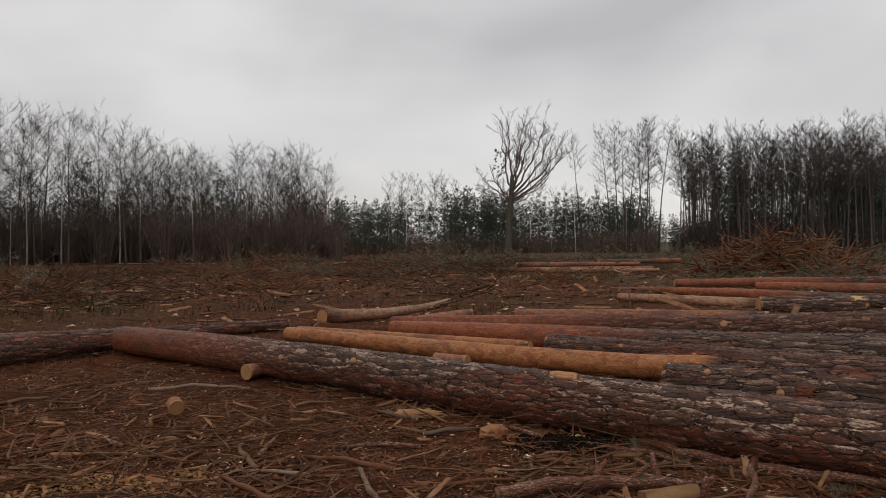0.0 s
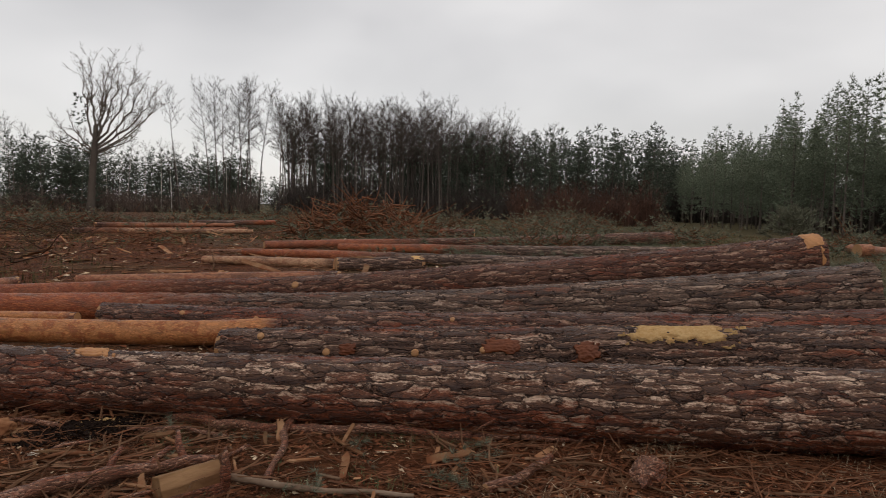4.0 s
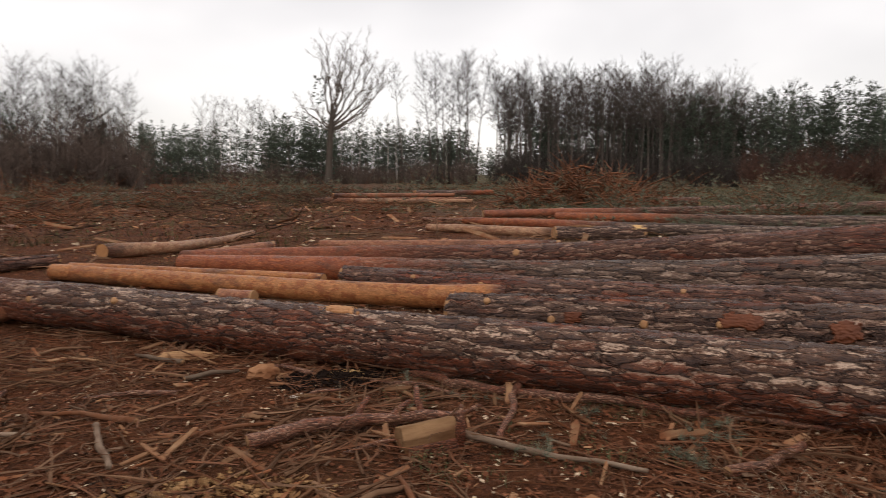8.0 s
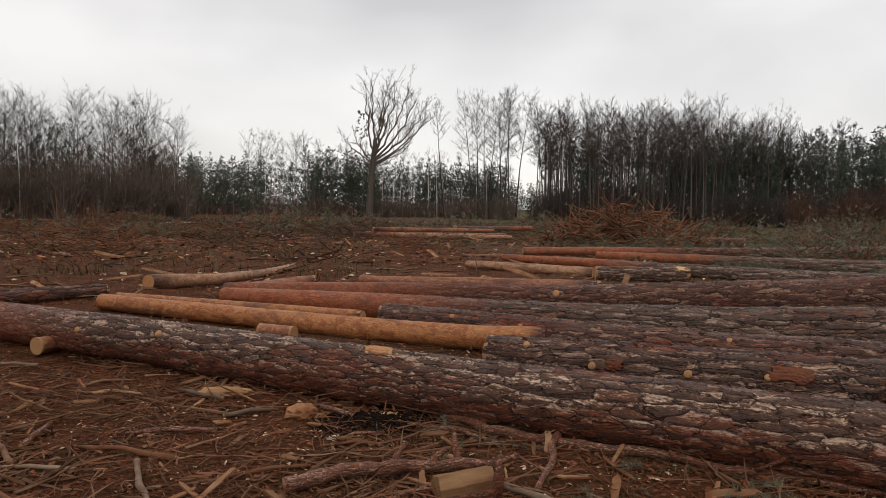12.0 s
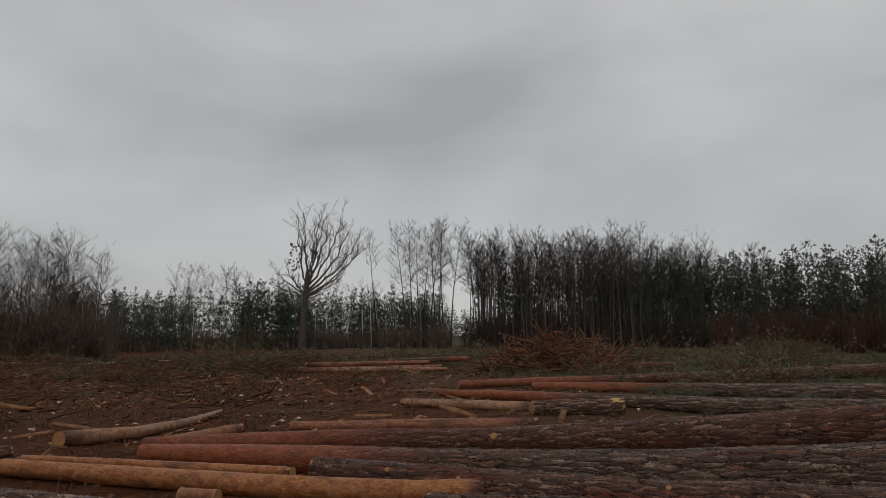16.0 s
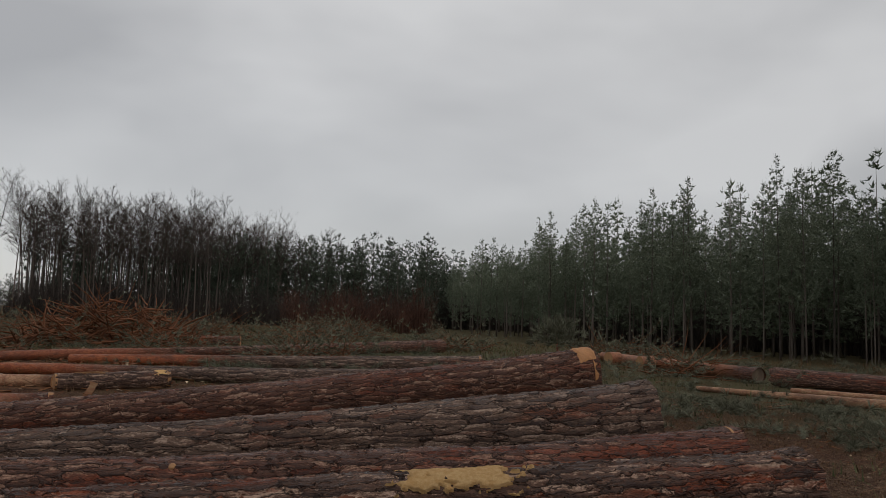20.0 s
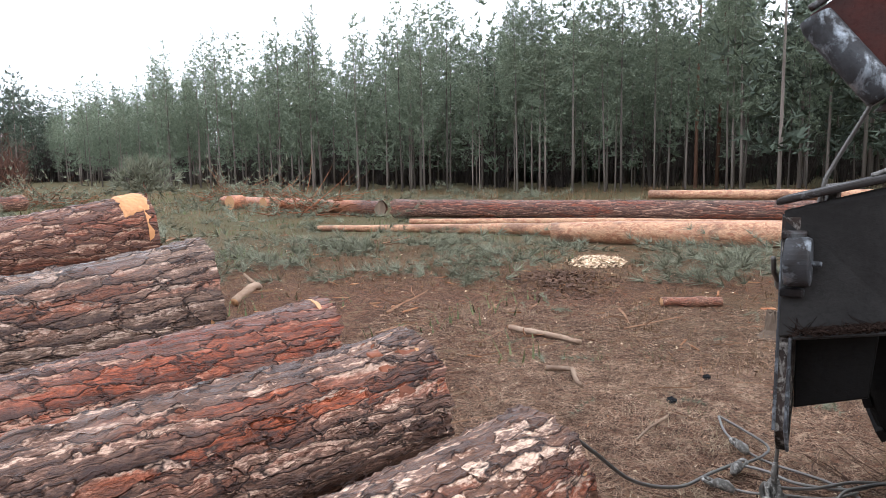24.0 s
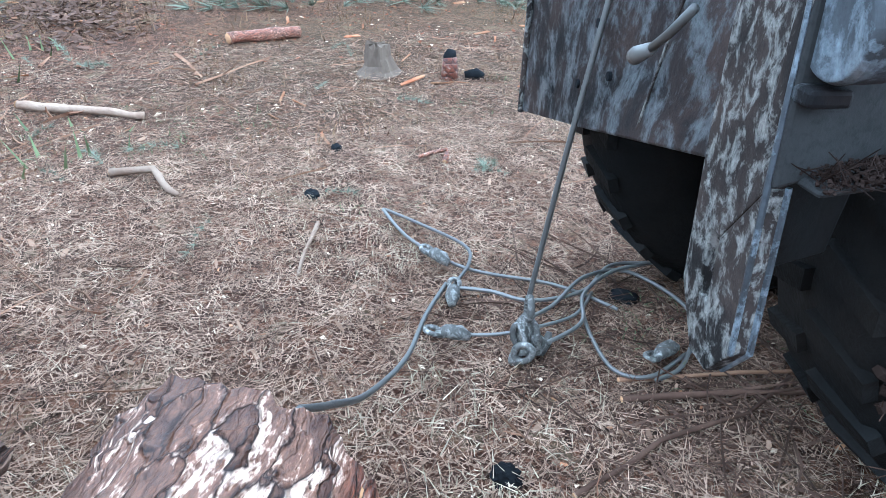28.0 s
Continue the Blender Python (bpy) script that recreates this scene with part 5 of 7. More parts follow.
skid("arch_plate", Build().solid([on(A0, 0.0, 0.10, 1.59), on(A0, 0.0, 0.245, 1.585), on(A0, 0.0, 0.30, 1.50), on(A0, 0.0, 0.30, 1.40), on(A0, 0.0, 0.42, 1.22), on(A0, 0.0, 0.75, 1.22), on(A0, 0.0, 0.80, 1.45), on(A0, 0.0, 0.55, 1.70), on(A0, 0.0, 0.26, 1.80), on(A0, 0.0, -0.05, 1.93), on(A0, 0.0, -0.16, 1.86)], REAR * 0.025), M_ARM, "faded red arch plate")
skid("arch_flange", Build().solid([on(A0, -0.04, 0.04, 1.535), on(A0, -0.04, 0.29, 1.49), on(A0, -0.04, 0.285, 1.515), on(A0, -0.04, 0.22, 1.60), on(A0, -0.04, 0.12, 1.605)], REAR * 0.03), M_STEEL, "dark cheek plate")
skid("arch_edge", Build().tube([on(A0, 0.0, -0.16, 1.88), on(A0, 0.0, -0.05, 1.945), on(A0, 0.0, 0.26, 1.815), on(A0, 0.0, 0.55, 1.715), on(A0, 0.0, 0.80, 1.46)], [0.014] * 5, 8), M_STEEL, "dark rolled edge")
skid("arch_pin", Build().tube([on(A0, -0.02, 0.17, 1.70), on(A0, 0.04, 0.17, 1.70)], [0.022, 0.022], 20), M_STEEL, "pivot pin")
skid("arch_roller", Build().tube([on(A0, -0.02, 0.07, 1.575), on(A0, -0.02, 0.06, 1.59), on(A0, -0.02, -0.13, 1.83), on(A0, -0.02, -0.14, 1.85)], [0.048, 0.055, 0.055, 0.05], 28), M_ROLLER, "polished steel fairlead roller", smooth=True, bevel=0)
skid("arch_plate_far", Build().solid([on(A0, 0.34, 0.10, 1.59), on(A0, 0.34, 0.30, 1.50), on(A0, 0.34, 0.42, 1.22), on(A0, 0.34, 0.75, 1.22), on(A0, 0.34, 0.55, 1.70), on(A0, 0.34, 0.0, 1.80)], REAR * 0.025), M_ARM, "faded red arch plate")


# ---- cables ----
def strand(points, radius, name="cable", label="twisted steel wire cable", parent=None, turns=95.0):
    """A laid wire rope: six strands wound round the line through the points."""
    pts = [Vector(p) for p in points]
    dense = []
    for i in range(len(pts) - 1):
        p0, p1, p2, p3 = pts[max(i - 1, 0)], pts[i], pts[i + 1], pts[min(i + 2, len(pts) - 1)]
        n = max(2, int((p2 - p1).length / 0.006))
        for k in range(n):
            t = k / n
            dense.append(0.5 * ((2 * p1) + (p2 - p0) * t + (2 * p0 - 5 * p1 + 4 * p2 - p3) * t * t + (3 * p1 - p0 - 3 * p2 + p3) * t ** 3))
    dense.append(pts[-1])
    b, radius = Build(), radius * 0.85
    side, run, w = None, 0.0, 20
    for i, p in enumerate(dense):
        d = (dense[min(i + 1, len(dense) - 1)] - dense[max(i - 1, 0)]).normalized()
        if side is None:
            side = d.cross(Vector((0.3, 0.2, 1))).normalized()
        side = (side - d * side.dot(d)).normalized()
        up = d.cross(side)
        run += (p - dense[i - 1]).length if i else 0.0
        for k in range(w):
            a = 2 * math.pi * k / w
            r = radius * (0.66 + 0.46 * abs(math.cos(2.5 * (a - run * turns))))
            b.v.append(p + (side * math.cos(a) + up * math.sin(a)) * r)
            b.u.append(0.0)
    for i in range(len(dense) - 1):
        for k in range(w):
            a, c = i * w + k, i * w + (k + 1) % w
            b.f.append((a, c, c + w, a + w))
    b.f.append(tuple(range(w - 1, -1, -1)))
    b.f.append(tuple(range((len(dense) - 1) * w, len(dense) * w)))
    if parent:
        return part(name, b, M_CABLE, parent, label)
    return single(name, b, M_CABLE, label, "cable", group="winch cables")


HOOK = Vector((6.60, 1.93, 0.0))
strand([on(A0, 0.138, 0.035, 1.60), on(A0, 0.14, 0.025, 1.56), on(B0, 0.54, 0.062, 1.35), on(B0, 0.54, 0.040, 1.29), on(B0, 0.545, 0.022, 1.18), on(B0, 0.57, -0.045, 0.65), HOOK + Vector((0.015, -0.005, 0.20))], 0.0085, "winch_cable", "taut twisted steel winch cable")
for lane in ([(0.10, 0.8, 1.60), (0.10, 0.50, 1.51), (0.10, 0.421, 1.482), (0.10, 0.339, 1.435), (0.10, 0.27, 1.385), (0.09, 0.235, 1.355), (0.07, 0.20, 1.34)],
             [(0.10, 0.8, 1.42), (0.10, 0.50, 1.40), (0.10, 0.434, 1.398), (0.10, 0.343, 1.392), (0.09, 0.282, 1.372), (0.07, 0.23, 1.352)],
             [(0.12, 0.8, 1.55), (0.12, 0.50, 1.49), (0.12, 0.426, 1.463), (0.12, 0.361, 1.423), (0.12, 0.30, 1.40), (0.11, 0.25, 1.365)]):
    strand([on(P0, *p) for p in lane], 0.009, "winch_cable", "slack steel cable draped over the shield")
strand([on(A0, 0.05, 0.9, 1.95), on(A0, 0.02, 0.3, 1.90), on(A0, 0.0, -0.05, 1.98)], 0.011, "winch_cable", "steel cable over the arch")
strand([(7.00, 1.995, 0.03), (6.86, 2.13, 0.03), (6.66, 2.28, 0.05), (6.44, 2.47, 0.16), (6.22, 2.62, 0.36), (6.12, 2.70, 0.46)], 0.0085, "choker_cable", "dark twisted choker cable tied to a log")
strand([(7.62, 1.98, 0.02), (7.42, 1.90, 0.03), (7.2, 1.83, 0.04), (7.08, 1.87, 0.04), (6.97, 1.99, 0.03)], 0.007, "choker_cable", "pale steel cable loop on the ground")
strand([(7.62, 1.985, 0.02), (7.35, 1.98, 0.02), (7.08, 1.88, 0.02), (6.86, 1.66, 0.03), (6.66, 1.55, 0.03)], 0.007, "choker_cable", "pale steel cable loop on the ground")
strand([(6.66, 1.90, 0.08), (6.72, 1.76, 0.06), (6.84, 1.55, 0.05), (6.82, 1.38, 0.04), (6.6, 1.33, 0.03), (6.46, 1.42, 0.03), (6.36, 1.55, 0.02), (6.34, 1.66, 0.02)], 0.0075, "choker_cable", "coiled steel cable on the ground")
strand([(6.98, 2.0, 0.03), (6.88, 1.90, 0.05), (6.78, 1.80, 0.05), (6.78, 1.60, 0.04), (6.88, 1.42, 0.04), (6.85, 1.28, 0.04)], 0.0075, "choker_cable", "coiled steel cable on the ground")
strand([(6.56, 1.88, 0.06), (6.62, 1.72, 0.05), (6.75, 1.62, 0.05), (6.82, 1.45, 0.06), (6.80, 1.25, 0.07)], 0.0075, "choker_cable", "coiled steel cable on the ground")
strand([(6.70, 1.66, 0.03), (6.56, 1.72, 0.03), (6.42, 1.74, 0.02), (6.36, 1.66, 0.02), (6.40, 1.50, 0.02), (6.42, 1.40, 0.02)], 0.007, "choker_cable", "coiled steel cable on the ground")
strand([(6.74, 2.10, 0.03), (6.68, 2.00, 0.04), (6.64, 1.90, 0.06), (6.66, 1.72, 0.05), (6.76, 1.58, 0.04)], 0.006, "choker_cable", "coiled steel cable on the ground")


def link_ring(b, centre, across, along, r, thick):
    pts = [Vector(centre) + Vector(across) * (math.cos(a) * r * 0.7) + Vector(along) * (math.sin(a) * r) for a in [2 * math.pi * i / 14 for i in range(15)]]
    b.tube(pts, [thick] * 15, 7, caps=False)


hook = thing("choker_hook", "polished steel choker hook hanging on a cable", "hook", at=HOOK)
hb = Build()
link_ring(hb, (0, 0, 0.165), (0.94, -0.33, 0), (0, 0, 1), 0.035, 0.011)
part("eye", hb, M_HOOK, hook)
hb = Build().tube([(0, 0, 0.14), (0.01, 0.0, 0.11), (0.0, 0.01, 0.075), (-0.01, 0.0, 0.05)], [0.018, 0.028, 0.03, 0.02], 12)
part("body", hb, M_HOOK, hook)
hb = Build().tube([(-0.01, 0.0, 0.06), (-0.02, -0.01, 0.03), (-0.01, -0.05, 0.012), (0.01, -0.085, 0.02), (0.02, -0.095, 0.045)], [0.02, 0.02, 0.018, 0.014, 0.009], 12)
part("claw", hb, M_HOOK, hook)
hb = Build()
link_ring(hb, (-0.01, 0.03, 0.09), (0.5, 0.6, 0), (0.2, 0, 0.9), 0.035, 0.010)
part("link", hb, M_HOOK, hook)
for k, (bx, by, bz, tilt) in enumerate(((-0.012, 0.008, 0.085, 20), (-0.030, 0.018, 0.05, -35), (0.018, -0.02, 0.045, 60))):
    hb = Build()
    m = Matrix.Translation((bx, by, bz)) @ pose(0, 0, 0, 0, tilt, 40 * k)
    for q in (-0.022, 0.022):
        link_ring(hb, m @ Vector((0, q, 0)), m.to_3x3() @ Vector((1, 0, 0)), m.to_3x3() @ Vector((0, 0, 1)), 0.034, 0.010)
    hb.tube([m @ Vector((0.0, -0.03, -0.04)), m @ Vector((0.0, 0.0, -0.046)), m @ Vector((0.0, 0.03, -0.04))], [0.016, 0.02, 0.016], 10)
    part("bell", hb, M_HOOK, hook, "worn steel choker bell")
for x, y, a in ((7.16, 1.95, 20), (6.92, 2.01, -30), (6.73, 2.10, 60), (6.42, 1.56, 100)):
    sl = thing("choker_slider", "steel choker slider lying on the litter", "hook", m=Matrix.Translation((x, y, 0.03)) @ pose(0, 0, 0, 0, 0, a), group="choker sliders")
    part("body", Build().tube([(-0.05, 0, 0), (-0.02, 0, 0.012), (0.02, 0, 0.014), (0.05, 0, 0)], [0.012, 0.024, 0.022, 0.012], 10), M_HOOK, sl)
    kb = Build()
    link_ring(kb, (0.06, 0.0, 0.012), (0, 1, 0), (1, 0, 0.2), 0.025, 0.008)
    part("ring", kb, M_HOOK, sl)

# ---- litter and slash on the clearing ----
rd = random.Random(21)


def lying_twig(b, x, y, length, r, lift=0.0, rise=0.15, bend=0.25, sides=3, seg=3):
    a, el = rd.uniform(0, 2 * math.pi), rd.uniform(-0.05, rise)
    d = Vector((math.cos(a), math.sin(a), el))
    p = Vector((x, y, ground_z(x, y) + r + lift))
    pts = [p]
    for _ in range(seg):
        d = (d + Vector((rd.uniform(-bend, bend), rd.uniform(-bend, bend), rd.uniform(-0.08, 0.08)))).normalized()
        p = p + d * (length / seg)
        p.z = max(p.z, ground_z(p.x, p.y) + 0.4 * r)
        pts.append(p.copy())
    b.tube(pts, [r * (1 - 0.22 * i) for i in range(seg + 1)], sides, caps=False)
    if r > 0.0055 and rd.random() < 0.6:
        for _ in range(rd.randint(1, 3)):
            q = pts[rd.randint(1, seg - 1)]
            e = (d + Vector((rd.uniform(-1, 1), rd.uniform(-1, 1), rd.uniform(0, 0.35)))).normalized() * length * rd.uniform(0.12, 0.4)
            m = q + e * 0.5 + Vector((rd.uniform(-0.1, 0.1), rd.uniform(-0.1, 0.1), 0)) * length * 0.4
            b.tube([q, m, q + e], [r * 0.55, r * 0.42, r * 0.22], 3, caps=False)


def crumb(b, x, y, size):
    """A small folded flake of bark or wood."""
    a, c = rd.uniform(0, 6.28), rd.uniform(0.25, 0.6)
    u, v = Vector((math.cos(a), math.sin(a), rd.uniform(-0.35, 0.35))) * size, Vector((-math.sin(a), math.cos(a), rd.uniform(-0.35, 0.35))) * size * c
    p = Vector((x, y, ground_z(x, y) + 0.003 + 0.35 * size * rd.random()))
    w = Vector((0, 0, size * rd.uniform(0.05, 0.3)))
    b.tri(p - u * rd.uniform(0.6, 1), p + v + w, p - v + w)
    b.tri(p + u * rd.uniform(0.6, 1), p - v + w, p + v + w)


def chip(b, x, y, size, flat=0.3):
    a = rd.uniform(0, 2 * math.pi)
    u = Vector((math.cos(a), math.sin(a), rd.uniform(-flat, flat))) * size
    v = Vector((-math.sin(a), math.cos(a), rd.uniform(-flat, flat))) * size * rd.uniform(0.25, 0.6)
    p = Vector((x, y, ground_z(x, y) + 0.008 + 0.3 * size * rd.random()))
    q = [p - u - v * rd.uniform(0.4, 1), p + u * rd.uniform(0.6, 1) - v, p + u + v * rd.uniform(0.3, 1), p - u * rd.uniform(0.5, 1) + v]
    q = [(a_ + (b_ - a_) * k_) for a_, b_, k_ in ((q[0], q[1], 0.0), (q[0], q[1], rd.uniform(0.5, 0.9)), (q[1], q[2], rd.uniform(0.3, 0.7)), (q[2], q[3], rd.uniform(0.1, 0.5)), (q[3], q[0], rd.uniform(0.0, 0.4)))]
    b.solid(q, (0, 0, size * 0.10))


def slab(b, x, y, length):
    """A torn strip of bark or split wood, several times longer than wide."""
    a = rd.uniform(0, 2 * math.pi)
    u = Vector((math.cos(a), math.sin(a), rd.uniform(-0.12, 0.3)))
    v = Vector((-math.sin(a), math.cos(a), rd.uniform(-0.6, 0.6))) * length * rd.uniform(0.05, 0.13)
    p = Vector((x, y, ground_z(x, y) + 0.006))
    n = 4
    left = [p + u * length * (i / n) + v * rd.uniform(0.5, 1.0) for i in range(n + 1)]
    right = [p + u * length * (i / n + rd.uniform(-0.06, 0.06)) - v * rd.uniform(0.5, 1.0) for i in range(n, -1, -1)]
    b.solid(left + [p + u * length * rd.uniform(1.0, 1.15)] + right, (0, 0, 0.004 + 0.02 * length))


def sliver(b, x, y, length, w, up):
    a = rd.uniform(0, 2 * math.pi)
    d = Vector((math.cos(a), math.sin(a), rd.uniform(0.0, up)))
    s = Vector((-math.sin(a), math.cos(a), rd.uniform(-0.5, 0.5))).normalized() * w
    p = Vector((x, y, ground_z(x, y) + 0.004))
    m = p + d * length * 0.5 + Vector((rd.uniform(-0.2, 0.2), rd.uniform(-0.2, 0.2), rd.uniform(0, 0.1))) * length * 0.4
    b.tri(p - s, p + s, m)
    b.tri(m - s * 0.6, m + s * 0.6, p + d * length)


def tuft_grass(b, x, y, h, n, spread=0.06, w=0.003):
    for _ in range(n):
        a = rd.uniform(0, 2 * math.pi)
        f = Vector((x + rd.uniform(-spread, spread), y + rd.uniform(-spread, spread), 0))
        f.z = ground_z(f.x, f.y) - 0.005
        lean = Vector((math.cos(a), math.sin(a), 0)) * rd.uniform(0.1, 0.8)
        m = f + (lean * 0.5 + Vector((0, 0, 0.42))) * h * rd.uniform(0.6, 1.1)
        t = m + (lean * 1.0 + Vector((0, 0, 0.12))) * h * rd.uniform(0.4, 0.8)
        s = Vector((-math.sin(a), math.cos(a), 0)) * w
        b.tri(f - s, f + s, m)
        b.tri(m - s * 0.7, m + s * 0.7, t)


def patch(x0, x1, y0, y1):
    return rd.uniform(x0, x1), rd.uniform(y0, y1)


def clump(x, y, scale, seed):
    return noise.noise(Vector((x * scale, y * scale, seed)))


def stuff(name, build, mat, label, category):
    return single(name, build, mat, label, category, kind="stuff", smooth=False)


def fill(n, box, grow, keep=None):
    made = 0
    while made < n:
        x, y = patch(*box)
        if keep and not keep(x, y):
            made += 0.2
            continue
        grow(x, y)
        made += 1


FORE = (-6.0, 4.6, 2.2, 9.5)
FEET = (5.4, 10.5, -0.8, 4.6)
MIDDLE = (-16.0, 16.0, 10.0, 40.0)
tw = Build()
fill(6500, FORE, lambda x, y: lying_twig(tw, x, y, rd.uniform(0.06, 0.5), rd.choice((0.002, 0.003, 0.004, 0.006, 0.008))), lambda x, y: clump(x, y, 0.9, 2.0) > -0.25)
fill(1200, (2.0, 5.5, 1.0, 5.5), lambda x, y: lying_twig(tw, x, y, rd.uniform(0.1, 0.5), rd.choice((0.003, 0.004, 0.006))))
stuff("twig_litter", tw, M_TWIG, "dead brown twigs strewn over the ground", "twigs")
tw = Build()
fill(700, FEET, lambda x, y: lying_twig(tw, x, y, rd.uniform(0.06, 0.3), rd.choice((0.0015, 0.002, 0.003))))
# extra dark twigs here also stand in for the machine's shade on the ground
fill(800, (5.75, 7.0, 0.5, 2.0), lambda x, y: lying_twig(tw, x, y, rd.uniform(0.08, 0.4), rd.choice((0.0015, 0.002, 0.003, 0.005))))
stuff("twig_litter", tw, M_TWIG_GREY, "thin grey-brown twigs on the needle litter", "twigs")
tw = Build()
fill(1500, FORE, lambda x, y: lying_twig(tw, x, y, rd.uniform(0.12, 0.6), rd.choice((0.004, 0.006, 0.008, 0.011)), bend=0.4, seg=4), lambda x, y: clump(x, y, 0.7, 5.0) > -0.1)
fill(160, FEET, lambda x, y: lying_twig(tw, x, y, rd.uniform(0.1, 0.45), rd.choice((0.003, 0.004, 0.006))))
fill(800, MIDDLE, lambda x, y: lying_twig(tw, x, y, rd.uniform(0.3, 1.2), rd.uniform(0.010, 0.028), rise=0.10), lambda x, y: clump(x, y, 0.25, 4.0) > 0.0)
fill(260, (9.0, 30.0, 2.0, 30.0), lambda x, y: lying_twig(tw, x, y, rd.uniform(0.2, 0.8), rd.uniform(0.005, 0.016), rise=0.12))
stuff("twig_litter", tw, M_TWIG_PALE, "pale barkless twigs strewn over the ground", "twigs")
tw = Build()
fill(650, (-4.8, 3.4, 3.0, 7.4), lambda x, y: lying_twig(tw, x, y, rd.uniform(0.18, 0.75), rd.uniform(0.005, 0.014), bend=0.35, sides=5, seg=5, rise=0.25), lambda x, y: clump(x, y, 0.8, 21.0) > -0.1 and y < 7.3 - 0.75 * x)
fill(70, (-16, 9, 15, 36), lambda x, y: lying_twig(tw, x, y, rd.uniform(0.4, 1.2), rd.uniform(0.015, 0.03), bend=0.3, sides=5, seg=4, rise=0.4))
stuff("stick_litter", tw, M_STICK_LITTER, "weathered tan sticks scattered in the slash", "sticks")
sl = Build()
fill(520, (-4.8, 3.4, 3.0, 7.4), lambda x, y: slab(sl, x, y, rd.uniform(0.06, 0.24)), lambda x, y: y < 7.3 - 0.75 * x)
fill(160, (-14, 8, 12, 34), lambda x, y: slab(sl, x, y, rd.uniform(0.25, 0.8)))
fill(200, (8.5, 16, -6, 8), lambda x, y: slab(sl, x, y, rd.uniform(0.04, 0.16)))
stuff("bark_slabs", sl, M_SLAB, "torn slabs of reddish bark and split wood", "bark")
ch = Build()
fill(2600, FORE, lambda x, y: chip(ch, x, y, rd.uniform(0.005, 0.020)), lambda x, y: clump(x, y, 0.8, 8.0) > -0.2)
fill(250, FEET, lambda x, y: chip(ch, x, y, rd.uniform(0.004, 0.012)))
fill(700, (2.0, 6.0, 1.0, 5.0), lambda x, y: chip(ch, x, y, rd.uniform(0.008, 0.03)))
fill(1700, MIDDLE, lambda x, y: chip(ch, x, y, rd.uniform(0.03, 0.13)), lambda x, y: clump(x, y, 0.3, 9.0) > -0.05)
cb = Build()
fill(26000, (-4.6, 4.6, 2.8, 8.0), lambda x, y: crumb(cb, x, y, rd.uniform(0.007, 0.03)))
fill(4500, (2.0, 5.5, 1.0, 5.0), lambda x, y: crumb(cb, x, y, rd.uniform(0.006, 0.022)))
fill(7000, (-12, 9, 8, 24), lambda x, y: crumb(cb, x, y, rd.uniform(0.02, 0.07)))
fill(7000, (-18, 14, 18, 42), lambda x, y: crumb(cb, x, y, rd.uniform(0.05, 0.16)), lambda x, y: clump(x, y, 0.2, 3.0) > -0.2)
fill(4000, (10, 16, -6, 9), lambda x, y: crumb(cb, x, y, rd.uniform(0.01, 0.03)))
stuff("bark_crumbs", cb, M_CRUMB, "reddish-brown crumbs of bark on the soil", "bark")
cb = Build()
fill(3400, FORE, lambda x, y: crumb(cb, x, y, rd.uniform(0.006, 0.030)), lambda x, y: clump(x, y, 0.9, 15.0) > -0.05)
fill(700, (-14, 12, 12, 36), lambda x, y: crumb(cb, x, y, rd.uniform(0.04, 0.13)))
fill(1100, FEET, lambda x, y: crumb(cb, x, y, rd.uniform(0.004, 0.016)))
fill(900, (9, 16, -6, 9), lambda x, y: crumb(cb, x, y, rd.uniform(0.01, 0.03)))
stuff("pale_splinters", cb, M_SAWDUST_PALE, "pale fresh wood splinters on the ground", "wood chips")
stuff("wood_chips", ch, M_CHIP, "pale and reddish wood and bark chips", "wood chips")
nl = Build()
fill(12000, FORE, lambda x, y: sliver(nl, x, y, rd.uniform(0.06, 0.2), rd.uniform(0.001, 0.003), 0.2))
fill(7000, (10.0, 16.0, -5.0, 9.0), lambda x, y: sliver(nl, x, y, rd.uniform(0.12, 0.3), rd.uniform(0.002, 0.005), 0.3))
stuff("needle_litter", nl, M_NEEDLE_LITTER, "reddish-brown pine needle litter", "needles")
nl = Build()
fill(26000, FEET, lambda x, y: sliver(nl, x, y, rd.uniform(0.04, 0.14), rd.uniform(0.0012, 0.0030), 0.2))
fill(22000, (5.9, 8.6, 0.6, 3.4), lambda x, y: sliver(nl, x, y, rd.uniform(0.04, 0.12), rd.uniform(0.0010, 0.0026), 0.25))
stuff("needle_litter", nl, M_FEET_LITTER, "greyish pine needle litter by the machine", "needles")
nl = Build()
fill(7000, FEET, lambda x, y: sliver(nl, x, y, rd.uniform(0.05, 0.17), rd.uniform(0.0008, 0.0018), 0.2))
fill(1200, FORE, lambda x, y: sliver(nl, x, y, rd.uniform(0.08, 0.25), rd.uniform(0.001, 0.003), 0.3))
stuff("straw_litter", nl, M_DRY_GRASS, "straw-coloured dead grass and needles", "grass")
nl = Build()
fill(22000, FEET, lambda x, y: sliver(nl, x, y, rd.uniform(0.04, 0.13), rd.uniform(0.0012, 0.0032), 0.24))
fill(1800, FEET, lambda x, y: crumb(nl, x, y, rd.uniform(0.006, 0.02)))
stuff("needle_litter", nl, M_TWIG_GREY, "dark rotting needles and bark bits", "needles")
lf = Build()
fill(700, FEET, lambda x, y: chip(lf, x, y, rd.uniform(0.008, 0.022), 0.6))
fill(350, FORE, lambda x, y: slab(lf, x, y, rd.uniform(0.04, 0.12)))
stuff("leaf_litter", lf, M_LITTER, "curled dead leaves and bark scales", "leaves")
gr = Build()
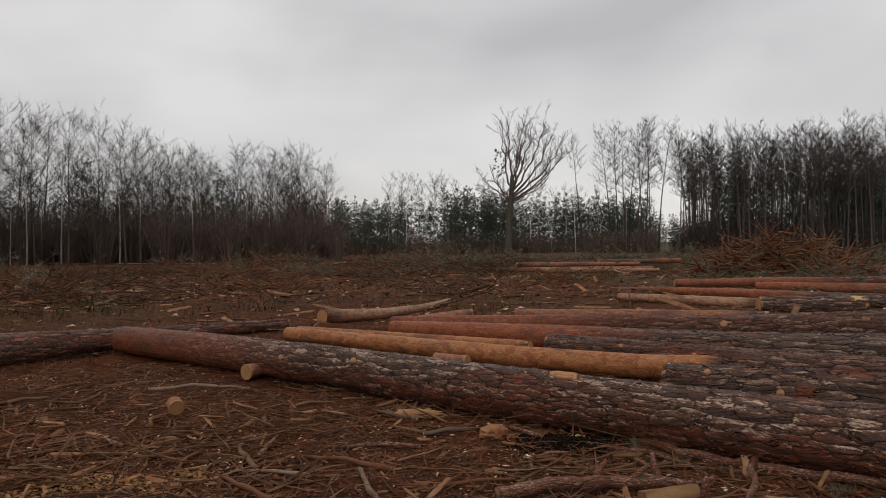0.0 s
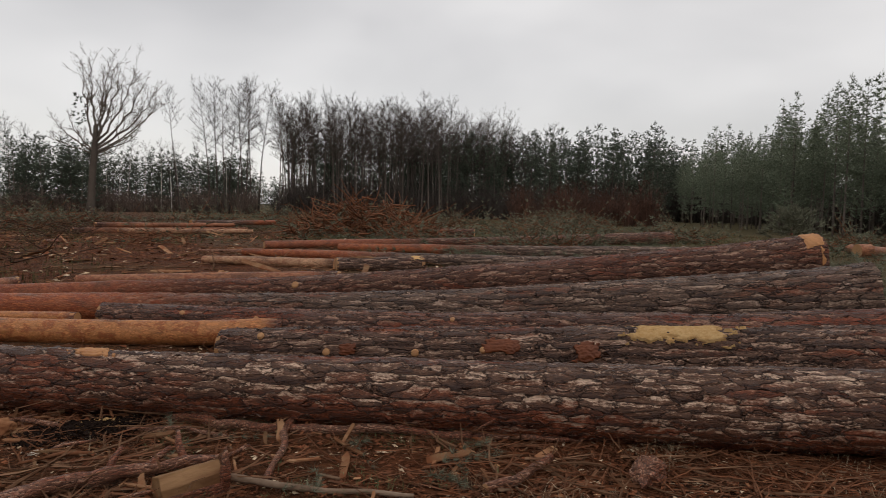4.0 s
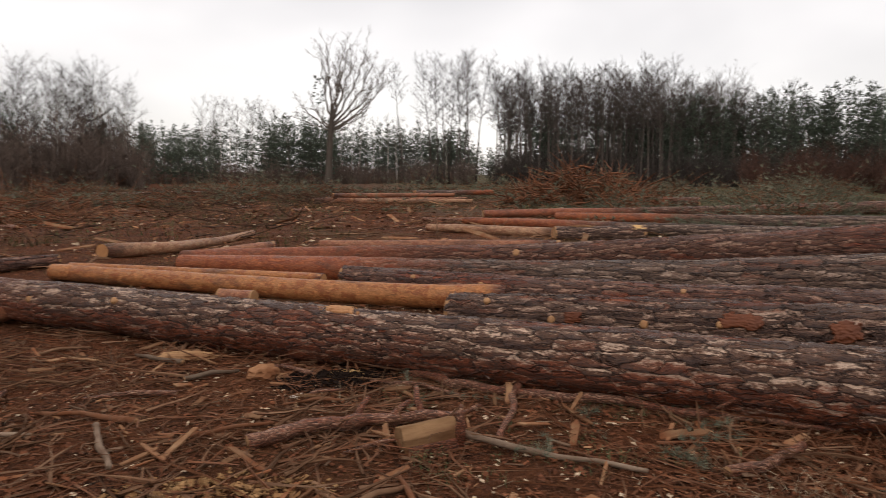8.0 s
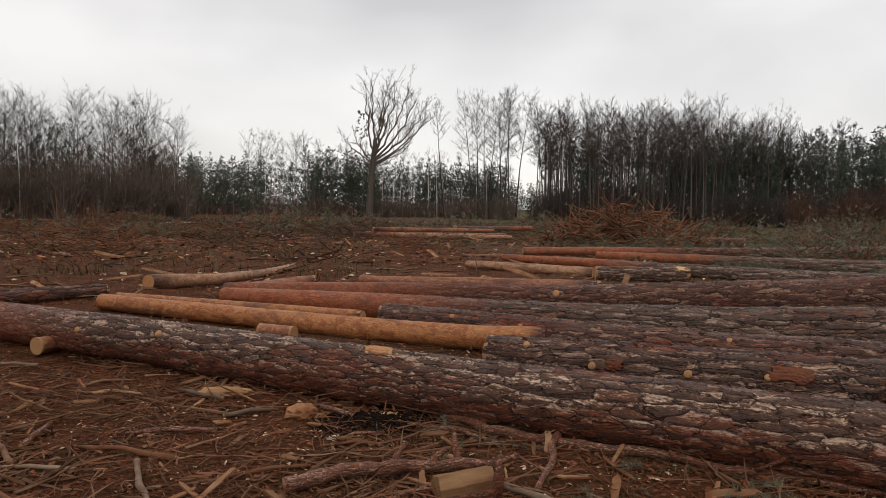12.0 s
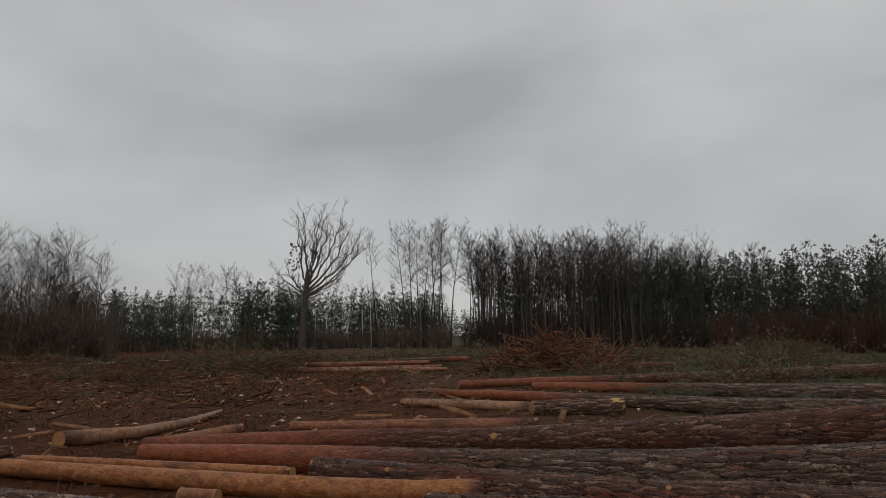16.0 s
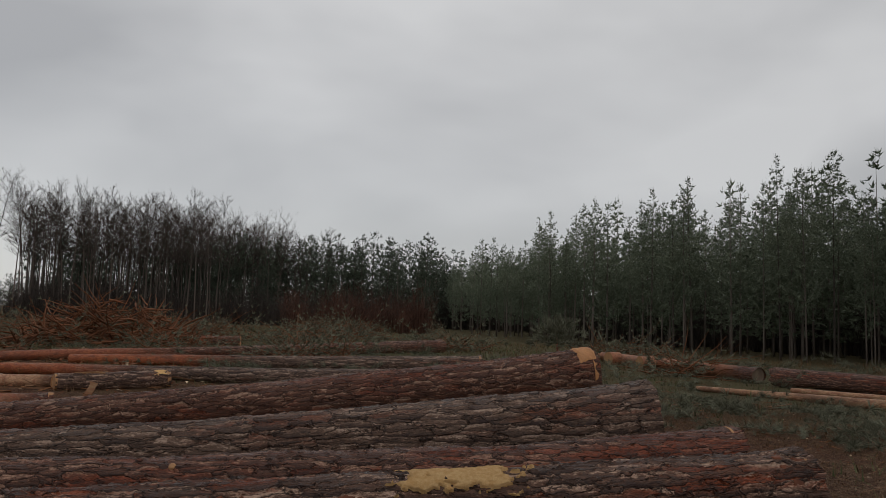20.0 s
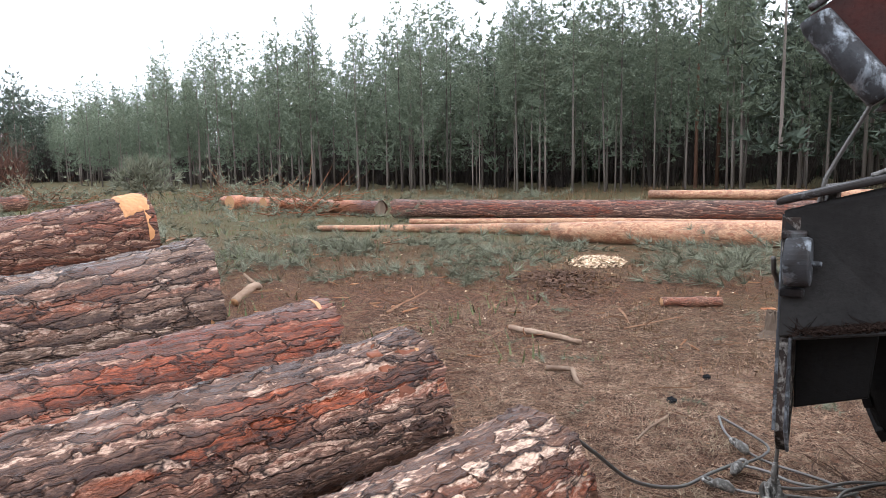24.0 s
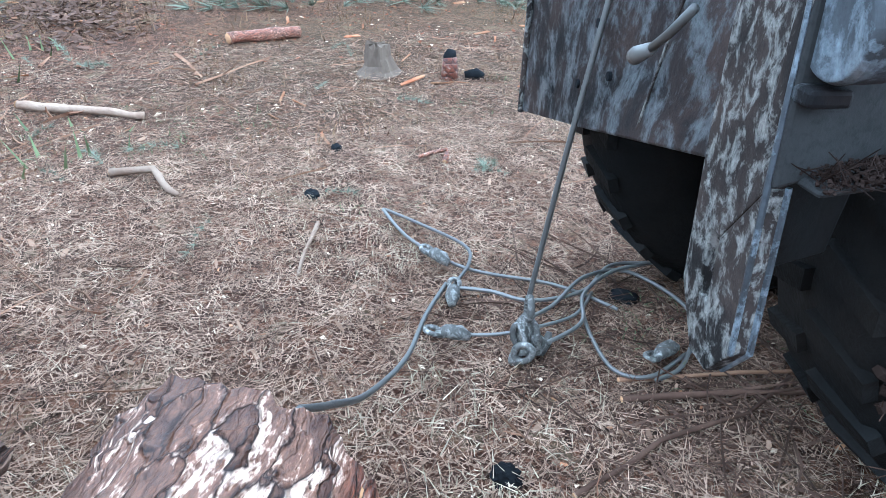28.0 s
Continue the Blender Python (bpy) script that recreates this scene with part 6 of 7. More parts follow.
fill(500, (2.4, 6.6, 1.2, 4.2), lambda x, y: tuft_grass(gr, x, y, rd.uniform(0.06, 0.2), 7), lambda x, y: clump(x, y, 1.2, 3.0) > 0.0)
fill(60, FEET, lambda x, y: tuft_grass(gr, x, y, rd.uniform(0.04, 0.09), 6), lambda x, y: clump(x, y, 0.8, 6.0) > 0.05)
fill(26, (7.2, 7.9, 1.9, 2.5), lambda x, y: tuft_grass(gr, x, y, rd.uniform(0.07, 0.14), 12, 0.1, 0.0016))
stuff("dry_grass", gr, M_DRY_GRASS, "dry yellowish grass tufts", "grass")
gr = Build()
fill(2600, (-22, 12, 9, 46), lambda x, y: tuft_grass(gr, x, y, rd.uniform(0.12, 0.4), 6, 0.2, 0.008), lambda x, y: clump(x, y, 0.22, 1.0) > -0.15)
fill(1200, (10, 30, -8, 14), lambda x, y: tuft_grass(gr, x, y, rd.uniform(0.12, 0.3), 6, 0.2, 0.006), lambda x, y: clump(x, y, 0.3, 1.0) > -0.2)
fill(1500, (8.2, 15, -4, 8), lambda x, y: tuft_grass(gr, x, y, rd.uniform(0.06, 0.18), 7, 0.12, 0.0035), lambda x, y: clump(x, y, 0.9, 1.0) > -0.1)
fill(1500, (22, 38, -30, 34), lambda x, y: tuft_grass(gr, x, y, rd.uniform(0.3, 0.7), 7, 0.4, 0.012))
fill(500, (-38, -14, 28, 46), lambda x, y: tuft_grass(gr, x, y, rd.uniform(0.4, 0.8), 9, 0.3, 0.012))
stuff("dry_grass", gr, M_OLD_GRASS, "brown withered grass in the clearing", "grass")
gr = Build()
fill(160, (1.2, 3.2, 4.2, 6.0), lambda x, y: tuft_grass(gr, x, y, rd.uniform(0.05, 0.14), 9, 0.08), lambda x, y: clump(x, y, 1.5, 3.0) > -0.1)
fill(90, (5.8, 9.5, 0.5, 3.6), lambda x, y: tuft_grass(gr, x, y, rd.uniform(0.04, 0.1), 8, 0.08), lambda x, y: clump(x, y, 1.3, 12.0) > 0.2)
fill(1900, (-14, 40, 18, 60), lambda x, y: tuft_grass(gr, x, y, rd.uniform(0.2, 0.5), 7, 0.3, 0.014), lambda x, y: clump(x, y, 0.15, 7.0) + 0.02 * x > 0.1)
fill(900, (8.5, 32, 3, 32), lambda x, y: tuft_grass(gr, x, y, rd.uniform(0.15, 0.45), 7, 0.25, 0.010), lambda x, y: clump(x, y, 0.3, 7.0) > -0.2)
stuff("green_grass", gr, M_GREEN_GRASS, "green shoots and moss tufts", "grass")


def bough(b, x, y, length, h):
    """A cut pine branch: a bent stick with needle tufts along it."""
    a = rd.uniform(0, 2 * math.pi)
    d = Vector((math.cos(a), math.sin(a), rd.uniform(0.0, 0.5)))
    p = Vector((x, y, ground_z(x, y) + 0.02))
    for _ in range(5):
        d = (d + Vector((rd.uniform(-0.25, 0.25), rd.uniform(-0.25, 0.25), rd.uniform(-0.25, 0.1)))).normalized()
        p = p + d * length / 5
        p.z = max(p.z, ground_z(p.x, p.y) + 0.03)
        for _ in range(2):
            tuft(b, p, (d + Vector((rd.uniform(-0.6, 0.6), rd.uniform(-0.6, 0.6), 0.2))).normalized(), h, 14, rd, 0.13)


bo = Build()
fill(420, (11.6, 15.4, -5, 8.2), lambda x, y: bough(bo, x, y, rd.uniform(0.4, 1.1), rd.uniform(0.13, 0.22)), lambda x, y: (clump(x, y, 0.5, 2.0) > -0.1 or (12.2 < x < 14.6 and y < 1.8)) and not (12.2 < x < 14.4 and 1.7 < y < 3.7))
fill(420, (9.5, 34, 5, 36), lambda x, y: bough(bo, x, y, rd.uniform(0.6, 1.6), rd.uniform(0.16, 0.3)), lambda x, y: clump(x, y, 0.22, 2.0) > -0.05 and x + 0.6 * y > 16)
fill(300, (16, 32, -14, 12), lambda x, y: bough(bo, x, y, rd.uniform(0.6, 1.5), rd.uniform(0.16, 0.28)), lambda x, y: clump(x, y, 0.25, 2.0) > 0.0 and x > 21.5)
fill(120, (-12, 14, 30, 60), lambda x, y: bough(bo, x, y, rd.uniform(0.8, 2.0), rd.uniform(0.25, 0.4)), lambda x, y: clump(x, y, 0.12, 2.0) > 0.05)
stuff("cut_boughs", bo, M_FIR, "green cut pine boughs left on the ground", "branches")
bo = Build()
fill(26, (1.3, 3.0, 4.3, 5.9), lambda x, y: bough(bo, x, y, rd.uniform(0.15, 0.4), rd.uniform(0.04, 0.07)))
fill(20, (7.5, 10.5, 0.8, 4.0), lambda x, y: bough(bo, x, y, rd.uniform(0.12, 0.3), rd.uniform(0.03, 0.06)))
stuff("cut_boughs", bo, M_FIR, "small green pine sprigs on the litter", "branches")


def brush_pile(x, y, rx, ry, h, n, green, thick=0.025, label="tangled brown heap of cut branches"):
    ob = thing("brush_pile", label, "brush pile", at=(x, y, 0), group="slash heaps")
    b, g = Build(), Build()
    for _ in range(n):
        a, q = rd.uniform(0, 2 * math.pi), rd.random() ** 0.5
        p = Vector((math.cos(a) * q * rx, math.sin(a) * q * ry, 0))
        p.z = h * (1 - q * q) * rd.uniform(0.1, 1.0) + 0.05
        d = Vector((rd.uniform(-1, 1), rd.uniform(-1, 1), rd.uniform(-0.25, 0.5))).normalized()
        ln, r = rd.uniform(0.6, 2.0), thick * rd.uniform(0.3, 1.0)
        pts = bent(p, d, ln, 4, 0.22, 0.0, rd)
        for v in pts:
            v.z = max(v.z, 0.02)
        b.tube(pts, [r * (1 - 0.2 * i) for i in range(5)], 4, caps=False)
        if rd.random() < green:
            for v in pts[1:]:
                tuft(g, v, d, 0.22, 6, rd, 0.45)
    part("tangle", b, M_TWIG, ob)
    if g.v:
        part("foliage", g, M_FIR, ob, "green pine needles")
    return ob


brush_pile(14.2, 31.6, 3.9, 2.2, 1.8, 700, 0.10, 0.055)
brush_pile(17.8, 32.5, 2.6, 1.8, 0.7, 110, 0.6)
brush_pile(-0.6, 37.5, 2.0, 1.2, 1.0, 90, 1.0, label="low green heap of pine branches")
for x, y, rx, h, g in ((-8.5, 31, 2.4, 0.8, 0.2), (-13.5, 34, 2.0, 0.6, 0.1), (-4.5, 33, 2.2, 0.6, 0.3), (2.5, 42, 3.0, 0.7, 0.7), (8.5, 40, 3.0, 0.8, 0.8), (-19, 27, 2.0, 0.7, 0.9), (22, 36, 3.5, 0.9, 0.8), (29, 34, 3.5, 1.0, 0.8), (-15.0, 24.0, 1.8, 0.5, 0.2), (20.5, 26.5, 2.2, 0.6, 0.7), (26, 24, 2.6, 0.7, 0.8), (30, 17, 2.5, 0.7, 0.8), (22.6, 10.8, 1.5, 0.6, 0.35), (14.5, 27.0, 2.0, 0.4, 0.5), (16, 21, 1.8, 0.4, 0.7), (-6, 23, 1.4, 0.35, 0.1), (4, 27, 1.5, 0.3, 0.1), (-11, 19, 1.2, 0.3, 0.2), (35, 44, 4, 1.0, 0.8), (44, 52, 5, 1.2, 0.7), (16, 50, 4, 0.9, 0.8), (-2, 55, 4, 0.9, 0.6), (28, 58, 5, 1.1, 0.7), (-12, 47, 3.5, 0.8, 0.4)):
    brush_pile(x, y, rx, rx * 0.7, h, int(60 * rx), g, 0.022)
# low humps of slash all over the clearing
hp, hg = Build(), Build()
for _ in range(150):
    hx, hy = rd.uniform(-22, 12), rd.uniform(15, 52)
    if hx > 3 and hy < 30:
        continue
    big = rd.uniform(0.5, 1.5)
    for _ in range(int(17 * big)):
        x, y = hx + rd.gauss(0, 0.7) * big, hy + rd.gauss(0, 0.5) * big
        lying_twig(hp, x, y, rd.uniform(0.3, 1.1), rd.uniform(0.006, 0.022), lift=rd.uniform(0, 0.32) * big, rise=0.5, bend=0.4)
    for _ in range(int(14 * big)):
        x, y = hx + rd.gauss(0, 0.8) * big, hy + rd.gauss(0, 0.6) * big
        tuft_grass(hg, x, y, rd.uniform(0.25, 0.6), 7, 0.2, 0.012)
stuff("slash_humps", hp, M_TWIG_GREY, "low humps of dead branches in the clearing", "branches")
stuff("hump_grass", hg, M_HUMP_GRASS, "dull green-brown heather and grass on humps", "grass")
# the pine top standing up behind the raised butt
top = thing("slash_clump", "rounded green clump of pine branches on slash", "branches", at=(14.0, 10.0, 0))
g = Build()
for _ in range(170):
    a, q = rd.uniform(0, 2 * math.pi), rd.random() ** 0.4
    el = rd.uniform(0, math.pi / 2)
    d = Vector((math.cos(a) * math.cos(el), math.sin(a) * math.cos(el), math.sin(el)))
    tuft(g, Vector((0, 0, 1.0)) + Vector((d.x * 0.6, d.y * 0.6, d.z * 0.55)) * q, d, 0.17, 12, rd, 0.3)
part("foliage", g, M_FIR, top)
part("stem", Build().tube([(0, 0, -0.05), (0.05, 0, 0.5), (0.0, 0.05, 1.4)], [0.04, 0.03, 0.012], 7), M_STICK, top)


# ---- single sticks, offcuts and stumps ----
def stick(points, r, label, mat=M_STICK, z=0.0, stubs=(), ends=True, group="loose sticks", taper=0.6, name="stick"):
    pts = [Vector((p[0], p[1], ground_z(p[0], p[1]) + r * 0.9 + z + (p[2] if len(p) > 2 else 0))) for p in points]
    o = pts[0].copy()
    dense = []
    for i in range(len(pts) - 1):
        n = max(2, int((pts[i + 1] - pts[i]).length / 0.06))
        for k in range(n):
            q = pts[i].lerp(pts[i + 1], k / n)
            q += Vector((0, 0, 1)) * 0.5 * r * noise.noise(q * 6) + Vector((1.3 * r * noise.noise(q * 5 + Vector((3, 0, 0))), 1.3 * r * noise.noise(q * 5 + Vector((0, 7, 0))), 0))
            dense.append(q - o)
    dense.append(pts[-1] - o)
    n = len(dense)
    ob = thing(name, label, "stick", at=o, group=group)
    part("shaft", Build().tube(dense, [r * (1 - (1 - taper) * i / n) * (1 + 0.28 * noise.noise(dense[i] * 14) + 0.12 * noise.noise(dense[i] * 40)) for i in range(n)], 10), mat, ob)
    if ends:
        d = (dense[0] - dense[1]).normalized()
        part("broken_end", Build().tube([dense[0] - d * 0.004, dense[0] + d * 0.004], [r * 0.93, r * 0.85], 10), M_PALE_WOOD, ob, "pale broken end")
    for f, a, ln in stubs:
        p = dense[int(f * (n - 1))]
        d = Vector((math.cos(radians(a)), math.sin(radians(a)), 0.75)).normalized()
        part("stub", Build().tube([p, p + d * ln * 0.6, p + d * ln + Vector((0.02, 0, 0))], [r * 0.55, r * 0.42, r * 0.28], 7), mat, ob)
    return ob


stick([(2.045, 5.524, 0.02), (1.90, 5.25, 0.03), (1.80, 4.95, 0.02), (1.626, 4.647)], 0.024, "crooked reddish stick with a bare broken end")
stick([(0.368, 4.835), (0.80, 5.0, 0.02), (1.165, 4.957, 0.02), (1.5, 5.02)], 0.042, "thick broken branch with side stubs on the litter", stubs=((0.5, 60, 0.16), (0.85, 100, 0.20), (0.7, 20, 0.14)))
stick([(1.42, 4.74, 0.04), (1.75, 4.451, 0.0), (2.2, 4.15, 0.0)], 0.020, "pale split branch beside a wood block", mat=M_STICK_GREY, taper=0.5)
stick([(1.397, 6.0), (1.7, 5.62), (2.009, 5.363), (2.35, 5.17), (2.647, 5.0)], 0.032, "long reddish root-like branch beside a log", taper=0.8)
stick([(2.55, 5.05, 0.02), (2.85, 4.83), (3.117, 4.66), (3.5, 4.42)], 0.026, "long reddish root-like branch beside a log", stubs=((0.4, -60, 0.2),))
stick([(-0.45, 5.33, 0.02), (-0.36, 5.05, 0.02), (-0.25, 4.75)], 0.017, "pale peeled stick on the twigs", mat=M_STICK_GREY, taper=0.9)
stick([(-2.93, 7.92), (-2.5, 8.02, 0.03), (-1.92, 7.985)], 0.022, "long bent branch on the litter", mat=M_STICK_GREY)
stick([(2.555, 4.055), (2.86, 4.13, 0.02), (3.12, 4.254, 0.02)], 0.028, "straight reddish stick on the litter", taper=0.85)
stick([(10.576, 2.043), (10.655, 1.519)], 0.045, "straight pale stick of firewood size", mat=M_STICK, taper=0.95)
stick([(9.47, 3.37), (9.27, 3.05, 0.01), (9.12, 2.764)], 0.026, "yellowish barkless branch in grass", mat=M_STICK_GREY, taper=0.7)
stick([(6.097, 2.09), (6.15, 1.8, 0.01), (6.143, 1.517, 0.01), (6.2, 1.3, 0.02)], 0.008, "dark thin stick beside the machine", mat=M_TWIG_GREY)
stick([(6.326, 1.785), (6.2, 1.45, 0.015), (6.061, 1.087)], 0.010, "thin grey stick under a steel bar", mat=M_TWIG_GREY)
stick([(6.40, 1.74), (6.27, 1.40, 0.015), (6.16, 1.05)], 0.008, "thin grey stick under a steel bar", mat=M_TWIG_PALE)
stick([(10.0, 6.17), (10.3, 6.1, 0.12), (10.61, 6.23, 0.05)], 0.05, "crooked pale branch fork on slash", mat=M_STICK_GREY, stubs=((0.6, 90, 0.2),))
stick([(8.35, 2.95), (8.28, 2.80, 0.03), (8.05, 2.72)], 0.018, "short pale broken branch stub", mat=M_STICK_GREY)
stick([(7.65, 2.25), (7.45, 2.35, 0.01), (7.3, 2.42)], 0.009, "thin pale twig on needles", mat=M_STICK_GREY)
stick([(8.02, 1.52), (8.12, 1.45, 0.02), (8.1, 1.62, 0.01)], 0.012, "small reddish twig on needles", mat=M_STICK)
for k in range(60):
    x, y = patch(-4.6, 2.0, 3.4, 7.6)
    a, ln = rd.uniform(0, math.pi), rd.uniform(0.25, 0.7)
    dx, dy = math.cos(a) * ln, math.sin(a) * ln
    stick([(x, y), (x + dx * 0.5 + rd.uniform(-0.06, 0.06), y + dy * 0.5, 0.02), (x + dx, y + dy)], rd.uniform(0.008, 0.020), "brown dead stick on the litter", mat=rd.choice((M_STICK, M_STICK_GREY, M_TWIG_PALE, M_TWIG)))
for k in range(16):
    x, y = patch(-13, 8, 16, 34)
    a, ln = rd.uniform(0, math.pi), rd.uniform(0.5, 1.6)
    stick([(x, y), (x + math.cos(a) * ln, y + math.sin(a) * ln)], rd.uniform(0.03, 0.07), "short reddish log offcut in the clearing", taper=0.9, name="offcut")


def offcut(x, y, z, r, length, turn, tilt, label, mat=M_BARK_ORANGE):
    ob = thing("offcut", label, "log offcut", m=Matrix.Translation((x, y, z)) @ pose(0, 0, 0, 0, tilt, turn), group="log offcuts")
    part("bark", Build().tube([(-length / 2 + length * i / 4, 0, 0) for i in range(5)], [r, r * 1.02, r, r * 0.98, r], 20, caps=False, along=[0.5] * 5), mat, ob, along=True)
    for sx in (-1, 1):
        part("sawn_end", Build().tube([(sx * (length / 2 - 0.02), 0, 0), (sx * (length / 2 + 0.001), 0, 0)], [r * 0.97, r * 0.97], 20), M_CUT, ob, smooth=False)
    return ob


offcut(-2.0, 8.5, 0.085, 0.085, 0.30, 60, 0, "small round offcut with an orange sawn end")
offcut(-2.25, 6.95, 0.06, 0.068, 0.09, -55, 14, "small round offcut lying on twigs")
offcut(0.08, 9.03, 0.085, 0.085, 0.42, -30, 0, "short offcut with a sawn end lying between logs")
for x, y, r, a in ((24.3, 13.0, 0.22, -30), (25.0, 14.6, 0.24, -20)):
    offcut(x, y, r, r, 0.5, a, 0, "thick cut log piece with orange end")
log("log", [(22.2, 8.6, 0.2, 0.2), (23.5, 11.0, 0.2, 0.19), (27.5, 16.5, 0.18, 0.16)], M_BARK_ORANGE, "pale pine log half hidden in slash", 18, 0.08, seed=41, cut=M_STUMP, ragged=0.08)


def block(name, label, x, y, size, turn, mat, seed, tall=1.0):
    """A rough lump of split wood."""
    rr, bm = random.Random(seed), bmesh.new()
    bmesh.ops.create_icosphere(bm, subdivisions=3, radius=1.0)
    for v in bm.verts:
        n = v.co.normalized()
        v.co = Vector((n.x * size[0], n.y * size[1], n.z * size[2])) * (1 + 0.35 * noise.noise(n * 2.2 + Vector((seed, 0, 0))) + 0.12 * noise.noise(n * 7 + Vector((0, seed, 0))))
    me = bpy.data.meshes.new(name)
    bm.to_mesh(me)
    bm.free()
    return single(name, me, mat, label, name.replace("_", " "), m=Matrix.Translation((x, y, ground_z(x, y) + size[2] * 0.5)) @ pose(0, 0, 0, 0, 0, turn))


chunk = thing("split_block", "squared split block of fresh pine wood", "wood block", m=Matrix.Translation((1.27, 4.70, 0.07)) @ pose(0, 0, 0, 4, -6, 8))
wedge = Build()
ring = [(-0.085, -0.07), (0.085, -0.07), (0.095, -0.01), (0.06, 0.06), (-0.01, 0.085), (-0.08, 0.05)]
for i in range(9):
    x = -0.15 + 0.29 * i / 8
    for a, c in ring:
        q = 1 + 0.10 * noise.noise(Vector((x * 9, a * 30, c * 30)))
        wedge.v.append(Vector((x + (0.02 * noise.noise(Vector((a * 40, c * 40, 2))) if i in (0, 8) else 0), a * q, c * q)))
        wedge.u.append(0.0)
w = len(ring)
wedge.f = [(i * w + k, i * w + (k + 1) % w, (i + 1) * w + (k + 1) % w, (i + 1) * w + k) for i in range(8) for k in range(w)] + [tuple(range(w - 1, -1, -1)), tuple(range(8 * w, 9 * w))]
part("wood_wedge", wedge, M_PALE_WOOD, chunk, smooth=False, bevel=0.004)
part("bark_strip", Build().solid([(-0.14, -0.10, -0.062), (0.13, -0.10, -0.062), (0.12, -0.098, 0.0), (-0.13, -0.096, 0.01)], (0, 0.02, 0)), M_STICK, chunk, "reddish bark left on one side", smooth=False, bevel=0.004)
part("splinter", Build().tube([(0.14, -0.07, -0.05), (0.15, -0.09, 0.06), (0.16, -0.08, 0.17)], [0.03, 0.028, 0.006], 5), M_STICK, chunk)
block("split_wood", "torn yellow fibrous wood lump beside a log", 0.42, 6.16, (0.11, 0.08, 0.06), 20, M_CHIP, 3)
block("split_wood", "pale rotten wood slab on twigs", -0.15, 6.85, (0.22, 0.08, 0.035), -12, M_PALE_WOOD, 5)
block("bark_lump", "dark rotten branch knot on the litter", 3.46, 3.85, (0.16, 0.09, 0.07), 30, M_STICK, 6)
block("charred_lump", "round black charred lump", 6.207, 2.213, (0.038, 0.034, 0.026), 0, M_CHARRED, 7)
block("charred_lump", "small black charred lump", 7.9, 2.2, (0.04, 0.03, 0.02), 0, M_CHARRED, 8)
block("charred_lump", "small black charred lump", 8.35, 1.95, (0.03, 0.025, 0.02), 0, M_CHARRED, 9)
block("charred_lump", "charred lump under the machine", 6.75, 1.45, (0.05, 0.04, 0.02), 30, M_CHARRED, 10)
block("white_chip", "bright white wood chip on dark soil", 0.63, 5.70, (0.05, 0.02, 0.012), 40, plain("white_wood", (0.75, 0.68, 0.58), 0.7, 0.2), 11)
stump = thing("stump", "small grey tree stump with splayed foot", "stump", at=(9.62, 1.26, ground_z(9.62, 1.26)))
sw = Build().tube([(0, 0, -0.05), (0, 0, 0.0), (0, 0, 0.03), (0, 0, 0.07), (0.0, 0.01, 0.11), (0.0, 0.01, 0.15), (0, 0.01, 0.19), (0, 0.01, 0.185)], [0.19, 0.15, 0.115, 0.095, 0.085, 0.08, 0.074, 0.02], 26)
for k, v in enumerate(sw.v):
    a = math.atan2(v.y, v.x)
    f = 1 + 0.28 * noise.noise(Vector((2.2 * math.cos(a), 2.2 * math.sin(a), v.z * 2))) + 0.12 * noise.noise(Vector((7 * math.cos(a), 7 * math.sin(a), v.z * 9)))
    sw.v[k] = Vector((v.x * f, v.y * f, v.z + (0.05 * noise.noise(Vector((4 * math.cos(a), 4 * math.sin(a), 1))) if v.z > 0.13 else 0)))
part("wood", sw, M_STUMP, stump, smooth=False)
burnt = thing("burnt_stump", "orange and black broken stump remnant", "stump", at=(9.35, 0.86, ground_z(9.35, 0.86)))
part("wood", Build().tube([(0, 0, -0.03), (0.0, 0.0, 0.08), (0.01, 0.0, 0.14)], [0.06, 0.05, 0.045], 10), M_BARK_ORANGE, burnt)
part("charred_top", Build().tube([(0.01, 0, 0.135), (0.01, 0.0, 0.17), (0.0, 0.02, 0.19)], [0.045, 0.04, 0.012], 10), M_CHARRED, burnt)
part("charred_flake", Build().tube([(-0.02, -0.1, 0.02), (-0.05, -0.17, 0.03), (-0.06, -0.22, 0.02)], [0.03, 0.045, 0.02], 8), M_CHARRED, burnt)


def dust_heap(x, y, rx, ry, h, label, n=900, seed=1, mat=M_SAWDUST):
    rr, b = random.Random(seed), Build()
    for _ in range(n):
        a, q = rr.uniform(0, 2 * math.pi), rr.random() ** 0.7
        px, py = math.cos(a) * q * rx, math.sin(a) * q * ry
        s = rr.uniform(0.006, 0.022) * (1.8 if rx > 0.5 else 1)
        p = Vector((px, py, h * (1 - q) + 0.004 + ground_z(x + px, y + py)))
        u = Vector((rr.uniform(-1, 1), rr.uniform(-1, 1), rr.uniform(-0.4, 0.4))).normalized() * s
        v = u.cross(Vector((rr.uniform(-0.4, 0.4), rr.uniform(-0.4, 0.4), 1))).normalized() * s * 0.5
        b.solid([p - u - v, p + u - v, p + u + v, p - u + v], (0, 0, 0.004))
    return single("sawdust", b, mat, label, "sawdust", at=(x, y, 0), kind="stuff", smooth=False)


dust_heap(13.45, 2.7, 0.60, 0.40, 0.05, "pale heap of sawdust in the clearing", 650, 2, M_SAWDUST_PALE)
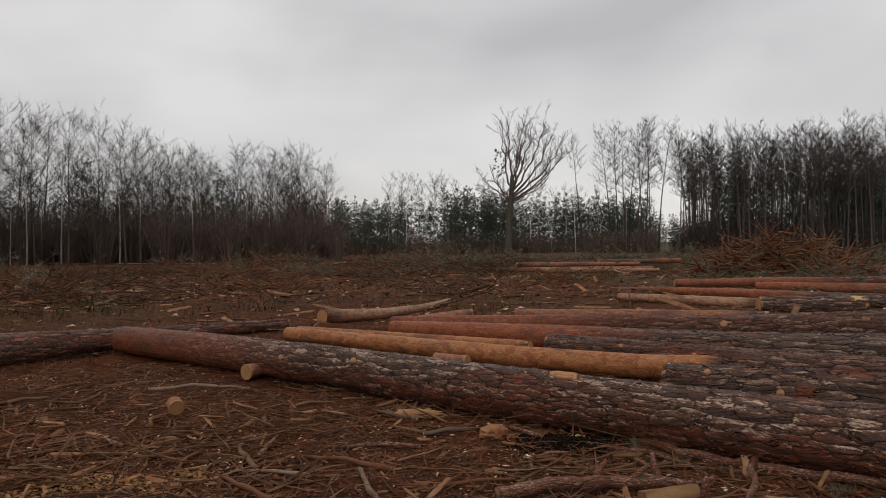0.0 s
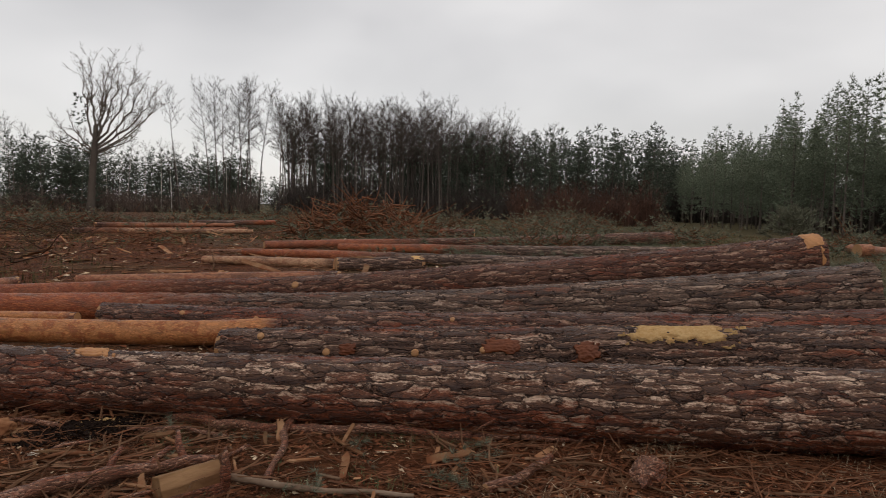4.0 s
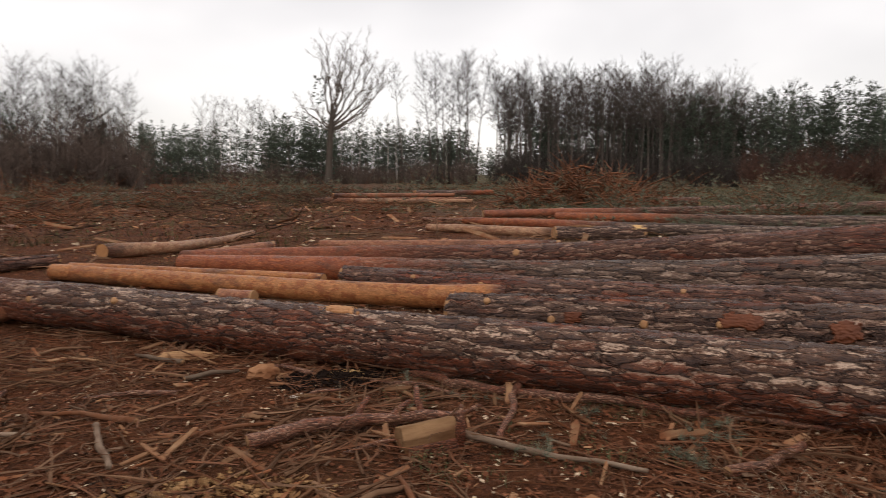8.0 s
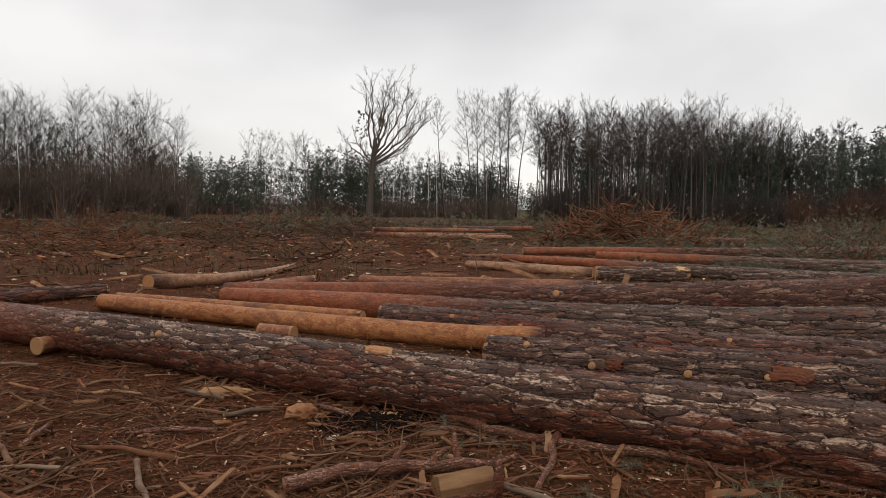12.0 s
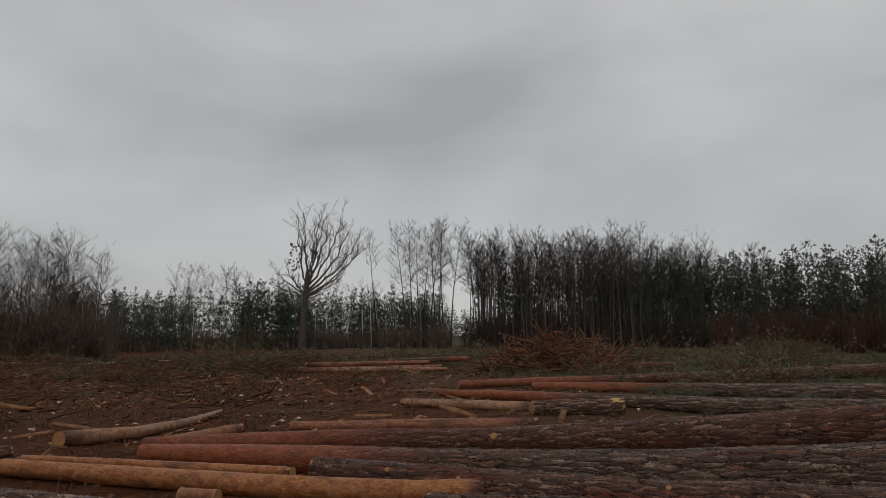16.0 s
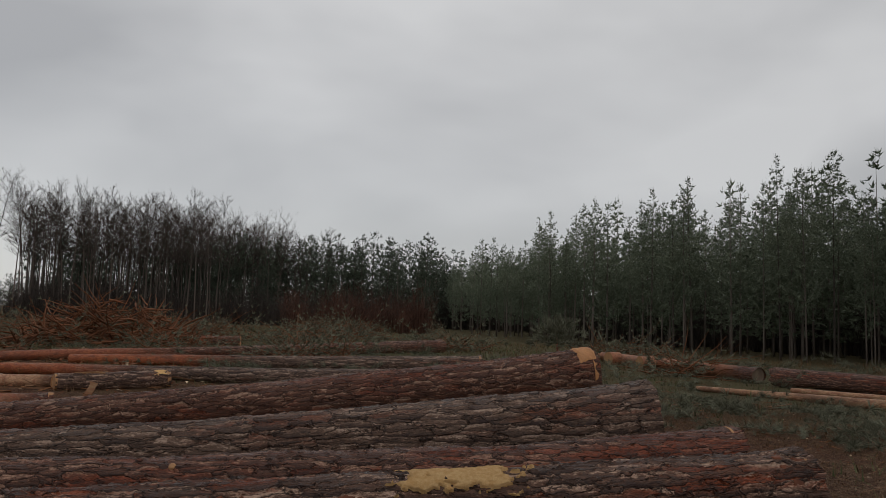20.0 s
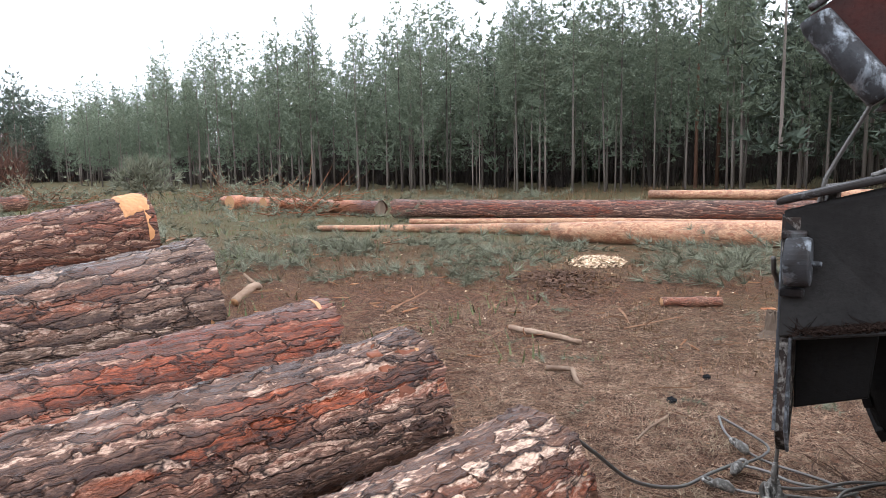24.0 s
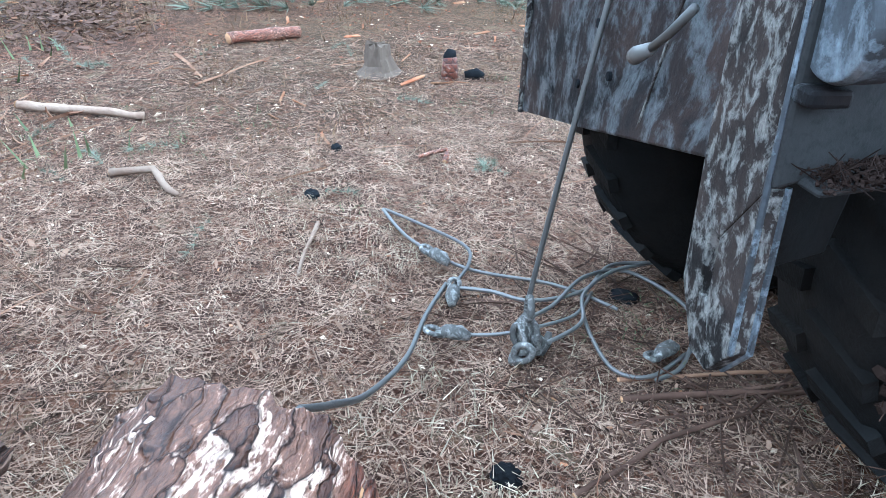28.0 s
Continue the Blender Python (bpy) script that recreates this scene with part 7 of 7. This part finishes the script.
for x, y, n in ((-2.15, 5.25, 240), (-1.75, 5.15, 200), (-1.5, 5.3, 120), (-2.4, 4.95, 160), (-1.9, 4.75, 120), (0.15, 4.45, 130), (0.45, 4.3, 150), (-0.15, 4.3, 130)):
    dust_heap(x, y, 0.34, 0.16, 0.012, "yellowish sawdust sprinkled on the litter", n, int(10 * x + n), M_DUST)
dust_heap(0.98, 6.08, 0.18, 0.12, 0.02, "orange sawdust beside a log", 300, 5)
dust_heap(4.75, 4.2, 0.35, 0.2, 0.02, "yellow sawdust beneath a log", 400, 6)
dust_heap(0.92, 6.0, 0.45, 0.28, 0.03, "dark crumbled soil beside a log", 900, 7, M_SOIL)
dust_heap(11.7, 3.1, 1.0, 0.7, 0.06, "dark turned soil in the clearing", 500, 8, M_TWIG_GREY)


def log_patch(stations, f0, f1, a0, a1, label, mat, lift=0.012, seed=1, name="sawdust_patch", rough=1.0):
    """A thin ragged layer lying on a log between two shares of its length and two angles."""
    m = log_frame(stations)
    inv = m.inverted()
    loc = [inv @ Vector(s[:3]) for s in stations]
    xs = [p.x for p in loc]
    b, nu, nv = Build(), 70, 40
    for i in range(nu + 1):
        x = (f0 + (f1 - f0) * i / nu) * xs[-1]
        cy, cz, r = (float(np.interp(x, xs, v)) for v in ([p.y for p in loc], [p.z for p in loc], [s[3] for s in stations]))
        for j in range(nv + 1):
            a = radians(a0 + (a1 - a0) * j / nv)
            edge = min(i, nu - i) / nu * 2.2
            edge = min(edge, min(j, nv - j) / nv * 2.2)
            q = noise.noise(Vector((x * 9, a * 3.5, seed))) * 0.6 + noise.noise(Vector((x * 28, a * 11, seed))) * 0.4
            v = edge + 0.9 * q * rough - 0.34 * rough
            h = lift * min(1.0, 0.4 + 2 * v) if v > 0 else -0.03
            rr = r + h + 0.006 * noise.noise(Vector((x * 40, a * 16, seed)))
            b.v.append((x, cy + rr * math.cos(a), cz + rr * math.sin(a)))
            b.u.append(1.0)
    for i in range(nu):
        for j in range(nv):
            a = i * (nv + 1) + j
            b.f.append((a, a + 1, a + nv + 2, a + nv + 1))
    return single(name, b, mat, label, "sawdust" if "saw" in name else "bare wood", along=True, m=m)


log_patch(LOG_FOUR, 0.30, 0.455, 30, 118, "bright yellow sawdust lying on a log", M_SAWDUST, 0.012, 2)
log_patch(LOG_ONE, 0.0, 0.019, 25, 112, "fresh orange notch cut in a butt", M_CUT_BRIGHT, 0.030, 4, "bare_wood", 0.25)
log_patch(SHORT_LOG, 0.02, 0.16, 20, 120, "bare yellow wood where bark came off", M_SAWDUST, 0.010, 3, "bare_wood")
log_patch(SHORT_LOG, 0.55, 0.86, 60, 120, "bare yellow wood where bark came off", M_PALE_WOOD, 0.008, 9, "bare_wood")
for f0, f1, a0, a1 in ((0.565, 0.625, 12, 50), (0.475, 0.51, -5, 42), (0.79, 0.815, 0, 28), (0.18, 0.39, 100, 128), (0.0, 0.05, -60, 100)):
    log_patch(LOG_FOUR, f0, f1, a0, a1, "bare red inner bark on a log", M_INNER_BARK, 0.007, f0 * 50, "bare_wood")
log_patch(NEAR_LOG, 0.475, 0.505, 60, 100, "bare orange spot on grey bark", M_CUT_BRIGHT, 0.010, 8, "bare_wood")

track = Build()
for i in range(60):
    x = -34 + i * 0.5
    y = 53.2 - 0.02 * (x + 17) + 0.3 * noise.noise(Vector((x * 0.2, 0, 0)))
    for w in (-0.9, 0.9):
        track.v.append((x, y + w * (1 + 0.4 * noise.noise(Vector((x * 0.5, w, 2)))), ground_z(x, y + w) + 0.03))
        track.u.append(0.0)
track.f = [(2 * i, 2 * i + 2, 2 * i + 3, 2 * i + 1) for i in range(59)]
single("track", track, M_ROAD, "pale sandy track along the wood", "track", kind="structure")
